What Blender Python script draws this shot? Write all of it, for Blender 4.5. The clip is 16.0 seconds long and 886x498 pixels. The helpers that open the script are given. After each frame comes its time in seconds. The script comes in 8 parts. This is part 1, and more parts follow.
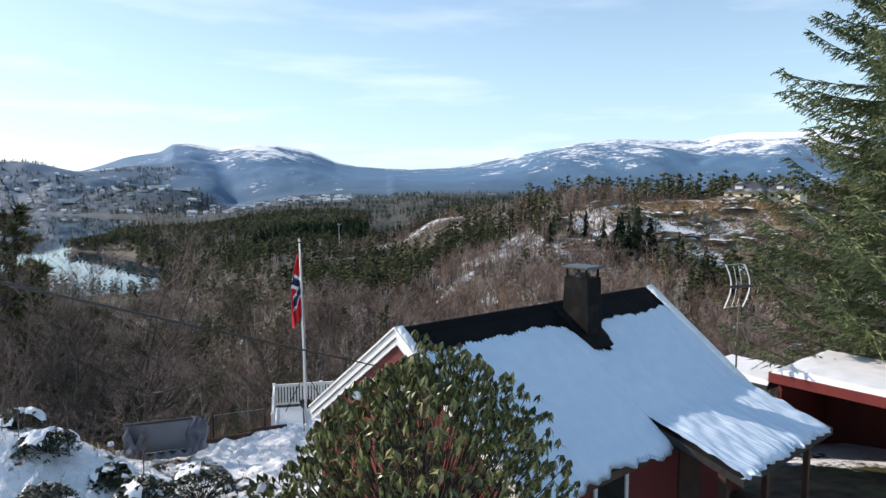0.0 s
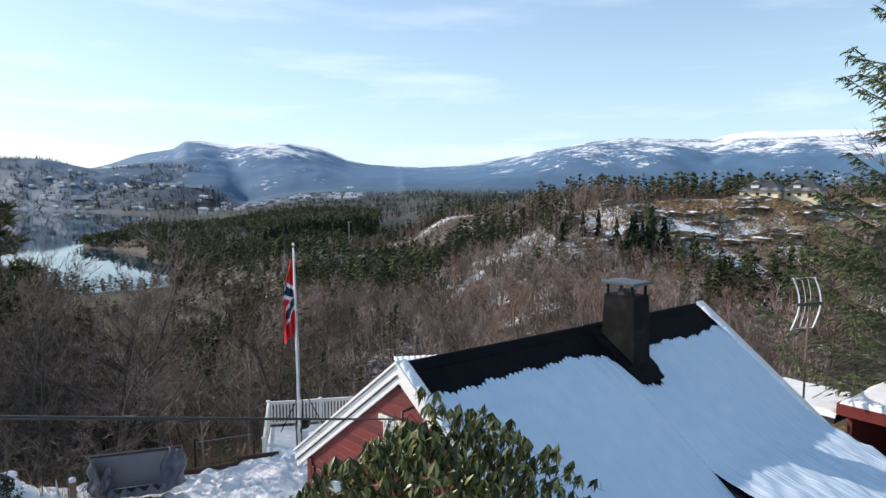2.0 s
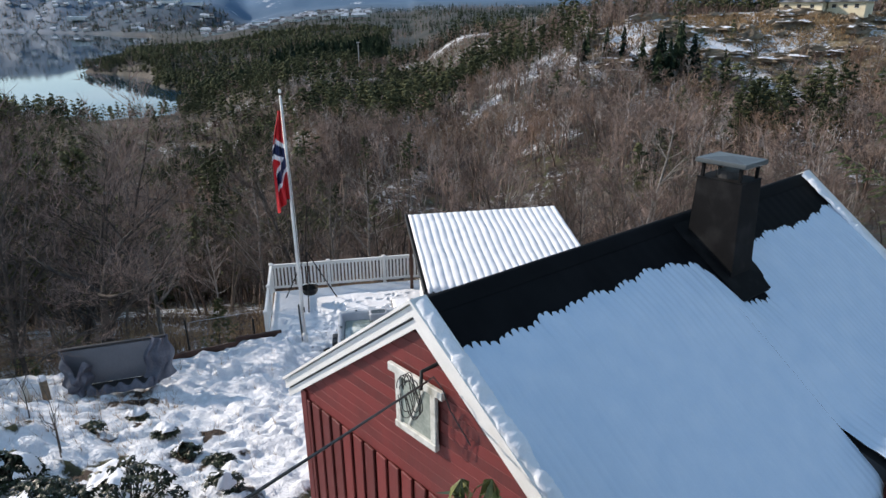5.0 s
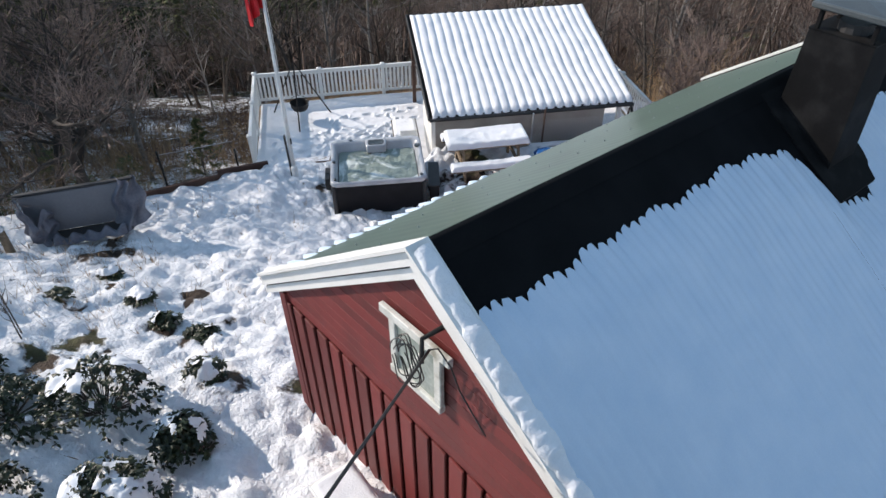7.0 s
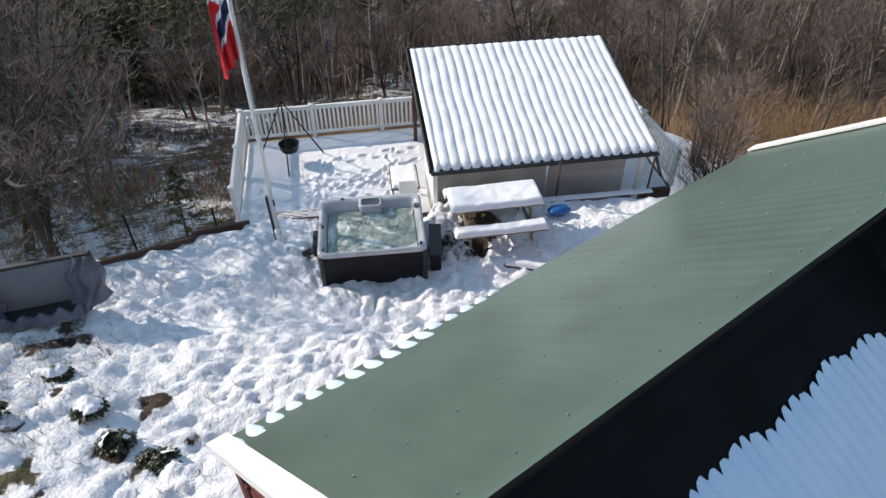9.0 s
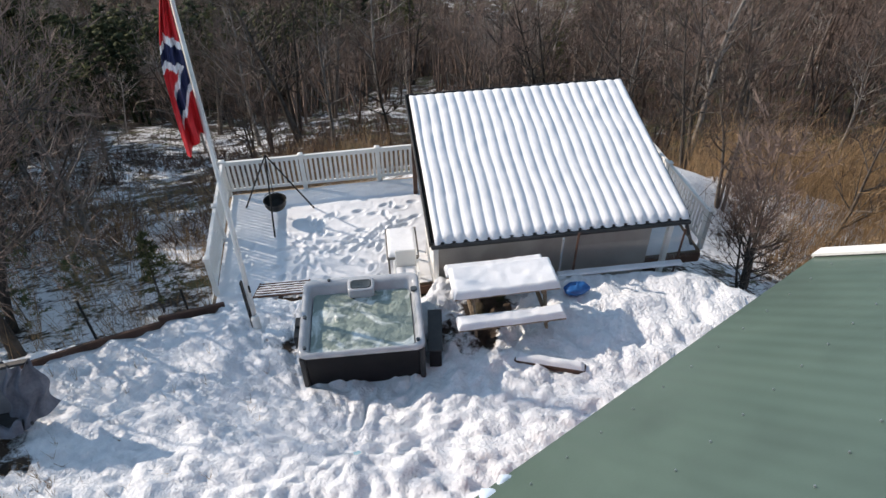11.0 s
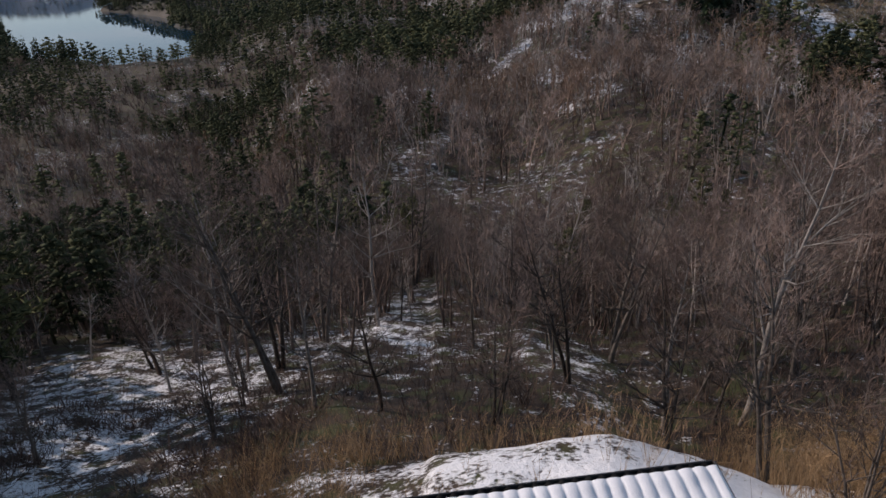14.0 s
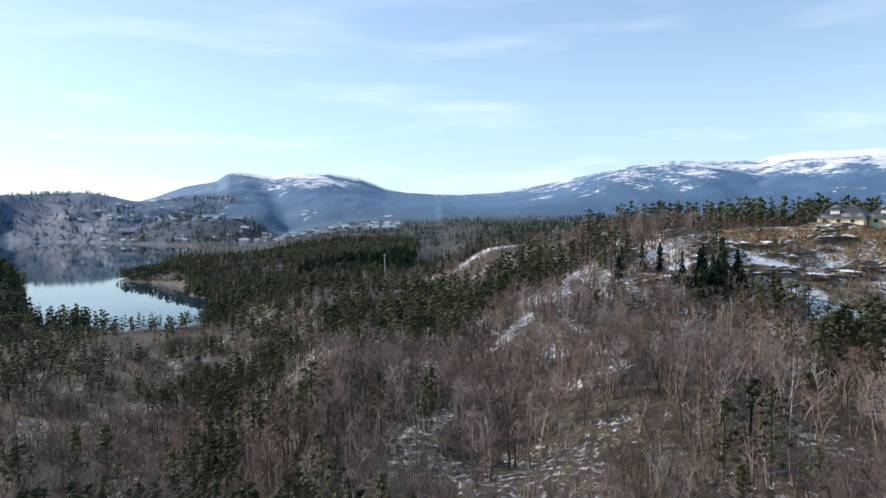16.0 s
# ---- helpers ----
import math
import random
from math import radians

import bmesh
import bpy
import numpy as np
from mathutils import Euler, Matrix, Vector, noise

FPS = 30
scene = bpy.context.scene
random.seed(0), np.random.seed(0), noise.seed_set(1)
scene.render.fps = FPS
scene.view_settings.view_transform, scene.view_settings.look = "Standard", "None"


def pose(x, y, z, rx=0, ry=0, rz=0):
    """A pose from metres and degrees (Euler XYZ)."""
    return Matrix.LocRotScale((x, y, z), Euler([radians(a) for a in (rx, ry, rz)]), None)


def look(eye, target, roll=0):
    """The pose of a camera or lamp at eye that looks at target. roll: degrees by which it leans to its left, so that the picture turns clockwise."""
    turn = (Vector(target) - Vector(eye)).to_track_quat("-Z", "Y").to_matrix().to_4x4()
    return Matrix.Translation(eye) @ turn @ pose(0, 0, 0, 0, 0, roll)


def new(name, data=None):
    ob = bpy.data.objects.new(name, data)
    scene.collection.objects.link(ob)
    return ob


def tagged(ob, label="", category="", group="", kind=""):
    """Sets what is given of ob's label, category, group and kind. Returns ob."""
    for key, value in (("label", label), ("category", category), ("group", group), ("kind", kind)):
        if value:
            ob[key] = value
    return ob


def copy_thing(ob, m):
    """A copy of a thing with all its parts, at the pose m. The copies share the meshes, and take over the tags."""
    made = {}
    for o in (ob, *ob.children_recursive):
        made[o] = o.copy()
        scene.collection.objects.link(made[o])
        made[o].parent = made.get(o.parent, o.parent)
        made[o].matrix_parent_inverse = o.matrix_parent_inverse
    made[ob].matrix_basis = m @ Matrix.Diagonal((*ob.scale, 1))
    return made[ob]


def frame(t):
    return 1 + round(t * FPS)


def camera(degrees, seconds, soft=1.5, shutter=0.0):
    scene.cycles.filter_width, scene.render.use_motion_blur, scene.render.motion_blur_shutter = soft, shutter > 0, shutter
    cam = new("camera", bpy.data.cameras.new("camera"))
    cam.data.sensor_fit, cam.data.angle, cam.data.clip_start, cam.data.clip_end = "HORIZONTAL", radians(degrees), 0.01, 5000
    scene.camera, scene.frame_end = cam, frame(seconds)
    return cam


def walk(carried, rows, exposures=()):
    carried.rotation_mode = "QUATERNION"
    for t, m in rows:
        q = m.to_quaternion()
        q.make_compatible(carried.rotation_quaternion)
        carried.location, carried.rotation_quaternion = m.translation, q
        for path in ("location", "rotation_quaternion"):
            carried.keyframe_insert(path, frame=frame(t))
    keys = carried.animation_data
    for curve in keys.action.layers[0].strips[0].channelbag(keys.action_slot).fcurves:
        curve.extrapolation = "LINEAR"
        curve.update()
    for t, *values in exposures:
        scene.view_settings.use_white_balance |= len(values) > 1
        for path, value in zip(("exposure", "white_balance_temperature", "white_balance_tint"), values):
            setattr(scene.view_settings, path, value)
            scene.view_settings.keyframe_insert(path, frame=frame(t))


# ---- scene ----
cam = camera(68.2, 16.0)
PATH = [
    (0, (1.634, -19.436, 7.92), (1.81, -17.451, 7.742), -0.1),
    (0.5, (1.687, -18.778, 7.907), (1.853, -16.793, 7.727), 0.1),
    (1, (1.732, -18.131, 7.866), (1.89, -16.146, 7.686), 0.1),
    (1.5, (1.773, -17.529, 7.879), (1.925, -15.542, 7.702), 0.0),
    (2, (1.784, -16.938, 7.926), (1.929, -14.952, 7.742), 0.1),
    (2.5, (1.783, -16.356, 7.953), (1.921, -14.378, 7.689), 0.1),
    (3, (1.778, -15.799, 8.018), (1.908, -13.836, 7.657), -0.1),
    (3.5, (1.787, -15.238, 8.063), (1.907, -13.294, 7.61), -0.3),
    (6, (1.848, -12.486, 8.275), (1.921, -10.75, 7.284), -0.5),
    (6.5, (1.872, -11.911, 8.336), (1.935, -10.298, 7.156), -0.4),
    (7, (1.91, -11.3, 8.383), (1.966, -9.767, 7.1), -0.5),
    (7.5, (1.944, -10.692, 8.414), (1.996, -9.165, 7.123), -0.6),
    (8, (1.99, -10.121, 8.448), (2.037, -8.595, 7.156), -0.7),
    (8.5, (2.035, -9.588, 8.505), (2.078, -8.064, 7.211), -0.7),
    (9, (2.041, -9.082, 8.498), (2.083, -7.556, 7.207), -0.6),
    (11.5, (2.273, -6.025, 8.605), (2.289, -4.493, 7.319), -1.2),
    (12, (2.328, -5.029, 8.63), (2.34, -3.496, 7.345), -1.3),
    (12.5, (2.382, -3.927, 8.672), (2.39, -2.392, 7.389), -1.4),
    (13, (2.434, -2.71, 8.733), (2.441, -1.137, 7.498), -1.5),
    (13.5, (2.504, -1.447, 8.853), (2.513, 0.241, 7.78), -1.5),
    (14, (2.531, -0.157, 9.014), (2.546, 1.644, 8.143), -1.4),
    (14.5, (2.487, 1.085, 9.188), (2.509, 2.974, 8.531), -1.3),
    (15, (2.495, 2.345, 9.37), (2.519, 4.297, 8.937), -1.2),
    (15.5, (2.472, 3.629, 9.489), (2.499, 5.618, 9.281), -1.0),
    (16, (2.433, 4.756, 9.585), (2.46, 6.753, 9.484), -0.8),
]
walk(cam, [(t, look(e, a, r)) for t, e, a, r in PATH], [(0, 0.18, 6900, 15), (2.5, 0.10, 6880, 15), (3.5, 0.05, 6850, 15), (6.5, 0.03, 6780, 14), (9.0, 0.08, 6950, 14), (11.5, -0.02, 7100, 15), (12.5, -0.10, 7150, 16), (13.0, -0.26, 7180, 19), (13.5, -0.50, 7150, 20), (14.0, -0.62, 7080, 23), (14.5, -0.02, 6800, 25), (15.0, 0.18, 6600, 22), (16, 0.12, 6650, 16)])

# ---- world, sun ----
SUN = Vector((-1.50, 0.62, 0.92)).normalized()
world = bpy.data.worlds.new("world")
scene.world = world
world.use_nodes = True
wt = world.node_tree
wt.nodes.clear()
w_out = wt.nodes.new("ShaderNodeOutputWorld")
w_bg = wt.nodes.new("ShaderNodeBackground")
w_sky = wt.nodes.new("ShaderNodeTexSky")
w_sky.sky_type = 'NISHITA'
w_sky.sun_disc = False
w_sky.sun_elevation = math.asin(SUN.z)
w_sky.sun_rotation = math.atan2(SUN.x, SUN.y)
w_sky.air_density, w_sky.dust_density, w_sky.ozone_density = 1.0, 0.4, 2.6
# thin high cloud streaks over the whole sky
w_geo = wt.nodes.new("ShaderNodeTexCoord")
w_map = wt.nodes.new("ShaderNodeMapping")
w_map.inputs["Scale"].default_value = (1.6, 1.6, 11.0)
w_map.inputs["Rotation"].default_value = (0.0, radians(5), 0.0)
w_map.inputs["Location"].default_value = (2.7, 0.9, 0.35)
w_noise = wt.nodes.new("ShaderNodeTexNoise")
w_noise.inputs["Scale"].default_value = 1.7
w_noise.inputs["Detail"].default_value = 7.0
w_noise.inputs["Roughness"].default_value = 0.55
w_ramp = wt.nodes.new("ShaderNodeValToRGB")
w_ramp.color_ramp.elements[0].position, w_ramp.color_ramp.elements[0].color = 0.52, (0, 0, 0, 1)
w_ramp.color_ramp.elements[1].position, w_ramp.color_ramp.elements[1].color = 0.80, (0.42, 0.42, 0.42, 1)
w_mix = wt.nodes.new("ShaderNodeMixRGB")
w_mix.inputs["Color2"].default_value = (9.0, 9.3, 9.8, 1)
wt.links.new(w_geo.outputs["Generated"], w_map.inputs["Vector"])
wt.links.new(w_map.outputs["Vector"], w_noise.inputs["Vector"])
wt.links.new(w_noise.outputs["Fac"], w_ramp.inputs["Fac"])
w_sep = wt.nodes.new("ShaderNodeSeparateXYZ")
w_low = wt.nodes.new("ShaderNodeMapRange")
w_low.inputs["From Min"].default_value, w_low.inputs["From Max"].default_value = 0.02, 0.42
w_low.inputs["To Min"].default_value, w_low.inputs["To Max"].default_value = 1.0, 0.03
w_mul = wt.nodes.new("ShaderNodeMath")
w_mul.operation = 'MULTIPLY'
wt.links.new(w_geo.outputs["Generated"], w_sep.inputs["Vector"])
wt.links.new(w_sep.outputs["Z"], w_low.inputs["Value"])
wt.links.new(w_ramp.outputs["Color"], w_mul.inputs[0])
wt.links.new(w_low.outputs["Result"], w_mul.inputs[1])
wt.links.new(w_mul.outputs[0], w_mix.inputs["Fac"])
# pale haze towards the horizon
w_haze = wt.nodes.new("ShaderNodeMapRange")
w_haze.interpolation_type = 'SMOOTHSTEP'
w_haze.inputs["From Min"].default_value, w_haze.inputs["From Max"].default_value = 0.0, 0.30
w_haze.inputs["To Min"].default_value, w_haze.inputs["To Max"].default_value = 0.62, 0.24
wt.links.new(w_sep.outputs["Z"], w_haze.inputs["Value"])
w_veil = wt.nodes.new("ShaderNodeMixRGB")
w_veil.inputs["Color2"].default_value = (3.1, 5.0, 6.2, 1)
wt.links.new(w_haze.outputs["Result"], w_veil.inputs["Fac"])
wt.links.new(w_sky.outputs["Color"], w_veil.inputs["Color1"])
wt.links.new(w_veil.outputs["Color"], w_mix.inputs["Color1"])
wt.links.new(w_mix.outputs["Color"], w_bg.inputs["Color"])
w_bg.inputs["Strength"].default_value = 0.17
wt.links.new(w_bg.outputs["Background"], w_out.inputs["Surface"])

sun = new("sun", bpy.data.lights.new("sun", 'SUN'))
sun.data.energy, sun.data.angle, sun.data.color = 4.8, radians(0.53), (1.0, 0.93, 0.84)
sun.matrix_world = look(SUN * 100, (0, 0, 0))


# ---- materials ----
def material(name, c1, c2, scale=4.0, rough=0.8, bump=0.0, metal=0.0, fine=60.0, spread=0.5, per=None, spec=None,
             stain=None, stain_amount=0.0, stain_scale=1.5, stretch=(1, 1, 1), coords="Object", dist=0.02):
    """Two-scale noise between two colours, optional stains, optional variation per object, per tree or per island."""
    m = bpy.data.materials.new(name)
    m.use_nodes = True
    t = m.node_tree
    b = t.nodes["Principled BSDF"]
    tc = t.nodes.new("ShaderNodeTexCoord")
    mp = t.nodes.new("ShaderNodeMapping")
    mp.inputs["Scale"].default_value = stretch
    t.links.new(tc.outputs[coords], mp.inputs["Vector"])
    n1 = t.nodes.new("ShaderNodeTexNoise")
    n1.inputs["Scale"].default_value, n1.inputs["Detail"].default_value = scale, 4.0
    n2 = t.nodes.new("ShaderNodeTexNoise")
    n2.inputs["Scale"].default_value, n2.inputs["Detail"].default_value = fine, 3.0
    t.links.new(mp.outputs["Vector"], n1.inputs["Vector"])
    t.links.new(mp.outputs["Vector"], n2.inputs["Vector"])
    add = t.nodes.new("ShaderNodeMath")
    add.operation = 'MULTIPLY_ADD'
    add.inputs[1].default_value = 0.45
    t.links.new(n2.outputs["Fac"], add.inputs[0])
    t.links.new(n1.outputs["Fac"], add.inputs[2])
    fac = add.outputs[0]
    if per:
        r = t.nodes.new({"object": "ShaderNodeObjectInfo", "tree": "ShaderNodeAttribute"}.get(per, "ShaderNodeNewGeometry"))
        if per == "tree":
            r.attribute_name = "tone"
        a2 = t.nodes.new("ShaderNodeMath")
        a2.operation = 'MULTIPLY_ADD'
        a2.inputs[1].default_value = 0.7
        t.links.new(r.outputs[{"object": "Random", "tree": "Fac"}.get(per, "Random Per Island")], a2.inputs[0])
        t.links.new(fac, a2.inputs[2])
        fac = a2.outputs[0]
    mr = t.nodes.new("ShaderNodeMapRange")
    mid = 0.725 + (0.35 if per else 0)
    mr.inputs["From Min"].default_value, mr.inputs["From Max"].default_value = mid - spread / 2, mid + spread / 2
    t.links.new(fac, mr.inputs["Value"])
    mx = t.nodes.new("ShaderNodeMixRGB")
    mx.inputs["Color1"].default_value, mx.inputs["Color2"].default_value = (*c1, 1), (*c2, 1)
    t.links.new(mr.outputs["Result"], mx.inputs["Fac"])
    col = mx.outputs["Color"]
    if stain:
        n3 = t.nodes.new("ShaderNodeTexNoise")
        n3.inputs["Scale"].default_value, n3.inputs["Detail"].default_value = stain_scale, 6.0
        t.links.new(tc.outputs[coords], n3.inputs["Vector"])
        m3 = t.nodes.new("ShaderNodeMapRange")
        m3.inputs["From Min"].default_value, m3.inputs["From Max"].default_value = 0.52, 0.68
        m3.inputs["To Max"].default_value = stain_amount
        t.links.new(n3.outputs["Fac"], m3.inputs["Value"])
        mx3 = t.nodes.new("ShaderNodeMixRGB")
        mx3.inputs["Color2"].default_value = (*stain, 1)
        t.links.new(m3.outputs["Result"], mx3.inputs["Fac"])
        t.links.new(col, mx3.inputs["Color1"])
        col = mx3.outputs["Color"]
    t.links.new(col, b.inputs["Base Color"])
    b.inputs["Roughness"].default_value, b.inputs["Metallic"].default_value = rough, metal
    if spec is not None:
        b.inputs["Specular IOR Level"].default_value = spec
    if bump:
        bp = t.nodes.new("ShaderNodeBump")
        bp.inputs["Strength"].default_value, bp.inputs["Distance"].default_value = bump, dist
        t.links.new(add.outputs[0], bp.inputs["Height"])
        t.links.new(bp.outputs["Normal"], b.inputs["Normal"])
    return m


snow_m = material("snow", (0.70, 0.72, 0.75), (0.82, 0.83, 0.85), 3, 0.6, 0.5, fine=45, dist=0.03, spec=0.3)
# snow darkened and blued in its base colour to deepen the roof's shade
shade_blue_roof_snow_m = material("roof_snow", (0.50, 0.62, 0.745), (0.59, 0.69, 0.795), 3, 0.55, 0.35, fine=70, dist=0.012, spec=0.3)
red_m = material("red_paint", (0.105, 0.016, 0.014), (0.17, 0.024, 0.021), 2.5, 0.62, 0.25, fine=40, stretch=(1, 1, 0.15), dist=0.004,
                 stain=(0.10, 0.02, 0.018), stain_amount=0.5, per="object")
white_m = material("white_paint", (0.70, 0.70, 0.67), (0.82, 0.81, 0.78), 3, 0.5, 0.15, fine=50, stain=(0.50, 0.49, 0.44), stain_amount=0.4, dist=0.003)
old_white_m = material("weathered_white_paint", (0.45, 0.46, 0.42), (0.75, 0.75, 0.70), 9, 0.6, 0.4, fine=90, stain=(0.20, 0.19, 0.13), stain_amount=0.7, stain_scale=6, dist=0.004)
green_m = material("green_coated_steel", (0.058, 0.094, 0.071), (0.080, 0.124, 0.095), 1.2, 0.36, 0.05, fine=60, metal=0.0, spec=0.9, dist=0.001,
                   stain=(0.04, 0.06, 0.045), stain_amount=0.5, stain_scale=0.8)
black_m = material("black_sheet_metal", (0.005, 0.0052, 0.0056), (0.010, 0.010, 0.0105), 3, 0.7, 0.1, fine=40, spec=0.1, dist=0.003,
                   stain=(0.03, 0.03, 0.03), stain_amount=0.4, stain_scale=3)
cap_m = material("grey_green_sheet_metal", (0.055, 0.066, 0.070), (0.095, 0.108, 0.112), 4, 0.4, 0.1, metal=0.3, stain=(0.06, 0.07, 0.06), stain_amount=0.5)
dark_m = material("dark_trim", (0.015, 0.015, 0.016), (0.035, 0.034, 0.034), 6, 0.55, 0.2, dist=0.004)
wood_m = material("weathered_wood", (0.16, 0.115, 0.075), (0.30, 0.23, 0.16), 3, 0.8, 0.5, fine=40, stretch=(1, 8, 8), dist=0.006, per="object")
brown_wood_m = material("dark_brown_wood", (0.055, 0.026, 0.017), (0.11, 0.055, 0.036), 4, 0.7, 0.4, fine=50, dist=0.004, per="object")
panel_m = material("beige_panel", (0.34, 0.31, 0.28), (0.44, 0.41, 0.37), 2, 0.75, 0.2, fine=40, stain=(0.25, 0.23, 0.20), stain_amount=0.5, dist=0.004)
grey_wall_m = material("grey_boarding", (0.10, 0.095, 0.09), (0.15, 0.14, 0.13), 2, 0.8, 0.3, fine=40, stretch=(6, 1, 0.3), dist=0.004)
iron_m = material("black_iron", (0.012, 0.012, 0.012), (0.03, 0.028, 0.026), 8, 0.5, 0.3, metal=0.6, dist=0.003)
steel_m = material("galvanised_steel", (0.40, 0.41, 0.42), (0.55, 0.56, 0.57), 12, 0.4, 0.1, metal=0.8, dist=0.002)
bark_m = material("grey_brown_bark", (0.032, 0.026, 0.022), (0.14, 0.117, 0.098), 4, 0.9, 0.6, fine=30, per="object", dist=0.02)
birch_m = material("pale_bark", (0.09, 0.08, 0.072), (0.30, 0.275, 0.25), 5, 0.85, 0.4, fine=20, per="object", dist=0.01)
twig_m = material("brown_twigs", (0.085, 0.060, 0.050), (0.24, 0.178, 0.152), 0.8, 0.85, fine=6, per="object", spec=0.2)
twig_far_m = material("far_brown_twigs", (0.070, 0.052, 0.043), (0.37, 0.275, 0.23), 0.06, 0.9, fine=0.5, per="tree", spread=0.75, spec=0.1, stain=(0.20, 0.12, 0.065), stain_amount=0.7, stain_scale=0.05)
# darker copy of the far twigs' colours, for the nearest bare trees
near_twig_m = material("near_dark_twigs", (0.055, 0.041, 0.034), (0.26, 0.195, 0.165), 0.06, 0.9, fine=0.5, per="tree", spec=0.1, spread=0.75)
grey_twig_m = material("far_grey_twigs", (0.20, 0.17, 0.15), (0.46, 0.41, 0.37), 0.06, 0.9, fine=0.5, per="tree", spread=0.75, spec=0.1)
brush_m = material("dark_brushwood", (0.070, 0.047, 0.039), (0.185, 0.128, 0.106), 0.3, 0.85, fine=3, per="island", spec=0.1)
black_roof_m = material("black_near_slope_steel", (0.004, 0.0043, 0.005), (0.008, 0.0085, 0.0095), 2, 0.6, 0.05, fine=60, spec=0.06, dist=0.001)
thicket_m = material("tawny_twigs", (0.17, 0.108, 0.058), (0.42, 0.285, 0.16), 0.5, 0.85, fine=5, per="island", spec=0.2)
needle_m = material("spruce_needles", (0.045, 0.066, 0.027), (0.165, 0.195, 0.080), 2.0, 0.6, fine=14, per="island", spec=0.3)
pine_far_m = material("far_pine_needles", (0.020, 0.029, 0.017), (0.108, 0.114, 0.060), 0.25, 0.85, fine=2, per="tree", spec=0.05, spread=0.8)
pine_m = material("pine_needles", (0.046, 0.056, 0.028), (0.185, 0.183, 0.088), 0.25, 0.85, fine=2, per="island", spec=0.05)
spruce_far_m = material("far_spruce_needles", (0.012, 0.024, 0.016), (0.050, 0.068, 0.034), 0.05, 0.8, fine=0.7, per="tree", spec=0.1)
leaf_m = material("rhododendron_leaf", (0.026, 0.037, 0.012), (0.215, 0.215, 0.075), 3, 0.34, 0.15, fine=40, per="island", spec=0.35, dist=0.002)
leaf_obj_m = material("rhododendron_leaf_single", (0.026, 0.037, 0.012), (0.215, 0.215, 0.075), 3, 0.34, 0.15, fine=40, per="object", spec=0.35, dist=0.002)
dark_leaf_m = material("dark_shrub_leaf", (0.008, 0.016, 0.007), (0.032, 0.044, 0.017), 4, 0.45, fine=40, per="island", spec=0.4)
rock_m = material("bare_rock", (0.09, 0.065, 0.045), (0.30, 0.235, 0.16), 0.35, 0.9, 0.8, fine=1.2, stain=(0.22, 0.15, 0.08), stain_amount=0.8, stain_scale=0.3, dist=0.4)


def lay_snow(m, level, soft, strength=1.0):
    """Snow lying on the level parts of a rough surface."""
    t = m.node_tree
    b = t.nodes["Principled BSDF"]
    link = b.inputs["Base Color"].links[0]
    src = link.from_socket
    g = t.nodes.new("ShaderNodeNewGeometry")
    sp = t.nodes.new("ShaderNodeSeparateXYZ")
    n = t.nodes.new("ShaderNodeTexNoise")
    n.inputs["Scale"].default_value, n.inputs["Detail"].default_value = 0.35, 7
    ad = t.nodes.new("ShaderNodeMath")
    mr = t.nodes.new("ShaderNodeMapRange")
    mr.inputs["From Min"].default_value, mr.inputs["From Max"].default_value, mr.inputs["To Max"].default_value = level, level + soft, strength
    mx = t.nodes.new("ShaderNodeMixRGB")
    mx.inputs["Color2"].default_value = (0.78, 0.79, 0.82, 1)
    tc = t.nodes.new("ShaderNodeTexCoord")
    t.links.new(tc.outputs["Object"], n.inputs["Vector"])
    t.links.new(g.outputs["Normal"], sp.inputs["Vector"])
    t.links.new(sp.outputs["Z"], ad.inputs[0])
    t.links.new(n.outputs["Fac"], ad.inputs[1])
    t.links.new(ad.outputs[0], mr.inputs["Value"])
    t.links.new(mr.outputs["Result"], mx.inputs["Fac"])
    t.links.new(src, mx.inputs["Color1"])
    t.links.new(mx.outputs["Color"], b.inputs["Base Color"])


lay_snow(rock_m, 1.42, 0.12)

tub_shell_m = material("pearl_acrylic", (0.36, 0.37, 0.39), (0.50, 0.51, 0.53), 3, 0.22, 0.0, fine=60, spec=0.6)
tub_skirt_m = material("dark_skirt_panel", (0.009, 0.0085, 0.0095), (0.018, 0.017, 0.019), 3, 0.6, 0.2, fine=40, dist=0.003, spec=0.2)
tarp_m = material("grey_tarpaulin", (0.06, 0.067, 0.09), (0.17, 0.18, 0.215), 3, 0.5, 0.4, fine=22, spec=0.4, dist=0.01)
tarp_face_m = material("grey_sheet", (0.125, 0.135, 0.155), (0.175, 0.185, 0.205), 1.5, 0.6, 0.2, fine=25, dist=0.004)
blue_m = material("blue_plastic", (0.01, 0.09, 0.30), (0.02, 0.15, 0.42), 5, 0.4, 0.3, fine=30, dist=0.006)
plastic_m = material("white_plastic", (0.62, 0.62, 0.60), (0.74, 0.74, 0.71), 3, 0.4, 0.0)
flag_red_m = material("red_cloth", (0.50, 0.012, 0.018), (0.62, 0.02, 0.026), 6, 0.7, 0.3, fine=200, dist=0.002)
flag_white_m = material("white_cloth", (0.78, 0.78, 0.80), (0.86, 0.86, 0.87), 6, 0.7, 0.3, fine=200, dist=0.002)
flag_blue_m = material("navy_cloth", (0.008, 0.014, 0.06), (0.014, 0.022, 0.085), 6, 0.7, 0.3, fine=200, dist=0.002)
cream_m = material("cream_render", (0.68, 0.59, 0.40), (0.78, 0.69, 0.49), 0.4, 0.8, 0.1, fine=3)
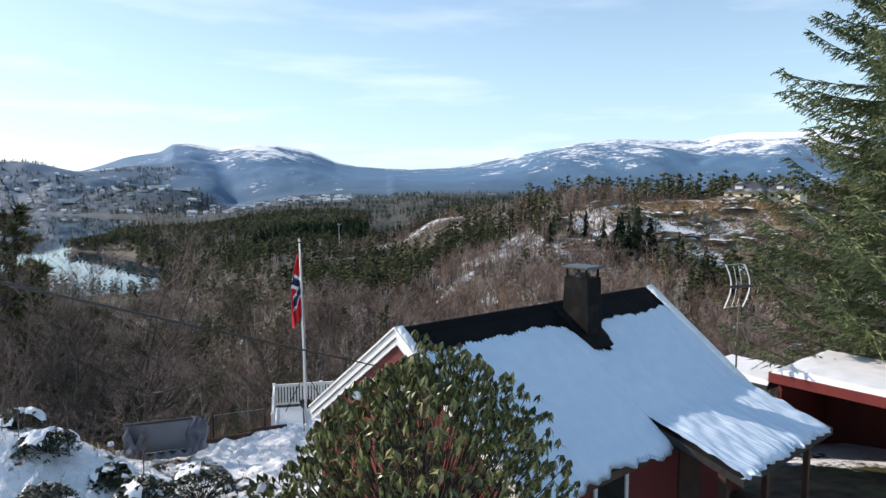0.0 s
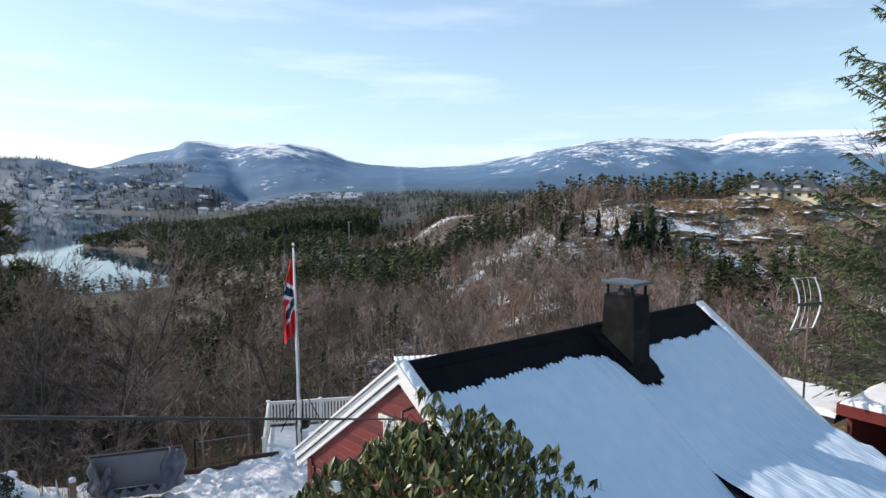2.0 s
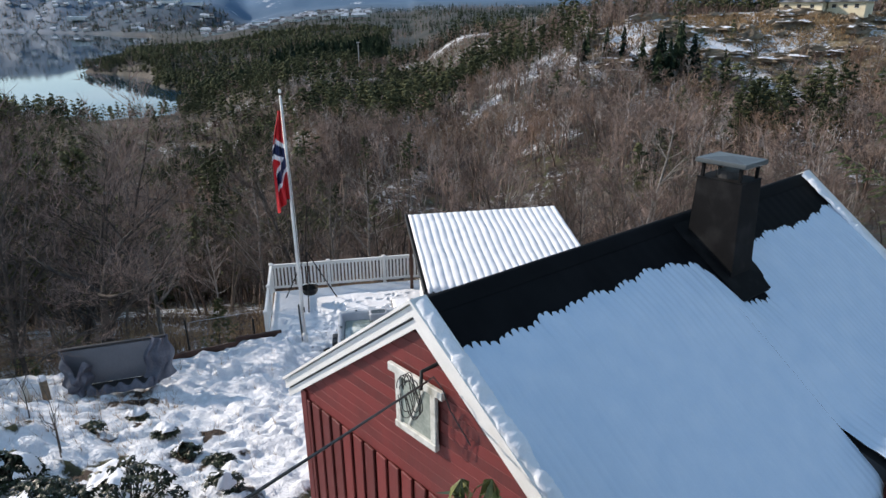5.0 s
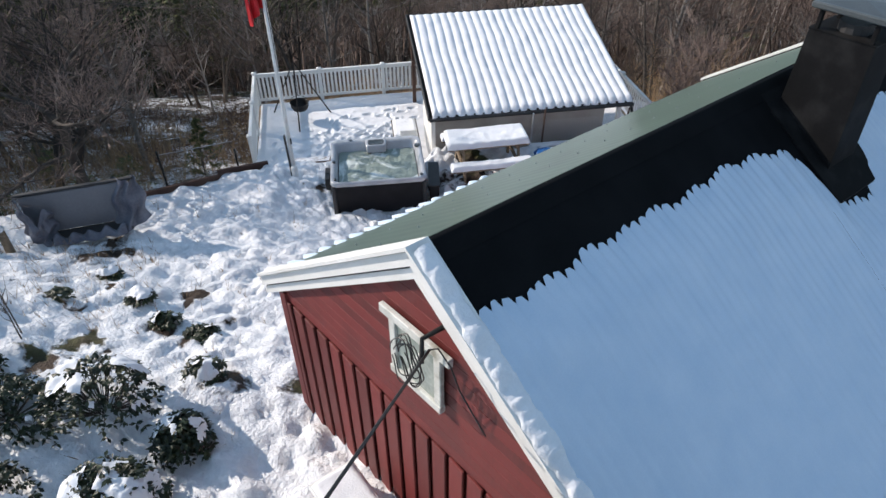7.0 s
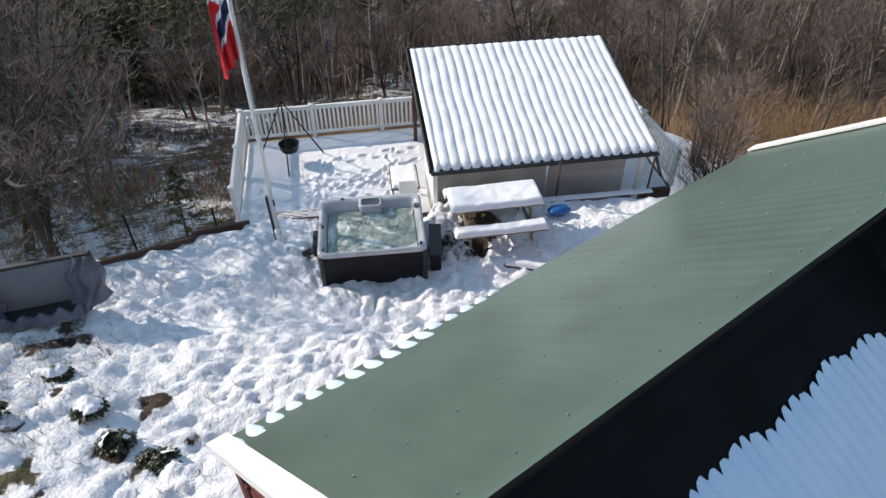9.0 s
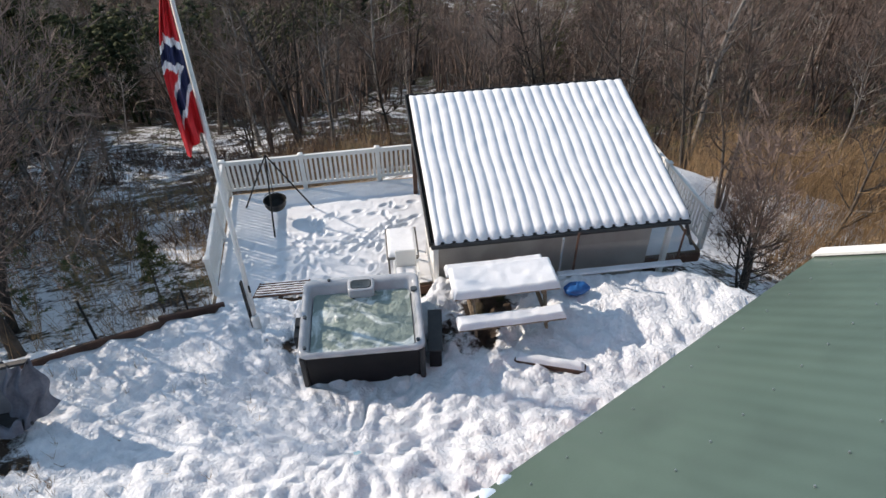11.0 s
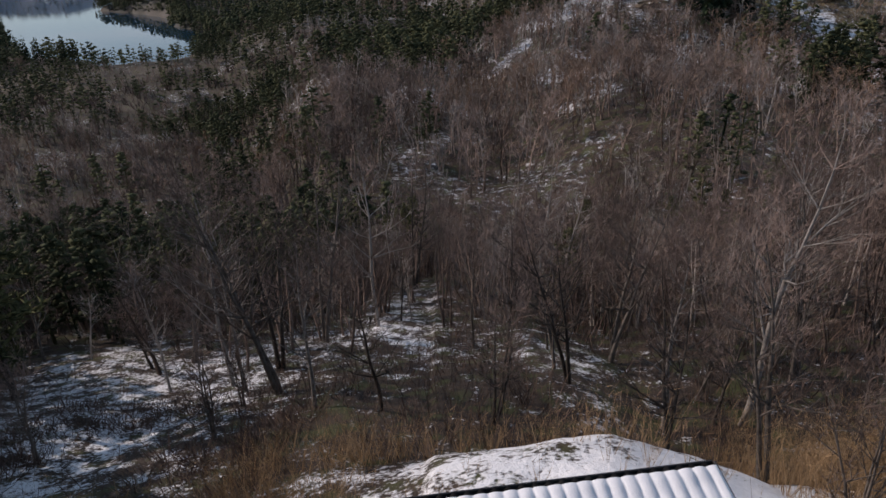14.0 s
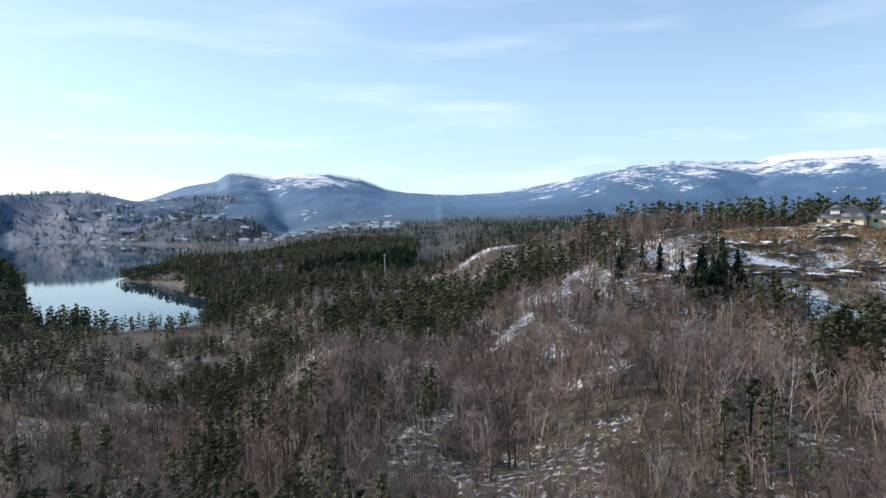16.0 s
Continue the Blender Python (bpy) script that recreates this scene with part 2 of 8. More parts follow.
dark_roof_m = material("dark_roof_tiles", (0.03, 0.032, 0.036), (0.06, 0.062, 0.068), 0.6, 0.6, 0.3, fine=5, stain=(0.7, 0.72, 0.76), stain_amount=0.35, stain_scale=0.25)
village_roof_m = material("village_roofs", (0.05, 0.05, 0.055), (0.55, 0.57, 0.61), 0.02, 0.8, fine=0.5, per="island", spread=0.3)
pale_house_m = material("pale_house_paint", (0.55, 0.54, 0.51), (0.75, 0.74, 0.71), 0.05, 0.8, fine=1, per="island")
rubber_m = material("black_cable", (0.01, 0.01, 0.01), (0.022, 0.022, 0.022), 20, 0.5)


def simple_glass(name, tint, rough=0.02):
    m = bpy.data.materials.new(name)
    m.use_nodes = True
    b = m.node_tree.nodes["Principled BSDF"]
    b.inputs["Base Color"].default_value = (*tint, 1)
    b.inputs["Roughness"].default_value = rough
    b.inputs["Transmission Weight"].default_value = 1.0
    b.inputs["IOR"].default_value = 1.45
    return m


pale_pane_m = material("pale_pane", (0.20, 0.235, 0.205), (0.40, 0.44, 0.39), 5, 0.18, 0.1, fine=30, spec=0.6, dist=0.002)
glass_m = simple_glass("window_glass", (0.9, 0.95, 0.95))


def water_material(name, colour, rough, scale, bump, dist, foam=None, stretch=(1, 1, 1)):
    m = bpy.data.materials.new(name)
    m.use_nodes = True
    t = m.node_tree
    b = t.nodes["Principled BSDF"]
    b.inputs["Base Color"].default_value = (*colour, 1)
    b.inputs["Roughness"].default_value = rough
    b.inputs["IOR"].default_value = 1.33
    tc = t.nodes.new("ShaderNodeTexCoord")
    mp = t.nodes.new("ShaderNodeMapping")
    mp.inputs["Scale"].default_value = stretch
    n = t.nodes.new("ShaderNodeTexNoise")
    n.inputs["Scale"].default_value, n.inputs["Detail"].default_value = scale, 5
    t.links.new(tc.outputs["Object"], mp.inputs["Vector"])
    t.links.new(mp.outputs["Vector"], n.inputs["Vector"])
    bp = t.nodes.new("ShaderNodeBump")
    bp.inputs["Strength"].default_value, bp.inputs["Distance"].default_value = bump, dist
    t.links.new(n.outputs["Fac"], bp.inputs["Height"])
    t.links.new(bp.outputs["Normal"], b.inputs["Normal"])
    if foam:
        n2 = t.nodes.new("ShaderNodeTexNoise")
        n2.inputs["Scale"].default_value, n2.inputs["Detail"].default_value = 2.1, 9
        n2.inputs["Distortion"].default_value = 1.2
        t.links.new(tc.outputs["Object"], n2.inputs["Vector"])
        mr = t.nodes.new("ShaderNodeMapRange")
        mr.inputs["From Min"].default_value, mr.inputs["From Max"].default_value = 0.49, 0.62
        t.links.new(n2.outputs["Fac"], mr.inputs["Value"])
        mx = t.nodes.new("ShaderNodeMixRGB")
        mx.inputs["Color1"].default_value, mx.inputs["Color2"].default_value = (*colour, 1), (*foam, 1)
        t.links.new(mr.outputs["Result"], mx.inputs["Fac"])
        t.links.new(mx.outputs["Color"], b.inputs["Base Color"])
    return m


lake_m = water_material("lake_water", (0.012, 0.035, 0.055), 0.03, 0.10, 0.07, 0.3)
tub_water_m = water_material("bubbling_water", (0.25, 0.30, 0.265), 0.15, 9, 0.9, 0.05, foam=(0.72, 0.77, 0.74))


# ---- mesh helpers ----
class Mesh:
    def __init__(self):
        self.v, self.f, self.mi = [], [], []

    def add(self, verts, faces, mi=0):
        k = len(self.v)
        self.v += [tuple(p) for p in verts]
        self.f += [tuple(i + k for i in f) for f in faces]
        self.mi += [mi] * len(faces)
        return self

    def box(self, c, s, rot=None, ch=0.0, mi=0):
        """A box at centre c of size s, with chamfered edges."""
        hx, hy, hz = s[0] / 2, s[1] / 2, s[2] / 2
        if ch <= 0:
            vs = [Vector((x, y, z)) for x in (-hx, hx) for y in (-hy, hy) for z in (-hz, hz)]
            fs = [(0, 1, 3, 2), (4, 6, 7, 5), (0, 4, 5, 1), (2, 3, 7, 6), (0, 2, 6, 4), (1, 5, 7, 3)]
        else:
            ch = min(ch, hx * 0.9, hy * 0.9, hz * 0.9)
            vs, ix = [], {}
            for x in (-1, 1):
                for y in (-1, 1):
                    for z in (-1, 1):
                        for a in range(3):
                            p = [x * (hx - ch), y * (hy - ch), z * (hz - ch)]
                            p[a] = (x, y, z)[a] * (hx, hy, hz)[a]
                            ix[x, y, z, a] = len(vs)
                            vs.append(Vector(p))
            fs = []
            for a in range(3):
                b, c2 = (a + 1) % 3, (a + 2) % 3
                for sg in (-1, 1):
                    ring = []
                    for sb, sc in ((-1, -1), (1, -1), (1, 1), (-1, 1)):
                        k = [0, 0, 0]
                        k[a], k[b], k[c2] = sg, sb, sc
                        ring.append(ix[k[0], k[1], k[2], a])
                    fs.append(tuple(ring if sg > 0 else ring[::-1]))
                for sb in (-1, 1):
                    for sc in (-1, 1):
                        k0, k1 = [0, 0, 0], [0, 0, 0]
                        k0[a], k0[b], k0[c2] = -1, sb, sc
                        k1[a], k1[b], k1[c2] = 1, sb, sc
                        q = (ix[(*k0, b)], ix[(*k1, b)], ix[(*k1, c2)], ix[(*k0, c2)])
                        fs.append(q if sb * sc > 0 else q[::-1])
            for x in (-1, 1):
                for y in (-1, 1):
                    for z in (-1, 1):
                        tri = (ix[x, y, z, 0], ix[x, y, z, 1], ix[x, y, z, 2])
                        fs.append(tri if x * y * z > 0 else tri[::-1])
        if rot is not None:
            vs = [rot @ p for p in vs]
        return self.add([p + Vector(c) for p in vs], fs, mi)

    def tube(self, pts, rad, n=6, caps=True, mi=0):
        """A tapered tube along points; rad: one radius or one for each point."""
        pts = [Vector(p) for p in pts]
        rad = [rad] * len(pts) if isinstance(rad, (int, float)) else rad
        vs, fs = [], []
        up = Vector((0.31, 0.17, 0.93))
        for i, p in enumerate(pts):
            d = pts[min(i + 1, len(pts) - 1)] - pts[max(i - 1, 0)]
            d = d.normalized() if d.length > 1e-9 else Vector((0, 0, 1))
            a = d.cross(up)
            a = a.normalized() if a.length > 1e-3 else d.orthogonal().normalized()
            b = d.cross(a)
            for k in range(n):
                w = 2 * math.pi * k / n
                vs.append(p + (a * math.cos(w) + b * math.sin(w)) * rad[i])
            if i:
                o = (i - 1) * n
                fs += [(o + k, o + (k + 1) % n, o + n + (k + 1) % n, o + n + k) for k in range(n)]
        if caps:
            fs += [tuple(range(n))[::-1], tuple(range(len(vs) - n, len(vs)))]
        return self.add(vs, fs, mi)

    def spike(self, a, b, r, mi=0):
        """A thin three-sided twig from a to b."""
        a, b = Vector(a), Vector(b)
        d = b - a
        p = d.orthogonal().normalized() * r
        q = d.cross(p).normalized() * r
        return self.add([a + p, a - 0.5 * p + 0.87 * q, a - 0.5 * p - 0.87 * q, b], [(0, 1, 3), (1, 2, 3), (2, 0, 3)], mi)

    def blade(self, a, b, w, rng):
        """A thin tapering twig."""
        a, b = Vector(a), Vector(b)
        p = (b - a).cross(Vector((rng.uniform(-1, 1), rng.uniform(-1, 1), rng.uniform(-1, 1))))
        p = p.normalized() * w if p.length > 1e-6 else (b - a).orthogonal().normalized() * w
        return self.add([a + p, a - p, b], [(0, 1, 2)])

    def grid(self, fn, nu, nv, mi=0, close_u=False):
        """A sheet of fn(i, j) points."""
        vs = [fn(i, j) for i in range(nu) for j in range(nv)]
        fs = [(i * nv + j, ((i + 1) % nu) * nv + j, ((i + 1) % nu) * nv + j + 1, i * nv + j + 1)
              for i in range(nu if close_u else nu - 1) for j in range(nv - 1)]
        return self.add(vs, fs, mi)

    def data(self, name, mats, smooth=False):
        me = bpy.data.meshes.new(name)
        me.from_pydata(self.v, [], self.f)
        for m in mats if isinstance(mats, (list, tuple)) else [mats]:
            me.materials.append(m)
        if any(self.mi):
            me.polygons.foreach_set("material_index", self.mi)
        if smooth:
            me.polygons.foreach_set("use_smooth", [True] * len(me.polygons))
        me.update()
        return me


def part(name, mesh, mats, parent, label="", smooth=False):
    """One mesh object under a thing or a part."""
    ob = new(name, mesh if isinstance(mesh, bpy.types.Mesh) else mesh.data(name, mats, smooth))
    ob.parent = parent
    return tagged(ob, label)


def thing(name, m, label, category, group="", kind=""):
    ob = new(name)
    ob.matrix_world = m
    ob.empty_display_size = 0.2
    return tagged(ob, label, category, group, kind)


def single(name, mesh, mats, m, label, category="", group="", kind="", smooth=False):
    ob = new(name, mesh if isinstance(mesh, bpy.types.Mesh) else mesh.data(name, mats, smooth))
    ob.matrix_world = m
    return tagged(ob, label, category, group, kind)


# ---- smooth noise on arrays ----
def hash2(ix, iy, seed):
    h = (ix.astype(np.int64) * 374761393 + iy.astype(np.int64) * 668265263 + seed * 1442695041) & 0xFFFFFFFF
    h = ((h ^ (h >> 13)) * 1274126177) & 0xFFFFFFFF
    return ((h ^ (h >> 16)) & 0xFFFFFF) / float(0xFFFFFF)


def vnoise(x, y, seed=0):
    x, y = np.asarray(x, float), np.asarray(y, float)
    ix, iy = np.floor(x), np.floor(y)
    fx, fy = x - ix, y - iy
    fx, fy = fx * fx * (3 - 2 * fx), fy * fy * (3 - 2 * fy)
    a, b = hash2(ix, iy, seed), hash2(ix + 1, iy, seed)
    c, d = hash2(ix, iy + 1, seed), hash2(ix + 1, iy + 1, seed)
    return (a * (1 - fx) + b * fx) * (1 - fy) + (c * (1 - fx) + d * fx) * fy - 0.5


def fbm(x, y, size, octaves=4, seed=0):
    s = 0
    for o in range(octaves):
        s = s + vnoise(np.asarray(x) / size * 2 ** o + 17.3 * o, np.asarray(y) / size * 2 ** o - 9.1 * o, seed + o) * 0.5 ** o
    return s


def step(a, b, x):
    t = np.clip((np.asarray(x, float) - a) / (b - a), 0, 1)
    return t * t * (3 - 2 * t)


# ---- ground ----
LAKE = -60.0


def edge_y(x):
    """How far ahead the level yard reaches."""
    x = np.asarray(x, float)
    return 2.3 - 0.55 * step(2.3, 1.9, x) - 0.5 * step(-1.3, -2.2, x) + 0.28 * np.minimum(x + 2.6, 0).clip(-8, 0) - 0.85 * (x - 7.2).clip(0, 4.5)


def lake_depth(x, y):
    """Metres inside the shore line; negative on land."""
    right = np.interp(y, [300, 400, 440, 510, 547, 589, 640, 695, 741, 775, 850, 1164, 1470, 1724, 2012, 2400], [-60, -128, -148, -156, -184, -222, -238, -267, -335, -368, -345, -468, -541, -654, -973, -1400])
    left = np.interp(y, [300, 365, 420, 535, 694, 932, 1303, 1800, 3200], [-120, -175, -240, -330, -425, -580, -860, -1300, -2600])
    r, az = np.hypot(x - 2, y), np.degrees(np.arctan2(x - 2, y))
    far = np.interp(az, [-60, -33, -30, -26, -21, -17], [2900, 2800, 2600, 2230, 1850, 1600])
    wob = fbm(x, y, 70, 4, 31) * 26
    return np.minimum(np.minimum(right - x, x - left), np.minimum(y - 360, far - r)) + wob


HEAD = (-420.0, 610.0)


def glade(x, y):
    """1 in the open snowy gaps of the woods, 0 elsewhere."""
    return step(0.12, 0.26, fbm(x, np.asarray(y) * 0.7, 9, 3, 141))


def ground_z(x, y):
    x, y = np.asarray(x, float), np.asarray(y, float)
    s = y - edge_y(x)
    # yard, rising behind
    yard = 0.15 + 0.165 * (-y - 0.2).clip(0, 45) + 0.10 * (-x - 2.2).clip(0, 14) * step(1.5, -4, y)
    yard = yard + 0.32 * np.exp(-((x + 1.3) ** 2 + (y - 0.9) ** 2) / 1.1)
    yard = yard + 0.45 * np.exp(-((x + 2.0) ** 2 / 3.5 + (y + 5.8) ** 2 / 0.9)) + 1.45 * np.exp(-((x + 6.7) ** 2 / 8 + (y + 4.7) ** 2 / 3.0))
    # hillside falling away ahead, flattening into the valley
    az = np.degrees(np.arctan2(x - 2, np.maximum(y, 1e-3)))
    fall = 1.25 * step(0, 0.8, s) + 0.385 * (s - 0.8).clip(0, 60) + (5 + 20 * step(-7, -19, az)) * (1 - np.exp(-(s - 60.8).clip(0, None) / 45))
    fall = fall * (1 - 0.30 * step(6, 40, x) * step(0, 60, s))
    r = np.hypot(x - 2, y)
    far = step(8, 120, r)
    z = yard - fall + fbm(x, y, 14, 4, 3) * 1.5 * step(4, 30, s) + fbm(x, y, 90, 4, 5) * 10 * far * step(30, 160, s)
    # snowy shelf behind the terrace
    z = z + 1.7 * np.exp(-(((x - 8.5) / 8) ** 4 + ((y - 11.6) / 3.2) ** 4)) * (1 + 0.5 * fbm(x, y, 3.5, 3, 47))
    # valley floor lifts far ahead
    z = z + 24 * step(650, 2200, y) * step(-500, -100, x) + 22 * step(2150, 2600, y) - 7 * step(380, 560, y)
    # rocky hill with the houses
    hill = step(168, 236, y) * (1 - 0.75 * step(300, 430, y)) * step(18, 92, x)
    z = z + (3.2 + 2.5 * fbm(x, y, 25, 3, 7) - z) * hill
    z = z + 9 * np.exp(-(((x - 34) / 40) ** 2 + ((y - 420) / 50) ** 2))
    # headland on the near side of the lake, and the low wooded point
    z = z + 26 * np.exp(-(((x - HEAD[0]) / 60) ** 2 + ((y - HEAD[1]) / 90) ** 2)) + 11 * np.exp(-(((x + 230) / 110) ** 2 + ((y - 790) / 150) ** 2))
    # the hill across the fjord, then the mountains behind it
    az = np.degrees(np.arctan2(x - 2, y))
    rough = fbm(x, y, 900, 6, 11)
    gully = np.abs(fbm(x, y, 620, 5, 23))
    near = np.interp(az, [-70, -33, -29.6, -27.5, -25.8, -24, -21, -18.5, -16, -13], [0.034, 0.0395, 0.0437, 0.0433, 0.0335, 0.0225, 0.013, 0.006, 0.0, -0.004])
    shore = np.interp(az, [-60, -33, -30, -26, -21, -17], [2900, 2800, 2600, 2230, 1850, 1700])
    rise = step(0.0, 1.0, (r - shore) / (3100 - shore)) ** 1.1 * (1 - step(3150, 3700, r)) * step(-12.5, -16, az)
    low = step(-9, -15, az) * step(1450, 1750, r)
    z = z + (LAKE + 4 + 6 * rough - z) * low
    z = z + (9.6 + 3100 * near - 3 - z) * rise + rise * (1 - rise) * 4 * (90 * fbm(x, y, 420, 5, 13) + 20 * fbm(x, y, 120, 3, 14))
    crest = np.interp(az, [-60, -34, -27, -24.2, -20.75, -18.1, -17.2, -16.0, -13.6, -11.0, -9.1, -6.5, -4.2, -2.5, 0.7, 2.2, 5.8, 9.4, 13.9, 17.0, 20.0, 26.5, 27.6, 29.9, 34.5, 60],
                      [0.05, 0.02, 0.02, 0.023, 0.0446, 0.0553, 0.0655, 0.0667, 0.0612, 0.0669, 0.0668, 0.0592, 0.0427, 0.0364, 0.0322, 0.031, 0.0334, 0.0442, 0.0599, 0.0698, 0.0736, 0.0700, 0.075, 0.079, 0.078, 0.06])
    up = np.clip((r - 2650) / 1480, 0, 1) ** 0.85
    up = up * (1 - step(4200, 4700, r) * 0.5)
    amp = up * (1 - up)
    z = z + (9.6 + 4130 * crest - z) * up + amp * (220 * (gully - 0.12) + 300 * rough) * step(2.0, 9.0, 4130 * crest / 30) + step(0.9, 1.0, up) * 7 * fbm(x, y, 130, 3, 19)
    d = lake_depth(x, y)
    z = z + (LAKE - 7 - z) * step(-14, 12, d) + np.where(d > -14, 0, (np.maximum(z, LAKE + 1.2) - z))
    # trodden snow
    near = step(16, 8, np.hypot(x, y + 2)) * step(0.9, -0.2, s)
    dip = np.abs(fbm(x, y, 0.42, 2, 41)) ** 0.8
    prints = np.minimum(np.abs(vnoise(x / 0.23, y / 0.23, 45)) * 2.2, 0.5)
    z = z + near * (0.12 * fbm(x, y, 1.3, 3, 43) + 0.20 * dip + 0.15 * prints + 0.07 * vnoise(x / 0.12, y / 0.12, 46) - 0.13)
    return z


def build_ground():
    rings = list(np.arange(0.06, 9.0, 0.085))
    while rings[-1] < 4700:
        rings.append(rings[-1] + min(rings[-1] * 0.034 + 0.02, 34.0))
    rings = np.array(rings)
    front = np.radians(np.linspace(-47, 47, 430))
    back = np.radians(np.linspace(47, 313, 240))[1:-1]
    ang = np.concatenate([front, back])
    nr, na = len(rings), len(ang)
    # the sheet's middle slides from the yard to the line of sight
    X = 1.0 + rings[:, None] * np.sin(ang)[None, :]
    Y = -1.5 + rings[:, None] * np.cos(ang)[None, :]
    Z = ground_z(X, Y)
    verts = np.stack([X, Y, Z], -1).reshape(-1, 3)
    i, j = np.meshgrid(np.arange(nr - 1), np.arange(na), indexing="ij")
    j2 = (j + 1) % na
    faces = np.stack([i * na + j, (i + 1) * na + j, (i + 1) * na + j2, i * na + j2], -1).reshape(-1, 4)[:, ::-1]
    me = bpy.data.meshes.new("ground")
    me.vertices.add(len(verts))
    me.vertices.foreach_set("co", verts.ravel())
    me.loops.add(faces.size)
    me.loops.foreach_set("vertex_index", faces.ravel().astype(np.int32))
    me.polygons.add(len(faces))
    me.polygons.foreach_set("loop_start", np.arange(0, faces.size, 4, dtype=np.int32))
    me.update(calc_edges=True)
    me.polygons.foreach_set("use_smooth", np.ones(len(faces), bool))
    # how closely snow lies: yard 1, woods patchy, fields and tops white
    s = Y - edge_y(X)
    R = np.hypot(X - 2, Y)
    cover = 0.715 * step(1.2, 0.1, s) + (0.385 + (0.08 * step(-2, -5, X) * step(30, 18, Y) + 0.07 * step(-1, -3, X) * step(15, 8, Y)) + 0.13 * step(6.5, 8, X) * step(14, 10, Y)) * step(0.1, 1.2, s) - 0.05 * step(25, 50, R)
    # bare spots at (8, -10.5) and (5.2, -11) are added against bounced light
    for bx, by, br, dep in ((-4.2, -1.7, 0.9, 0.30), (-2.75, -3.4, 0.28, 0.42), (-2.2, -3.95, 0.26, 0.46), (-1.6, -4.2, 0.30, 0.44), (-3.6, -2.6, 0.22, 0.40), (-1.2, -6.3, 0.35, 0.42), (-3.1, -4.4, 0.25, 0.42), (-1.9, -3.2, 0.18, 0.42), (-3.9, -3.6, 0.2, 0.4), (-0.95, -5.6, 0.5, 0.33), (-4.9, -3.9, 0.6, 0.26), (0.25, -5.6, 0.5, 0.38),
                            (-3.5, -5.0, 0.5, 0.25), (11.0, -7.5, 3.4, 0.45), (10.6, -4.6, 2.6, 0.55), (12.8, -6.2, 3.2, 0.55), (13.5, -9.5, 3.2, 0.5), (9.6, -6.6, 2.4, 0.5), (8.0, -10.5, 3.2, 0.42), (5.2, -11.0, 1.8, 0.40), (2.9, 1.4, 1.0, 0.40), (-0.3, 0.5, 0.35, 0.3), (-6.0, -5.5, 0.8, 0.26)):
        cover = cover - 0.95 * dep * np.exp(-((X - bx + 0.9 * fbm(X, Y, 0.7, 2, 197)) ** 2 + (Y - by + 0.9 * fbm(X, Y, 0.7, 2, 198)) ** 2) / (0.72 * br) ** 2)
    cover = cover * (1 - 0.1 * step(25, 60, X)) 
    cover = cover + 0.19 * np.exp(-(((X - 8.5) / 8.5) ** 4 + ((Y - 11.5) / 3.6) ** 4))
    cover = cover + 0.085 * np.exp(-(((X + 9) / 20) ** 4 + ((Y - 38) / 13) ** 4)) - 0.05 * np.exp(-(((X + 6) / 4.5) ** 4 + ((Y - 15.5) / 4.5) ** 4))
    cover = np.where(R > 70, 0.385, cover)
    cover = cover - 0.04 * step(-5, -14, np.degrees(np.arctan2(X - 2, Y))) * step(45, 70, R)
    cover = cover + 0.04 * step(120, 160, R) * step(300, 240, R) * step(0, 20, X)
    cover = cover + (0.05 + 0.045 * step(80, 130, R)) * glade(X, Y) * step(3, 9, s) * step(600, 300, R)
    cover = cover + 0.16 * np.exp(-(((X - 36) / 26) ** 2 + ((Y - 404) / 12) ** 2)) + 0.20 * np.exp(-(((X - 80) / 11) ** 2 + ((Y - 216) / 13) ** 2))
    dry = np.exp(-(((X - 152) / 66) ** 4 + ((Y - 214) / 28) ** 4))
    cover = cover + (-0.015 + 0.11 * step(0.06, 0.22, fbm(X * 0.16, Y, 9, 3, 151))) * dry
    west = np.degrees(np.arctan2(X - 2, Y)) < 0
    top = np.where(west, step(150, 300, Z + 120 * fbm(X, Y, 300, 4, 17)), 0.62 * step(30, 330, Z + 170 * fbm(X, Y * 0.5, 260, 4, 17)))
    top = top + step(27.0, 28.2, np.degrees(np.arctan2(X - 2, Y))) * step(270, 300, Z)
    cover = np.where(R > 2000, 0.385 + 0.235 * top * step(2700, 3300, R), cover)
    cover = np.where((R > 1800) & (R < 3250) & (np.degrees(np.arctan2(X - 2, Y)) < -17), 0.24 + 0.22 * step(0.1, 0.22, fbm(X * 0.5, Y, 110, 3, 207)) * step(10, 50, Z), cover)
    a = me.attributes.new("cover", 'FLOAT', 'POINT')
    a.data.foreach_set("value", cover.ravel().astype(np.float32))
    c = me.attributes.new("dry", 'FLOAT', 'POINT')
    c.data.foreach_set("value", dry.ravel().astype(np.float32))
    # far share: also sets the painted haze, held back on the hill across
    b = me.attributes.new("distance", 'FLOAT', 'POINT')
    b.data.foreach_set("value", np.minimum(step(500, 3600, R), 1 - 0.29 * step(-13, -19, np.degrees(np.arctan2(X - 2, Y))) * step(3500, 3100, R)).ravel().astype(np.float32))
    me.validate()
    return me


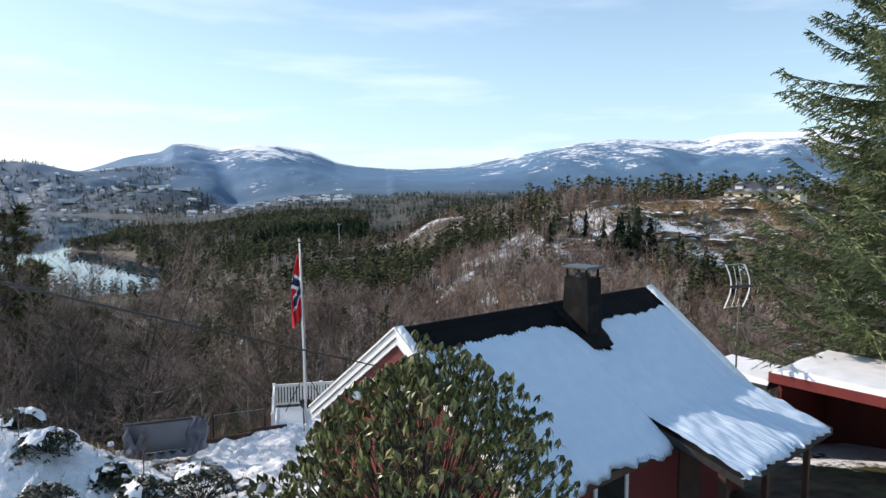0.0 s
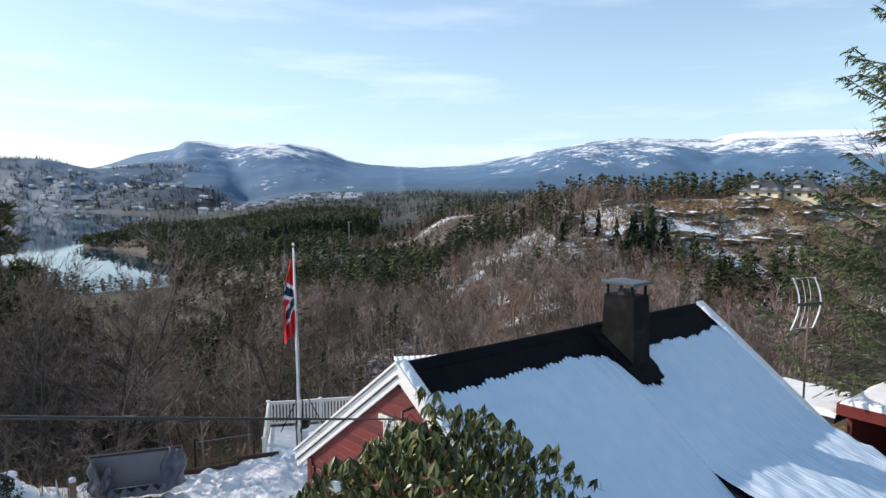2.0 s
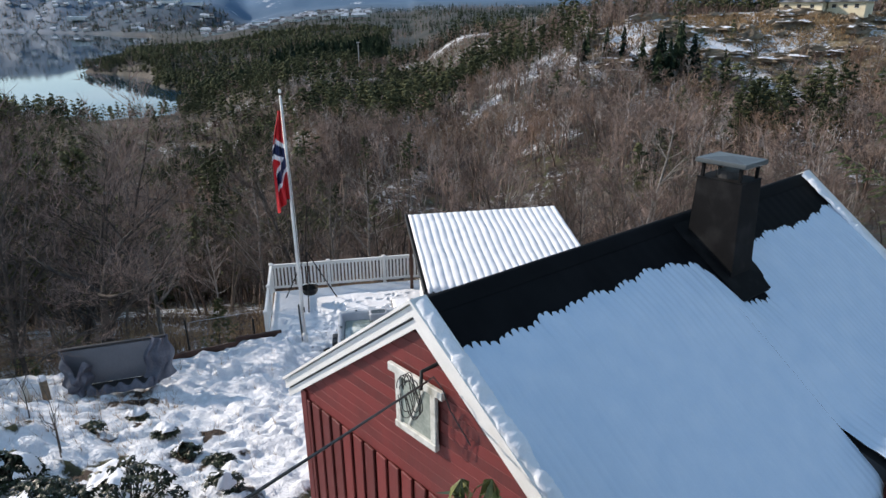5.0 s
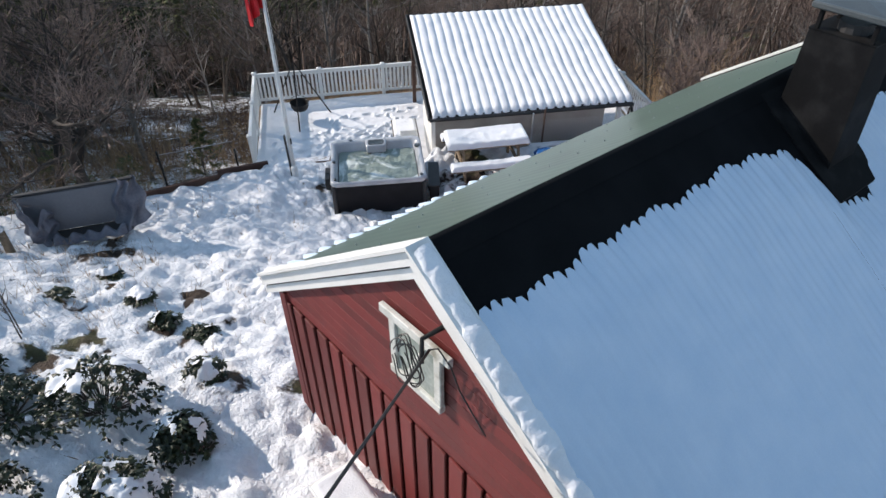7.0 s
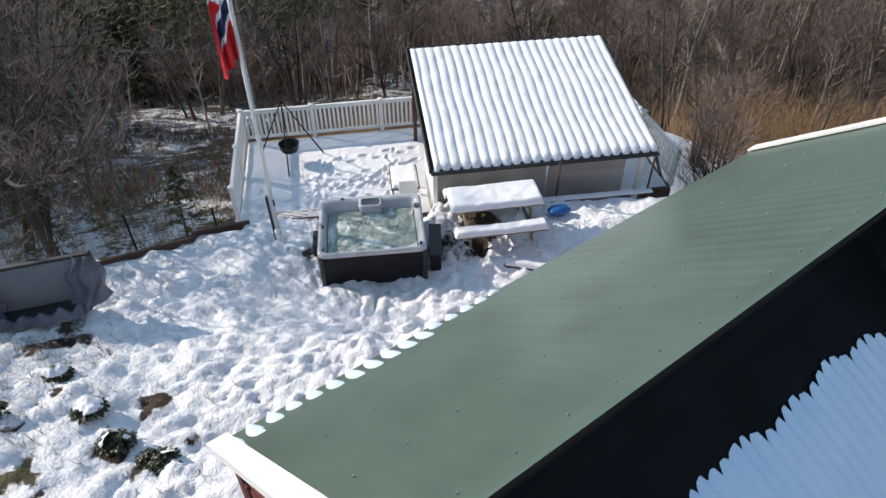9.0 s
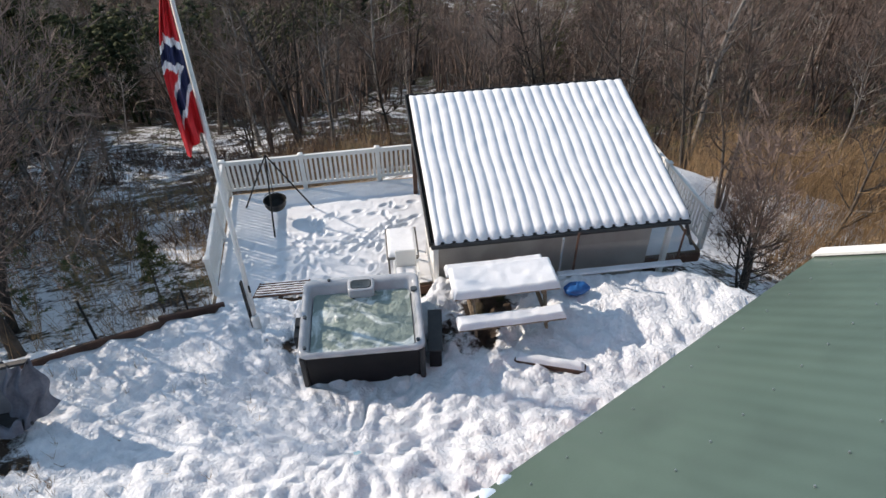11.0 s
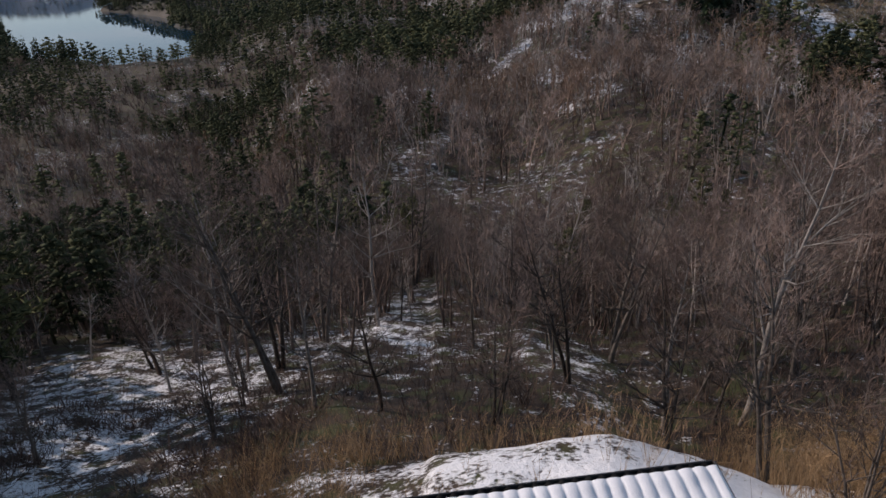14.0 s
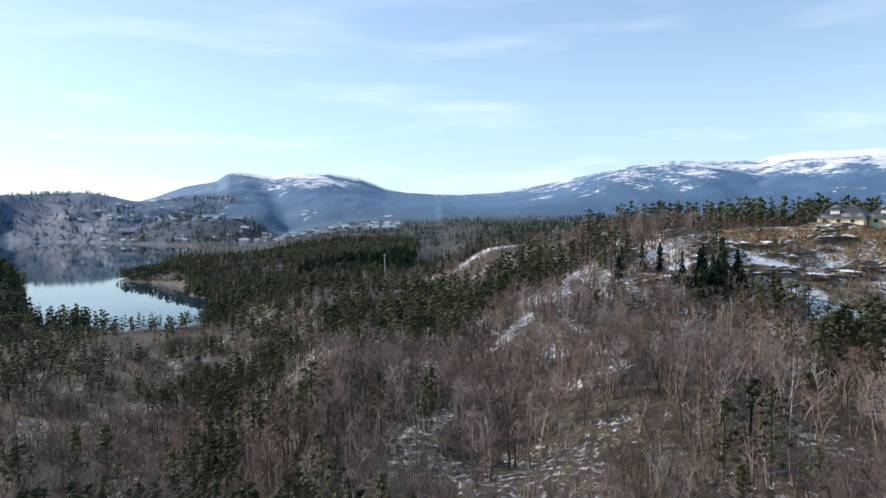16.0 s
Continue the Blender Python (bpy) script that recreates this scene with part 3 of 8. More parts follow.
def ground_material():
    m = bpy.data.materials.new("winter_ground")
    m.use_nodes = True
    t = m.node_tree
    b = t.nodes["Principled BSDF"]
    N = t.nodes.new
    tc = N("ShaderNodeTexCoord")

    def noise_at(scale, detail=5, rough=0.6):
        n = N("ShaderNodeTexNoise")
        n.inputs["Scale"].default_value, n.inputs["Detail"].default_value, n.inputs["Roughness"].default_value = scale, detail, rough
        t.links.new(tc.outputs["Object"], n.inputs["Vector"])
        return n.outputs["Fac"]

    def math_node(op, a, b_):
        n = N("ShaderNodeMath")
        n.operation = op
        for k, val in enumerate((a, b_)):
            if isinstance(val, (int, float)):
                n.inputs[k].default_value = val
            else:
                t.links.new(val, n.inputs[k])
        return n.outputs[0]

    def mix(f, c1, c2):
        n = N("ShaderNodeMixRGB")
        for k, val in (("Fac", f), ("Color1", c1), ("Color2", c2)):
            if isinstance(val, tuple):
                n.inputs[k].default_value = (*val, 1)
            else:
                t.links.new(val, n.inputs[k])
        return n.outputs["Color"]

    def remap(v, a, b_):
        n = N("ShaderNodeMapRange")
        n.inputs["From Min"].default_value, n.inputs["From Max"].default_value = a, b_
        t.links.new(v, n.inputs["Value"])
        return n.outputs["Result"]

    cover = N("ShaderNodeAttribute")
    cover.attribute_name = "cover"
    dist = N("ShaderNodeAttribute")
    dist.attribute_name = "distance"
    near_n = math_node('ADD', math_node('MULTIPLY', noise_at(0.9, 6), 0.55), math_node('MULTIPLY', noise_at(6.0, 4), 0.45))
    far_n = math_node('ADD', math_node('MULTIPLY', noise_at(0.007, 8, 0.68), 0.55), math_node('MULTIPLY', noise_at(0.035, 6, 0.7), 0.45))
    n_mix = N("ShaderNodeMix")
    t.links.new(remap(dist.outputs["Fac"], 0.0, 0.15), n_mix.inputs[0])
    t.links.new(near_n, n_mix.inputs[2])
    t.links.new(far_n, n_mix.inputs[3])
    mask = remap(math_node('ADD', math_node('SUBTRACT', n_mix.outputs[0], 0.5), cover.outputs["Fac"]), 0.47, 0.55)
    litter = mix(remap(noise_at(2.5), 0.4, 0.6), (0.026, 0.018, 0.014), (0.065, 0.045, 0.032))
    moss = mix(remap(noise_at(0.7), 0.5, 0.62), litter, (0.06, 0.065, 0.025))
    dry = N("ShaderNodeAttribute")
    dry.attribute_name = "dry"
    grass = mix(remap(noise_at(0.25, 6), 0.42, 0.58), (0.10, 0.075, 0.045), (0.30, 0.22, 0.12))
    moss = mix(dry.outputs["Fac"], moss, grass)
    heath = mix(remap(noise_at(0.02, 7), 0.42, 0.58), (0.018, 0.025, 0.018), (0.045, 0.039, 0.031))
    # aerial haze put into the far slopes' base colour as blue, growing with distance
    hazy_heath = mix(remap(dist.outputs["Fac"], 0.35, 0.95), heath, (0.085, 0.17, 0.275))
    soil = mix(remap(dist.outputs["Fac"], 0.0, 0.006), moss, hazy_heath)
    white = mix(remap(noise_at(7, 4), 0.35, 0.65), (0.70, 0.72, 0.75), (0.83, 0.84, 0.86))
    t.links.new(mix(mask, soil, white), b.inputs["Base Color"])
    b.inputs["Roughness"].default_value = 0.75
    b.inputs["Specular IOR Level"].default_value = 0.25
    bp = N("ShaderNodeBump")
    bp.inputs["Strength"].default_value, bp.inputs["Distance"].default_value = 0.8, 0.08
    t.links.new(math_node('ADD', math_node('ADD', noise_at(5, 5), math_node('MULTIPLY', noise_at(17, 4), 0.5)), math_node('MULTIPLY', mask, 0.5)), bp.inputs["Height"])
    t.links.new(bp.outputs["Normal"], b.inputs["Normal"])
    return m


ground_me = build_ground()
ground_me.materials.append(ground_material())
ground_ob = tagged(new("ground", ground_me), "snowy yard above wooded valley and snow-dusted mountains", "ground", kind="structure")

lake = Mesh()
lake.grid(lambda i, j: (-2700 + 2900 * i / 20, 300 + 2600 * j / 20, LAKE), 21, 21)
single("water", lake, lake_m, Matrix(), "calm blue fjord water below the woods", "water", kind="structure")


def gz(x, y):
    return float(ground_z(x, y))


# ---- cabin ----
CABIN = pose(1.83, -7.76, 0, 0, 0, 34.7)     # x along the ridge, y away from the camera's first side
RIDGE, SLOPE = 5.395, 0.757
U0, U1 = 0.0, 8.00
EAVE_F, EAVE_N = 2.78, 3.02                   # eaves, from the ridge
WALL_F, WALL_N = 2.42, 2.62


GABLE_SKEW = 0.088                            # the front gable is not quite square to the ridge


def skewed(p):
    """Leans the plan towards the slanting front gable."""
    x, y, z = p
    return (x - GABLE_SKEW * y * min(1.0, max(0.0, 1 - x / U1)), y, z)


def lay(name, mesh, mats, parent, label="", smooth=False):
    """One part of the cabin, fitted to its skewed plan."""
    if not isinstance(mesh, bpy.types.Mesh):
        mesh.v = [skewed(p) for p in mesh.v]
    return part(name, mesh, mats, parent, label, smooth)


def laid(name, mesh, mats, m, *rest, smooth=False):
    """Snow on the cabin's skewed roof."""
    mesh.v = [skewed(p) for p in mesh.v]
    return single(name, mesh, mats, m, *rest, smooth=smooth)


def roof_z(v):
    return RIDGE - SLOPE * abs(v)


def melt_line(u):
    """Distance from the ridge at which the snow on the shaded slope begins."""
    base = 0.43 + 0.018 * u + 0.05 * math.sin(u * 1.3 + 0.4) + 0.03 * math.sin(u * 2.9)
    base += 0.62 * math.exp(-((u - 4.55) / 0.42) ** 4) + 0.10 * math.exp(-((u - 3.9) / 0.5) ** 2)
    k = math.floor(u / 0.1025)
    at = abs(u / 0.1025 - k - 0.5 - 0.3 * float(vnoise(k * 1.7, 0.5, 66)))
    notch = (0.05 + 0.07 * float(vnoise(k * 2.3, 3.5, 68))) * max(0.0, 1 - at / 0.26)
    return base, notch + 0.02 * math.sin(u * 13.7) + 0.05 * float(vnoise(u * 3.0, 1.5, 67)) + 0.02 * float(vnoise(u * 17.0, 1.5, 69))


def build_cabin():
    cabin = thing("cabin", CABIN, "small red wooden cabin with green steel roof half under snow", "cabin")
    # walls: two long sides and two gables, 12 cm thick
    t = 0.12
    xa, xb = 0.08, 7.78
    z0 = -0.6
    side = Mesh().box(((xa + xb) / 2, WALL_F, (z0 + 3.42) / 2), (xb - xa, t, 3.42 - z0))
    lay("long_wall", side, red_m, cabin)
    side2 = Mesh().box(((xa + xb) / 2, -WALL_N, (z0 + 3.30) / 2), (xb - xa, t, 3.30 - z0))
    lay("long_wall", side2, red_m, cabin)
    for x in (xa + t / 2, xb - t / 2):
        g = Mesh()
        ys = (WALL_F - t / 2 - 0.003, -WALL_N + t / 2 + 0.003)
        prof = [(ys[0], z0), (ys[0], roof_z(ys[0]) - 0.06), (0, RIDGE - 0.10), (ys[1], roof_z(ys[1]) - 0.06), (ys[1], z0)]
        vs = [(x - t / 2, y, z) for y, z in prof] + [(x + t / 2, y, z) for y, z in prof]
        g.add(vs, [(0, 1, 2, 3, 4)[::-1], (5, 6, 7, 8, 9)] + [(k, (k + 1) % 5, 5 + (k + 1) % 5, 5 + k) for k in range(5)])
        lay("gable_wall", g, red_m, cabin)
    # upper gable: horizontal boards; lower gable: upright boards with gaps
    zsplit = 3.18
    h = 0.145
    z = zsplit
    while z < RIDGE - 0.28:
        half = (RIDGE - 0.13 - (z + h)) / SLOPE
        wid_f, wid_n = min(half, WALL_F + 0.04), min(half, WALL_N + 0.04)
        if wid_f + wid_n > 0.15:
            lay("board", Mesh().box((xa - 0.018 - 0.002 * random.random(), (wid_f - wid_n) / 2, z + h / 2), (0.03, wid_f + wid_n, h - 0.002), ch=0.002,
                                     rot=Euler((0, radians(-0.6), 0)).to_matrix()), red_m, cabin)
        z += h
    y = -WALL_N + 0.08
    over = Mesh().box((0, 0, 0), (0.03, 0.198, zsplit - 0.30), ch=0.006).data("over_board", red_m)
    k = 0
    while y < WALL_F + 0.02:
        ob = lay("board", over, red_m, cabin)
        ob.location = (xa - 0.042 - 0.002 * (k % 2) - GABLE_SKEW * y, y, 0.30 + (zsplit - 0.30) / 2 - 0.01)
        y += 0.235
        k += 1
    # corner boards
    for yy in (WALL_F + 0.01, -WALL_N - 0.01):
        lay("corner_board", Mesh().box((xa - 0.045, yy, 1.75), (0.05, 0.13, 3.1), ch=0.006), red_m, cabin)
    # roof sheets on a dark deck: corrugated steel, green on the far slope, black on the near
    for sgn, eave in ((1, EAVE_F), (-1, EAVE_N)):
        m = Mesh()
        nu = int((U1 - U0) / 0.034)

        def sheet(i, j, sgn=sgn, eave=eave):
            u = U0 + (U1 - U0) * i / nu
            v = 0.0 + eave * j / 6
            return (u, sgn * v, roof_z(v) + 0.022 + 0.0016 * math.sin(2 * math.pi * u / 0.205))
        m.grid(sheet, nu + 1, 7)
        if sgn > 0:
            m.f = [f[::-1] for f in m.f]
        lay("roof_sheet", m, green_m if sgn > 0 else black_roof_m, cabin, "corrugated green coated steel" if sgn > 0 else "corrugated steel, black on the near slope", smooth=True)
        d = Mesh()
        a, b = (U0 + 0.03, sgn * 0.0), (U1 - 0.03, sgn * (eave - 0.03))
        vs = [(x, y, roof_z(y) - dz) for dz in (0.0, 0.09) for x, y in ((a[0], a[1]), (b[0], a[1]), (b[0], b[1]), (a[0], b[1]))]
        fs = [(0, 1, 2, 3), (4, 7, 6, 5), (0, 4, 5, 1), (1, 5, 6, 2), (2, 6, 7, 3), (3, 7, 4, 0)]
        d.add(vs, fs if sgn > 0 else [f[::-1] for f in fs])
        lay("roof_deck", d, dark_m, cabin)
    cap = Mesh()
    prof = [(0.03, -0.006), (0.06, -0.022), (0.10, -0.055), (0.14, -0.09), (0.18, -0.122)]
    cap.grid(lambda i, j: (U0 + 0.02 + (U1 - U0 - 0.04) * i / 20, prof[j][0], RIDGE + 0.052 + prof[j][1]), 21, 5)
    lay("ridge_cap", cap, green_m, cabin, smooth=True)
    roll = Mesh()
    bent = [(-0.14, -0.128), (-0.06, -0.05), (-0.02, -0.006), (0.0, 0.0), (0.03, -0.004)]
    roll.grid(lambda i, j: (U0 + 0.02 + (U1 - U0 - 0.04) * i / 20, bent[j][0], RIDGE + 0.052 + bent[j][1]), 21, 5)
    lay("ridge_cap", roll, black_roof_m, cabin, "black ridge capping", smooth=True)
    # screws in rows
    sc = Mesh()
    for row, v in enumerate((0.22, 0.95, 1.70, 2.50)):
        for k in range(int((U1 - U0) / 0.41)):
            u = U0 + 0.155 + 0.41 * k + (0.205 if row % 2 else 0)
            sc.tube([(u, v, roof_z(v) + 0.030), (u, v + 0.006, roof_z(v) + 0.042)], [0.010, 0.007], 5)
    lay("screws", sc, steel_m, cabin, "bright screw heads in rows")["kind"] = "stuff"
    # bargeboards at both ends
    for x, name in ((U0 - 0.02, "front"), (U1 + 0.02, "back")):
        for sgn, eave in ((1, EAVE_F), (-1, EAVE_N)):
            for dz, hh, out in ((-0.022, 0.140, 0.0), (-0.188, 0.115, 0.03)):
                b = Mesh()
                o = out if x < 0.5 else -out
                y1 = sgn * (eave + 0.02)
                vs = []
                for xx in (x - 0.018 + o, x + 0.018 + o):
                    for yy in (0.0, y1):
                        vs += [(xx, yy, roof_z(yy) + 0.05 + dz), (xx, yy, roof_z(yy) + 0.05 + dz - hh + 0.004)]
                b.add(vs, [(0, 1, 3, 2), (4, 6, 7, 5), (0, 2, 6, 4), (1, 5, 7, 3), (0, 4, 5, 1), (2, 3, 7, 6)])
                lay("bargeboard", b, white_m, cabin, "white painted bargeboard")
            # dark strip standing in for the shade between the two boards
            g = Mesh()
            o = 0.03 if x < 0.5 else -0.03
            vs = []
            for xx in (x - 0.012 + o, x + 0.012 + o):
                for yy in (0.0, sgn * (eave - 0.01)):
                    vs += [(xx, yy, roof_z(yy) + 0.04), (xx, yy, roof_z(yy) - 0.20)]
            g.add(vs, [(0, 1, 3, 2), (4, 6, 7, 5), (0, 2, 6, 4), (1, 5, 7, 3), (0, 4, 5, 1), (2, 3, 7, 6)])
            lay("backing_board", g, dark_m, cabin, "dark strip for the shade in the verge gap")
            c = Mesh()
            vs = []
            for xx in (x - 0.05, x + 0.15):
                for yy in (0.0, sgn * (eave + 0.03)):
                    vs += [(xx, yy, roof_z(yy) + 0.085), (xx, yy, roof_z(yy) + 0.045)]
            c.add(vs, [(0, 1, 3, 2), (4, 6, 7, 5), (0, 2, 6, 4), (1, 5, 7, 3), (0, 4, 5, 1), (2, 3, 7, 6)])
            lay("verge_trim", c, white_m, cabin, "white metal verge trim")
    # soffits
    for yy, eave in ((EAVE_F - 0.02, 1), (-EAVE_N + 0.02, -1)):
        lay("fascia", Mesh().box(((U0 + U1) / 2, yy, roof_z(yy) - 0.10), (U1 - U0 - 0.06, 0.03, 0.16), ch=0.004), white_m if eave > 0 else brown_wood_m, cabin)
    # gable window
    win = lay("window", Mesh().box((xa - 0.065, 0.03, 4.19), (0.02, 0.50, 0.62)), dark_m, cabin, "small weathered white attic window")
    for c, s in (((xa - 0.085, 0.03, 4.54), (0.05, 0.86, 0.10)), ((xa - 0.085, 0.03, 3.87), (0.06, 0.66, 0.085)),
                 ((xa - 0.08, 0.31, 4.20), (0.045, 0.085, 0.74)), ((xa - 0.08, -0.25, 4.20), (0.045, 0.085, 0.74))):
        lay("window_frame", Mesh().box(c, s, ch=0.008), old_white_m, win, "flaking white paint")
    lay("sash", Mesh().box((xa - 0.085, 0.03, 4.205), (0.022, 0.03, 0.60), rot=Euler((radians(24), 0, 0)).to_matrix(), ch=0.004), old_white_m, win)
    lay("pane", Mesh().box((xa - 0.078, 0.03, 4.2), (0.006, 0.48, 0.60)), pale_pane_m, win, "pale greenish pane")
    # chimney
    ch = lay("chimney", Mesh().tube([(0, 0, 0)] * 2, 0.01, 3), black_m, cabin, "black sheet-metal chimney with flat cap")
    cu, cv = 4.60, -0.525
    me = Mesh()
    prof = [(0.36, 4.62), (0.345, 5.1), (0.335, 6.02), (0.345, 6.04)]
    vs = []
    for w, z in prof:
        for sx, sy in ((-1, -1), (1, -1), (1, 1), (-1, 1)):
            vs.append((cu + sx * w * 0.70, cv + sy * w * (0.98 if z < 5.2 else 0.90), z))
    fs = [(a * 4 + k, a * 4 + (k + 1) % 4, a * 4 + 4 + (k + 1) % 4, a * 4 + 4 + k) for a in range(len(prof) - 1) for k in range(4)]
    me.add(vs, fs + [(12, 13, 14, 15)])
    lay("casing", me, black_m, ch)
    fl = Mesh()
    pts = [(-0.46, 0.55), (0.46, 0.55), (0.40, -0.62), (-0.40, -0.62)]
    vs = [(cu + px, cv + py, roof_z(cv + py) + dz) for dz in (0.05, 0.075) for px, py in pts]
    fl.add(vs, [(4, 7, 6, 5), (0, 1, 5, 4), (1, 2, 6, 5), (2, 3, 7, 6), (3, 0, 4, 7)])
    lay("flashing", fl, black_m, ch)
    for sx in (-1, 1):
        for sy in (-1, 1):
            lay("cap_post", Mesh().box((cu + sx * 0.20, cv + sy * 0.25, 6.12), (0.04, 0.04, 0.21), ch=0.005), black_m, ch)
    lay("flue", Mesh().tube([(cu, cv, 5.9), (cu, cv, 6.13)], 0.15, 14), dark_m, ch)
    cp = Mesh()
    cp.box((cu, cv, 6.255), (0.55, 0.68, 0.06), ch=0.012)
    cp.add([(cu + a * 0.25, cv + b * 0.31, 6.283) for a, b in ((-1, -1), (1, -1), (1, 1), (-1, 1))] + [(cu, cv, 6.315)], [(0, 1, 4), (1, 2, 4), (2, 3, 4), (3, 0, 4)])
    lay("cap", cp, cap_m, ch, "grey-green metal chimney cap")
    # porch roof, lower pitch, over the entrance
    PV0, PV1, PU0, PU1, PS = 2.55, 4.42, 3.98, 8.14, 0.30
    pz = lambda v: roof_z(PV0) - PS * (v - PV0)
    vs = [(u, -v, pz(v) - dz) for dz in (0.0, 0.14) for u, v in ((PU0, PV0), (PU1, PV0), (PU1, PV1), (PU0, PV1))]
    p = Mesh().add(vs, [(0, 3, 2, 1), (4, 5, 6, 7), (0, 1, 5, 4), (1, 2, 6, 5), (2, 3, 7, 6), (3, 0, 4, 7)])
    lay("porch_roof", p, dark_m, cabin)
    for u, w in ((PU0 + 0.16, 0.16), (PU1 - 0.18, 0.12), (5.9, 0.12)):
        lay("porch_post", Mesh().box((u, -(PV1 - 0.42), 1.55), (w, w, 2.9), ch=0.01), brown_wood_m, cabin)
    lay("entrance_door", Mesh().box((5.4, -WALL_N - 0.075, 2.15), (0.9, 0.05, 2.0), ch=0.01), brown_wood_m, cabin)
    wn = lay("window", Mesh().box((2.6, -WALL_N - 0.065, 2.45), (0.9, 0.02, 0.9)), dark_m, cabin, "white-framed side window")
    for c, s in (((2.6, -WALL_N - 0.08, 2.93), (1.06, 0.05, 0.09)), ((2.6, -WALL_N - 0.08, 1.97), (1.06, 0.05, 0.09)),
                 ((2.12, -WALL_N - 0.085, 2.45), (0.09, 0.05, 1.05)), ((3.08, -WALL_N - 0.085, 2.45), (0.09, 0.05, 1.05))):
        lay("window_frame", Mesh().box(c, s, ch=0.008), white_m, wn)
    lay("pane", Mesh().box((2.6, -WALL_N - 0.079, 2.45), (0.86, 0.006, 0.86)), glass_m, wn)
    # slab of snow on the shaded slope, with a toothed upper edge; shade is tinted into its colour
    nv = 48

    def slab(i, j, ua, ub, nu, porch):
        u = ua + (ub - ua) * i / nu
        lo = EAVE_N + 0.10 + 0.05 * math.sin(u * 2.1) + 0.035 * math.sin(u * 7.3 + 1) + 0.02 * math.sin(u * 17)
        if porch:
            lo = PV1 + 0.06 + 0.03 * math.sin(u * 6) + 0.025 * math.sin(u * 19) + 0.05 * float(vnoise(u * 7, 0.4, 61))
        up, tooth = melt_line(u)
        if j >= nv:
            f = (j - nv) / 3
            v = lo - 0.02 - 0.10 * f
            return (u, -v, (pz(v) if porch else roof_z(v)) + 0.11 * (1 - f) ** 1.5 - 0.05 * (1 - f) + 0.0)
        f = j / (nv - 1)
        f = f ** 1.5
        v = up + (lo - up) * f + tooth * math.exp(-f * 26)
        th = 0.085 * min(1, f / 0.16) ** 0.8 + 0.004
        if f > 0.95:
            th *= 1 - 0.75 * ((f - 0.95) / 0.05) ** 2
        side_f = min(1.0, (u - U0) / 0.16, (U1 - u) / 0.16) ** 0.5
        rip = (0.0045 * math.sin(2 * math.pi * u / 0.1025 + 0.4) + 0.004 * math.sin(2 * math.pi * u / 0.205 + 0.6 * v)) * (0.75 + 0.25 * math.exp(-f * 3)) * (0.7 + 0.5 * float(vnoise(u * 1.3, v * 0.8, 55)))
        lump = 0.025 * float(fbm(u, v, 0.8, 3, 51)) + 0.012 * float(fbm(u * 6, v, 0.6, 2, 53))
        z = roof_z(v)
        if porch:
            bend = v - PV0
            z = max(z, pz(v)) + 0.035 * math.exp(-(bend / 0.22) ** 2) * min(1, (u - PU0) / 0.6)
            lump += step(0.0, 0.5, bend) * (0.05 * float(fbm(u, v, 0.22, 3, 57)) + 0.02 * float(vnoise(u / 0.10, v / 0.35, 58)))
        return (u, -v, z + 0.03 + th * side_f + rip + float(lump))
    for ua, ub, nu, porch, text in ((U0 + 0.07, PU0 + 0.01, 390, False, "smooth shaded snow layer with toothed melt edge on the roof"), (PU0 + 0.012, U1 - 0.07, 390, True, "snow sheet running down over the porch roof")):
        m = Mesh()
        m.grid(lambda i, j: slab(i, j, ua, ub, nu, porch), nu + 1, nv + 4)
        laid("roof_snow", m, shade_blue_roof_snow_m, CABIN, text, "snow", smooth=True)
    # lumpy strip of snow on the near verges
    for ux, v0, v1 in ((U0 + 0.035, 0.06, EAVE_N), (U1 - 0.06, 0.05, PV0 + 0.1)):
        m = Mesh()

        def lump(i, j):
            v = v0 + (v1 - v0) * i / 240
            half = 0.09 + 0.04 * float(vnoise(i * 0.13, ux, 63)) + 0.02 * float(vnoise(i * 0.31, ux, 62))
            high = 0.055 + 0.035 * float(vnoise(i * 0.15, ux, 65)) + 0.025 * float(vnoise(i * 0.37, j * 0.5, 64))
            return (ux + half * math.cos(math.pi * j / 8), -v, roof_z(v) + 0.078 + high * math.sin(math.pi * j / 8) ** 0.7)
        m.grid(lump, 241, 9)
        laid("verge_snow", m, snow_m, CABIN, "lumpy strip of snow on the roof verge", "snow", "snow on the verges", smooth=True)
    # melting tongues of snow along the sunny eave, in the same shade-tinted snow colour
    for k in range(18):
        u = U0 + 0.10 + 0.205 * k
        ln = (0.10 + 0.34 * max(0.0, float(vnoise(k * 0.31, 2.2, 5)) + 0.30)) * (1.25 if k < 11 else 0.6)
        if ln < 0.08:
            continue
        m = Mesh()
        m.grid(lambda i, j: (u + 0.075 * math.sin(math.pi * min(1, 0.25 + 0.75 * (1 - j / 8))) * (i - 4) / 4, EAVE_F + 0.03 - ln * j / 8,
                             roof_z(EAVE_F + 0.03 - ln * j / 8) + 0.022 + 0.045 * max(0, 1 - ((i - 4) / 4) ** 2) ** 0.5 * (1 - (j / 8) ** 3)), 9, 9)
        laid("snow_tongue", m, shade_blue_roof_snow_m, CABIN, "melting tongue of snow in a roof corrugation", "snow", "snow tongues on the eave", smooth=True)
    return cabin


build_cabin()


# ---- terrace, fence and canopy ----
TER = pose(-2.82, 6.48, 0, 0, 0, 7.5)      # x along the far fence, y ahead
DECK, RAIL = -0.66, 0.27


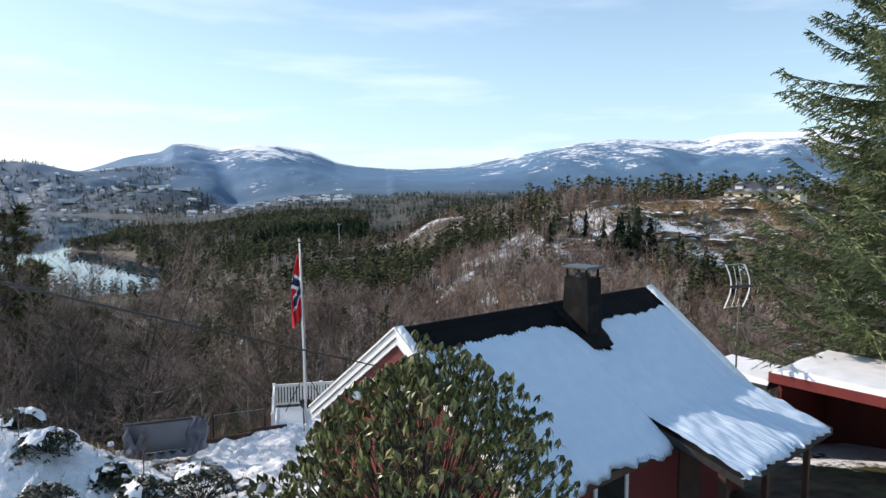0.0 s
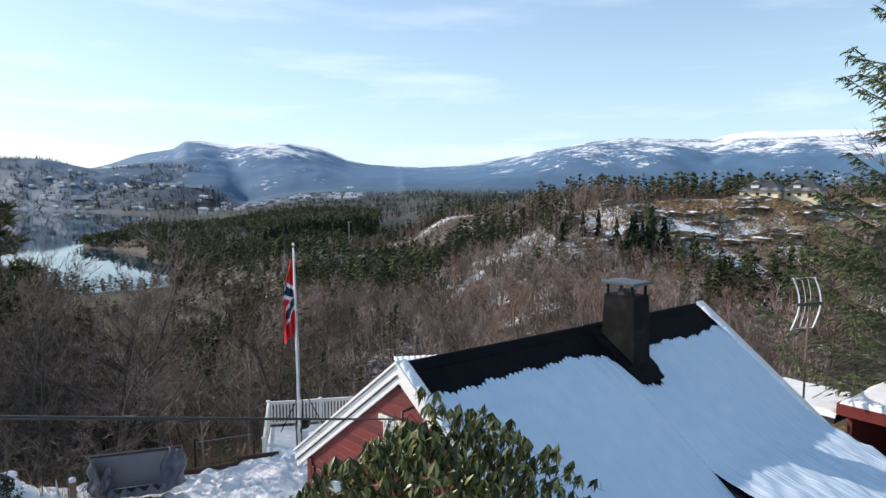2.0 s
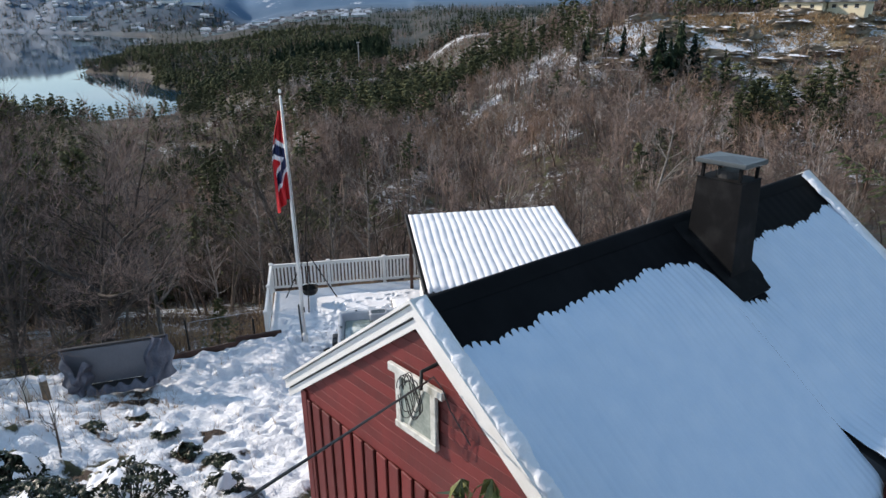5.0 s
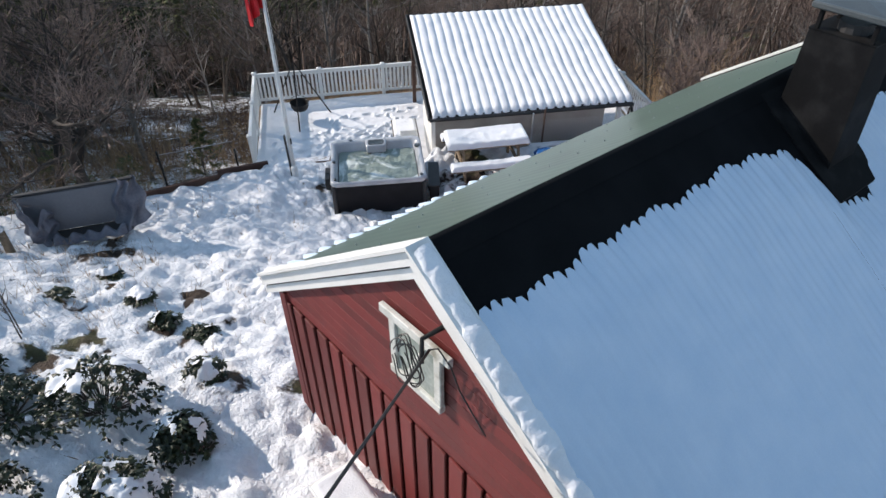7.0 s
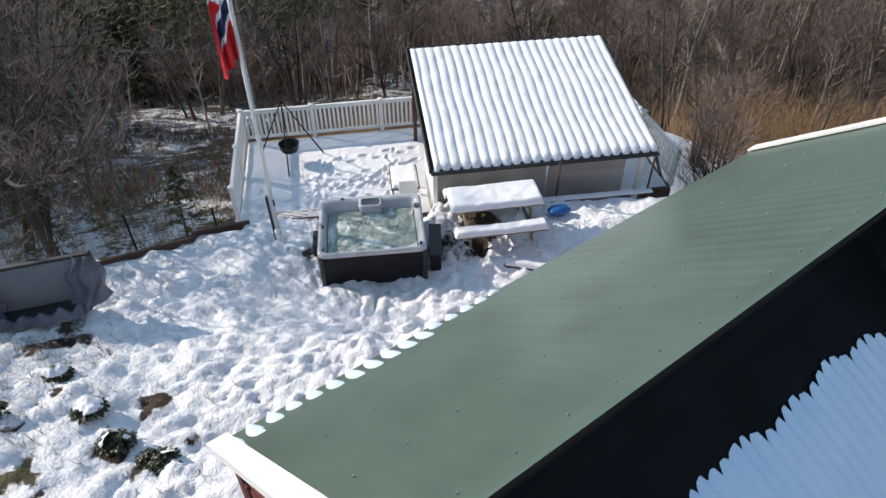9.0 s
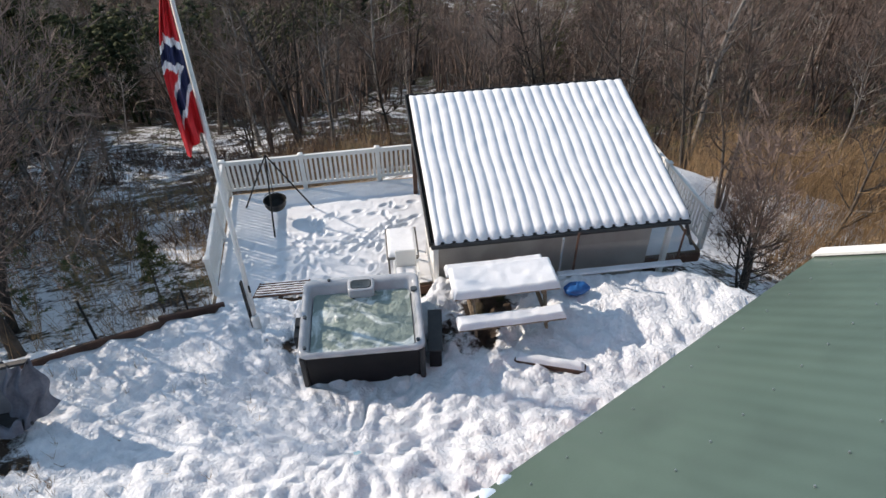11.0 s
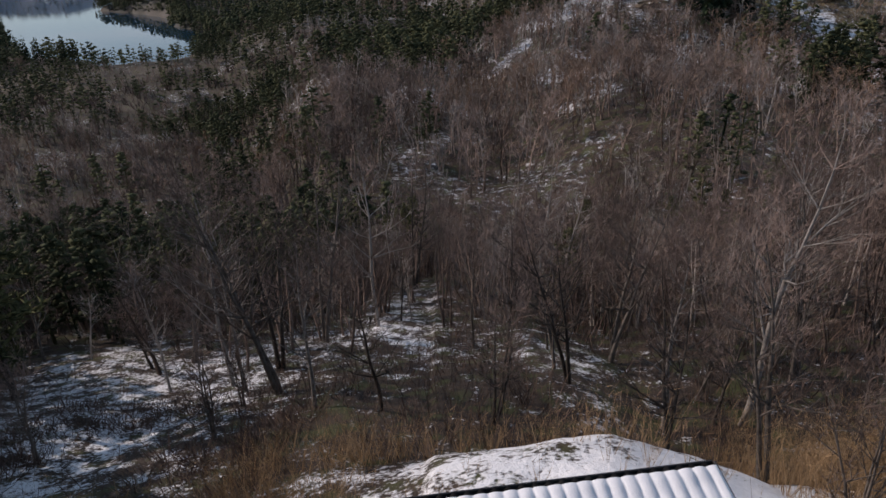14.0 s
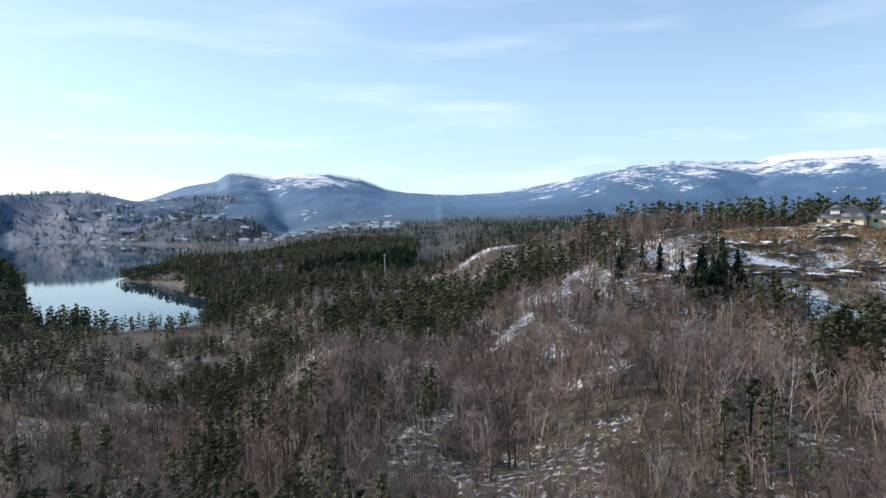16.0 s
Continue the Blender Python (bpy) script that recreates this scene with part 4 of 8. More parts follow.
def build_deck():
    deck = thing("terrace_deck", TER, "raised timber deck under trodden snow", "deck", kind="structure")
    part("frame", Mesh().box((5.18, -2.0, DECK - 0.20), (10.36, 4.0, 0.22)), brown_wood_m, deck)
    mesh = Mesh().box((0, 0, 0), (10.4, 0.118, 0.03), ch=0.004).data("plank", wood_m)
    for k in range(32):
        part("plank", mesh, wood_m, deck).location = (5.18, -0.02 - 0.125 * k, DECK - 0.075)
    for x in (0.1, 3.2, 6.4, 9.6):
        for y in (-0.1, -3.8):
            part("post", Mesh().box((x, y, DECK - 1.6), (0.12, 0.12, 2.7), ch=0.01), brown_wood_m, deck)
    part("skirt_board", Mesh().box((-0.03, -2.0, DECK - 0.22), (0.03, 4.0, 0.34), ch=0.004), white_m, deck)
    m = Mesh()

    # shallow soft snow, crossed by single footprints
    nu, nv = 340, 130
    X, Y = np.meshgrid(0.06 + 10.2 * np.arange(nu + 1) / nu, -0.06 - 3.88 * np.arange(nv + 1) / nv, indexing="ij")
    Z = DECK - 0.03 + 0.03 * fbm(X, Y, 0.9, 3, 61) + 0.012 * fbm(X, Y, 0.12, 2, 63) + 0.03 * np.minimum.reduce([np.ones_like(X), X * 4, -Y * 3, (3.95 + Y) * 4])
    rng = random.Random(64)
    for tx, ty, way, n in ((1.3, -3.7, 62, 9), (1.6, -3.8, 75, 8), (2.0, -3.7, 96, 8), (2.6, -3.8, 118, 8), (3.1, -3.2, 150, 7), (3.6, -2.6, 172, 8), (4.2, -1.9, 200, 7), (4.4, -1.2, 190, 8), (1.2, -2.9, 20, 10), (1.5, -2.3, 8, 10), (3.9, -3.6, 100, 7), (2.7, -2.9, 40, 6), (0.5, -3.5, 80, 5), (3.3, -3.7, 80, 9)):
        for k in range(n):
            w = radians(way + rng.uniform(-14, 14))
            side = 0.09 * (1 if k % 2 else -1)
            px, py = tx - side * math.sin(w), ty + side * math.cos(w)
            along, across = (X - px) * math.cos(w) + (Y - py) * math.sin(w), -(X - px) * math.sin(w) + (Y - py) * math.cos(w)
            q = (along / 0.13) ** 2 + (across / 0.058) ** 2
            Z = Z - 0.05 * np.exp(-q ** 2) + 0.014 * np.exp(-(q - 2.2) ** 2)
            tx, ty = tx + 0.33 * math.cos(w), ty + 0.33 * math.sin(w)
    Z = np.maximum(Z, DECK - 0.056)

    def sheet(i, j):
        return (float(X[i, j]), float(Y[i, j]), float(Z[i, j]))
    m.grid(sheet, nu + 1, nv + 1)
    m.f = [f[::-1] for f in m.f]
    single("deck_snow", m, snow_m, TER, "thin trodden snow on the terrace deck", "snow", smooth=True)


def build_fence():
    post_me = Mesh()
    post_me.box((0, 0, 0.52), (0.10, 0.10, 1.04), ch=0.006)
    post_me.box((0, 0, 1.045), (0.135, 0.135, 0.03), ch=0.008)
    post_me.add([(a * 0.06, b * 0.06, 1.06) for a, b in ((-1, -1), (1, -1), (1, 1), (-1, 1))] + [(0, 0, 1.09)], [(0, 1, 4), (1, 2, 4), (2, 3, 4), (3, 0, 4)])
    post_me = post_me.data("post", white_m)
    bal = Mesh().box((0, 0, 0), (0.062, 0.022, 0.80), ch=0.004).data("baluster", white_m)
    for name, m, n_bays, bay, label in (
            ("fence", TER, 6, 1.845, "white painted terrace fence along the slope"),
            ("fence", TER @ pose(0, 0, 0, 0, 0, -89.0), 2, 1.78, "white painted terrace fence at the open end"),
            ("fence", TER @ pose(10.3, 0, 0, 0, 0, -88.0), 2, 1.90, "white painted terrace fence beside the canopy")):
        f = thing(name, m, label, "fence", "terrace fences")
        for k in range(min(n_bays, 5) + 1):
            if k == 0 and m is not TER:
                continue
            part("post", post_me, white_m, f).location = (k * bay, 0, DECK - 0.12)
        for k in range(n_bays if n_bays < 6 else 5):
            x = (k + 0.5) * bay
            part("rail", Mesh().box((x, 0, RAIL - 0.05), (bay - 0.1, 0.075, 0.045), ch=0.006), white_m, f)
            part("rail", Mesh().box((x, 0, RAIL - 0.11), (bay - 0.1, 0.03, 0.07), ch=0.004), white_m, f)
            part("rail", Mesh().box((x, 0, DECK + 0.10), (bay - 0.1, 0.035, 0.08), ch=0.004), white_m, f)
            nb = 15
            for b in range(nb):
                part("baluster", bal, white_m, f).location = (k * bay + 0.05 + (bay - 0.1) * (b + 0.5) / nb, -0.012, DECK + 0.46)


CAN = pose(2.12, 2.42, 0, 0, 0, 6.8)


def build_canopy():
    c = thing("patio_canopy", CAN, "low lean-to canopy with dark edge over the terrace", "canopy")
    L, W, z0, z1 = 4.98, 4.25, 0.90, 1.76
    zz = lambda y: z0 + (z1 - z0) * y / W
    m = Mesh()
    n = 200
    m.grid(lambda i, j: (L * i / n, W * j / 4, zz(W * j / 4) + 0.02 + 0.018 * math.sin(2 * math.pi * L * i / n / 0.2)), n + 1, 5)
    m.f = [f[::-1] for f in m.f]
    part("roof_sheet", m, black_m, c, smooth=True)
    tilt = Euler((math.atan2(z1 - z0, W), 0, 0)).to_matrix()
    for k in range(5):
        part("rafter", Mesh().box((0.12 + (L - 0.24) * k / 4, W / 2, zz(W / 2) - 0.10), (0.07, W - 0.1, 0.13), rot=tilt, ch=0.005), brown_wood_m, c)
    part("gutter", Mesh().tube([(0.0, -0.06, z0 - 0.03), (L + 0.02, -0.06, z0 - 0.05)], 0.045, 8), dark_m, c)
    part("fascia", Mesh().box((L / 2, -0.005, z0 - 0.03), (L, 0.03, 0.13), ch=0.005), dark_m, c)
    part("fascia", Mesh().box((L / 2, W + 0.005, z1 - 0.03), (L, 0.03, 0.13), ch=0.005), dark_m, c)
    for x in (-0.012, L + 0.012):
        part("edge_trim", Mesh().box((x, W / 2, zz(W / 2) - 0.02), (0.035, W + 0.06, 0.15), rot=tilt, ch=0.005), dark_m, c)
    for x, y in ((0.10, 0.12), (L - 0.25, 0.12), (0.10, W - 0.35), (L - 0.25, W - 0.35)):
        top = zz(y) - 0.10
        part("post", Mesh().box((x, y, (top + DECK - 0.05) / 2), (0.10, 0.10, top - DECK + 0.05), ch=0.006), brown_wood_m if y > 1 else white_m, c)
    part("wall_panel", Mesh().box((1.32, 0.20, (z0 + DECK) / 2 - 0.02), (2.35, 0.05, z0 - DECK - 0.06), ch=0.004), panel_m, c, "beige boarded front wall")
    part("wall_panel", Mesh().box((3.45, 0.22, (z0 + DECK) / 2 - 0.02), (1.90, 0.05, z0 - DECK - 0.06), ch=0.004), panel_m, c, "beige boarded front wall")
    part("side_panel", Mesh().box((0.10, 0.95, (zz(0.9) + DECK) / 2 - 0.05), (0.05, 1.5, zz(0.9) - DECK - 0.16), ch=0.004), white_m, c, "white side panel")
    part("downpipe", Mesh().tube([(L - 0.02, -0.06, z0 - 0.05), (L + 0.05, 0.1, z0 - 0.2), (L + 0.30, 0.12, 0.12)], 0.035, 8), dark_m, c)
    # ribbed snow
    m = Mesh()
    nu, nv = 250, 60

    def slab(i, j):
        x, y = 0.07 + (L - 0.07) * i / nu, -0.05 + (W - 0.06) * j / nv
        a = min(1.0, (x - 0.05) / 0.09, (L + 0.04 - x) / 0.09)
        b = min(1.0, (y + 0.05) / 0.10 + 0.0, (W - 0.06 - y) / 0.16)
        e = max(0.0, min(a, b)) ** 0.5
        rib = abs(math.sin(math.pi * (x + 0.010 * math.sin(y * 3 + x)) / 0.218)) ** 0.7
        r_end = 0.05 * (1 - rib) if j == 0 else 0
        return (x, y + r_end + 0.02 * float(vnoise(x * 9, 0, 77)) * (j == 0), zz(y) + 0.02 + e * (0.068 + 0.044 * rib) + 0.02 * float(fbm(x, y, 0.35, 2, 71)) * e + 0.012 * float(vnoise(x / 0.109, y / 0.16, 72)) * e)
    m.grid(slab, nu + 1, nv + 1)
    m.f = [f[::-1] for f in m.f]
    single("canopy_snow", m, snow_m, CAN, "sunlit snow in ribs on the canopy roof", "snow", smooth=True)


def rounded(w, d, r, n=6):
    """Outline of a rounded rectangle."""
    pts = []
    for cx, cy, a0 in ((w / 2 - r, d / 2 - r, 0), (-w / 2 + r, d / 2 - r, 90), (-w / 2 + r, -d / 2 + r, 180), (w / 2 - r, -d / 2 + r, 270)):
        for k in range(n + 1):
            a = radians(a0 + 90 * k / n)
            pts.append((cx + r * math.cos(a), cy + r * math.sin(a)))
    return pts


def loft(rings):
    """A closed skin through outlines (pts, z)."""
    m = Mesh()
    n = len(rings[0][0])
    for a, (pts, z) in enumerate(rings):
        m.v += [(x, y, z(x, y) if callable(z) else z) for x, y in pts]
        if a:
            o = (a - 1) * n
            m.f += [(o + k, o + (k + 1) % n, o + n + (k + 1) % n, o + n + k) for k in range(n)]
    m.mi = [0] * len(m.f)
    return m


def build_tub():
    tub = thing("hot_tub", pose(0.95, 0.80, 0.02, 0, 0, 4.5), "bubbling square hot tub with grey rim and dark sides", "hot tub")
    W, D = 2.00, 1.76
    part("skirt", loft([(rounded(W - 0.14, D - 0.14, 0.06), 0.0), (rounded(W - 0.10, D - 0.10, 0.08), 0.70), (rounded(W - 0.12, D - 0.12, 0.08), 0.76)]), tub_skirt_m, tub, "dark panelled skirt")
    for x in (-0.97, 0.97):
        for y in (-0.84, 0.84):
            part("corner_post", Mesh().box((x * 0.97, y * 0.97, 0.37), (0.09, 0.09, 0.72), ch=0.02), dark_m, tub)
    inner = lambda w, d, r: [(x, y - 0.04) for x, y in rounded(w, d, r)]
    part("shell", loft([(rounded(W - 0.04, D - 0.04, 0.13), 0.735), (rounded(W, D, 0.14), 0.765), (rounded(W - 0.01, D - 0.01, 0.14), 0.82), (rounded(W - 0.06, D - 0.06, 0.13), 0.845),
                        (inner(W - 0.17, D - 0.19, 0.14), 0.84), (inner(W - 0.22, D - 0.25, 0.15), 0.79), (inner(W - 0.34, D - 0.40, 0.16), 0.58),
                        (inner(W - 0.62, D - 0.66, 0.18), 0.42), (inner(W - 0.8, D - 0.8, 0.2), 0.40), (inner(W - 0.95, D - 0.95, 0.2), 0.05), (inner(0.05, 0.05, 0.02), 0.04)]),
         tub_shell_m, tub, "pearl grey acrylic shell", smooth=True)
    wtr = Mesh()

    def surf(i, j):
        x, y = -0.83 + 1.66 * i / 70, -0.73 + 1.38 * j / 54
        b1 = math.exp(-((x + 0.42) ** 2 + (y - 0.18) ** 2) / 0.05) + math.exp(-((x - 0.45) ** 2 + (y - 0.2) ** 2) / 0.10) + 0.8 * math.exp(-((x + 0.35) ** 2 + (y + 0.4) ** 2) / 0.05)
        return (x, y, 0.66 + 0.03 * b1 * (1 + 2.0 * float(fbm(x, y, 0.13, 3, 81))) + 0.02 * float(fbm(x, y, 0.2, 3, 83)))
    wtr.grid(surf, 71, 55)
    wtr.f = [f[::-1] for f in wtr.f]
    part("water", wtr, tub_water_m, tub, "milky green bubbling water", smooth=True)
    # headrest and controls
    lid = lambda w, d, r, y=0.62: [(x, q + y) for x, q in rounded(w, d, r)]
    head = part("headrest", loft([(lid(0.44, 0.30, 0.06), 0.70), (lid(0.46, 0.32, 0.07), 0.862), (lid(0.40, 0.26, 0.06), 0.880), (lid(0.36, 0.22, 0.06), 0.878)]), tub_shell_m, tub, "grey moulded filter housing", smooth=True)
    part("lid", loft([(lid(0.34, 0.20, 0.05), 0.876), (lid(0.33, 0.19, 0.05), 0.886), (lid(0.24, 0.11, 0.04), 0.876), (lid(0.02, 0.02, 0.008), 0.872)]), cap_m, head, "darker filter lid")
    for x, y, r in ((0.90, 0.42, 0.06), (-0.92, -0.05, 0.035), (0.89, -0.74, 0.03), (-0.55, 0.80, 0.028), (-0.89, -0.72, 0.028)):
        part("valve_knob", Mesh().tube([(x, y, 0.83), (x, y, 0.868), (x, y, 0.873)], [r, r, r * 0.75], 14), cap_m, tub)
    for k in range(7):
        a = radians(20 + 47 * k)
        part("jet", Mesh().tube([(0.78 * math.cos(a), 0.60 * math.sin(a) - 0.04, 0.55), (0.73 * math.cos(a), 0.56 * math.sin(a) - 0.04, 0.55)], 0.04, 10), steel_m, tub)
    for s in ((-1.14, 0.45), (-1.12, 0.20)):
        single("pump_box", Mesh().box((0, 0, 0.15), (0.12, 0.22, 0.30), ch=0.015), dark_m, pose(0.98 + s[0], 0.79 + s[1] - 0.3, gz(-0.2, 1.0) - 0.05, 0, 0, 3), "black plastic box beside the hot tub", "box", "boxes beside the hot tub")
    st = thing("tub_step", pose(2.16, 0.55, 0.10), "dark step unit wedged beside the hot tub", "step")
    part("riser", Mesh().box((0, 0.1, 0.20), (0.20, 0.9, 0.40), ch=0.01), tub_skirt_m, st)
    part("tread", Mesh().box((0, 0.1, 0.415), (0.24, 0.94, 0.03), ch=0.006), dark_m, st)


def build_table():
    t = thing("picnic_table", pose(3.36, 1.42, 0.15, 0, 0, 7.2), "weathered wooden picnic table with benches", "table")
    for k in range(5):
        part("tabletop_board", Mesh().box((0, -0.29 + 0.145 * k, 0.735), (1.82, 0.135, 0.038), ch=0.005), wood_m, t)
    for y in (-0.66, 0.66):
        for d in (-0.075, 0.075):
            part("bench_board", Mesh().box((0, y + d, 0.45), (1.82, 0.135, 0.038), ch=0.005), wood_m, t)
    for x in (-0.62, 0.62):
        part("crosspiece", Mesh().box((x, 0, 0.40), (0.045, 1.50, 0.095), ch=0.005), wood_m, t)
        part("crosspiece", Mesh().box((x, 0, 0.68), (0.045, 0.70, 0.08), ch=0.005), wood_m, t)
        for s in (-1, 1):
            part("leg", Mesh().box((x + 0.046, s * 0.40, 0.36), (0.045, 0.10, 0.80), rot=Euler((s * radians(24), 0, 0)).to_matrix(), ch=0.005), wood_m, t)
    for name, c, sx, sy, th, lab in (("table_snow", (0, 0, 0.754), 1.84, 0.74, 0.13, "thick clean snow on the picnic tabletop"),
                                     ("bench_snow", (0, -0.66, 0.469), 1.84, 0.29, 0.11, "loaf of snow on the near picnic bench"), ("bench_snow", (0, 0.66, 0.469), 1.84, 0.29, 0.11, "loaf of snow on the far picnic bench")):
        m = Mesh()

        def slab(i, j):
            x, y = (i / 70 - 0.5) * sx, (j / 24 - 0.5) * sy
            e = max(0.0, min(1, (sx / 2 - abs(x)) / 0.06, (sy / 2 - abs(y)) / 0.06)) ** 0.45
            return (c[0] + x + 0.012 * float(vnoise(y * 14, x * 3, 91)), c[1] + y + 0.02 * float(vnoise(x * 9, y * 3, 92)) , c[2] + th * e + 0.045 * float(fbm(x, y, 0.4, 3, 93)) * e)
        m.grid(slab, 71, 25)
        m.f = [f[::-1] for f in m.f]
        single(name, m, snow_m, pose(3.36, 1.42, 0.15, 0, 0, 7.2), lab, "snow", smooth=True)


def build_flag():
    base, top = Vector((-0.90, 1.00, 0.40)), Vector((-1.11, 1.80, 6.43))
    pole = thing("flagpole", Matrix.Translation(base), "leaning white flagpole with round knob", "flagpole")
    d = top - base
    part("pole", Mesh().tube([Vector((0, 0, -0.3)) , d * 0.3, d * 0.97], [0.044, 0.037, 0.022], 14), white_m, pole, smooth=True)
    kn = Mesh()
    kn.grid(lambda i, j: tuple(d * 0.985 + Vector((0.038 * math.sin(math.pi * j / 10) * math.cos(2 * math.pi * i / 14), 0.038 * math.sin(math.pi * j / 10) * math.sin(2 * math.pi * i / 14), -0.05 * math.cos(math.pi * j / 10)))), 14, 11, close_u=True)
    part("knob", kn, plastic_m, pole, "white round knob", smooth=True)
    part("base_sleeve", Mesh().tube([(0, 0, -0.25), (0, 0, 0.16), (0.0, 0.01, 0.20)], [0.07, 0.07, 0.05], 14), white_m, pole)
    part("hinge_plate", Mesh().box((-0.09, 0.06, 0.35), (0.03, 0.10, 1.1), ch=0.01, rot=Euler((radians(-7), radians(-3), 0)).to_matrix()), dark_m, pole)
    part("halyard", Mesh().tube([d * 0.12 + Vector((0.05, -0.03, 0)), d * 0.5 + Vector((0.07, -0.06, 0)), d * 0.96 + Vector((0.03, -0.02, 0))], 0.006, 5), plastic_m, pole)
    part("cleat", Mesh().box(d * 0.13 + Vector((0.05, -0.05, 0)), (0.03, 0.03, 0.14), ch=0.006), iron_m, pole)
    # limp flag: folds hanging down beside the pole
    f = Mesh()
    nu, nv = 40, 110
    drop0, drop1 = 0.915, 0.545
    side = Vector((-0.93, -0.36, 0)).normalized()
    deep = Vector((0.36, -0.93, 0)).normalized()

    def cloth(i, j):
        a, q = i / nu, j / nv
        w = 0.06 + 0.25 * math.sin(min(1, q * 1.9) * math.pi / 2) ** 1.2 - 0.10 * max(0, q - 0.85)
        p = d * (drop0 + (drop1 - drop0) * q * (0.90 + 0.10 * a))
        fold = 0.065 * math.sin(a * 13 + q * 3.0) * (0.25 + q) + 0.03 * math.sin(a * 23 - q * 5)
        return tuple(p + side * (0.035 + w * a) + deep * (fold + 0.03) + Vector((0, 0, -0.10 * a * q)))
    f.grid(cloth, nu + 1, nv + 1)
    k = 0
    for i in range(nu):
        for j in range(nv):
            a, q = (i + 0.5) / nu, (j + 0.5) / nv
            # navy cross edged in white on red, sheared by the droop
            if a > 0.78:
                s = q + 0.10
                edges = (0.42, 0.46, 0.53, 0.57)
            else:
                s = q + 0.13 * a if q < 0.52 else q + 0.22 * (0.78 - a)
                edges = (0.37, 0.42, 0.53, 0.58)
                if q >= 0.52:
                    edges = (0.62, 0.67, 0.80, 0.85)
            mi = 0
            if edges[0] < s < edges[3]:
                mi = 1
            if edges[1] < s < edges[2]:
                mi = 2
            f.mi[k] = mi
            k += 1
    flag = single("flag", f, [flag_red_m, flag_white_m, flag_blue_m], Matrix.Translation(base), "limp red flag with a white-edged navy cross", "flag", smooth=True)


def build_firepot():
    z = DECK - 0.02
    t = thing("fire_tripod", pose(-1.44, 5.42, z), "black iron tripod with hanging cauldron on the deck", "tripod")
    topz = 1.68
    for x, y in ((-0.86, 0.46), (0.78, 0.39), (0.03, -0.71)):
        part("leg", Mesh().tube([(0, 0, topz + 0.06), (x, y, 0.0)], [0.016, 0.02], 8), iron_m, t)
    part("hook", Mesh().tube([(0, 0, topz), (0, 0, 0.74)], 0.008, 6), iron_m, t)
    pot = Mesh()
    prof = [(0.0, 0.20), (0.12, 0.205), (0.20, 0.25), (0.245, 0.34), (0.25, 0.45), (0.265, 0.46), (0.25, 0.44), (0.235, 0.34), (0.19, 0.27), (0.10, 0.235), (0.0, 0.23)]
    pot.grid(lambda i, j: (prof[j][0] * math.cos(2 * math.pi * i / 28), prof[j][0] * math.sin(2 * math.pi * i / 28), prof[j][1] + 0.10), 28, len(prof), close_u=True)
    part("cauldron", pot, iron_m, t, "black cast-iron cauldron", smooth=True)
    part("pot_handle", Mesh().tube([(0.25 * math.cos(radians(a)), 0.03, 0.55 + 0.19 * math.sin(radians(a))) for a in range(0, 181, 20)], 0.007, 6), iron_m, t)


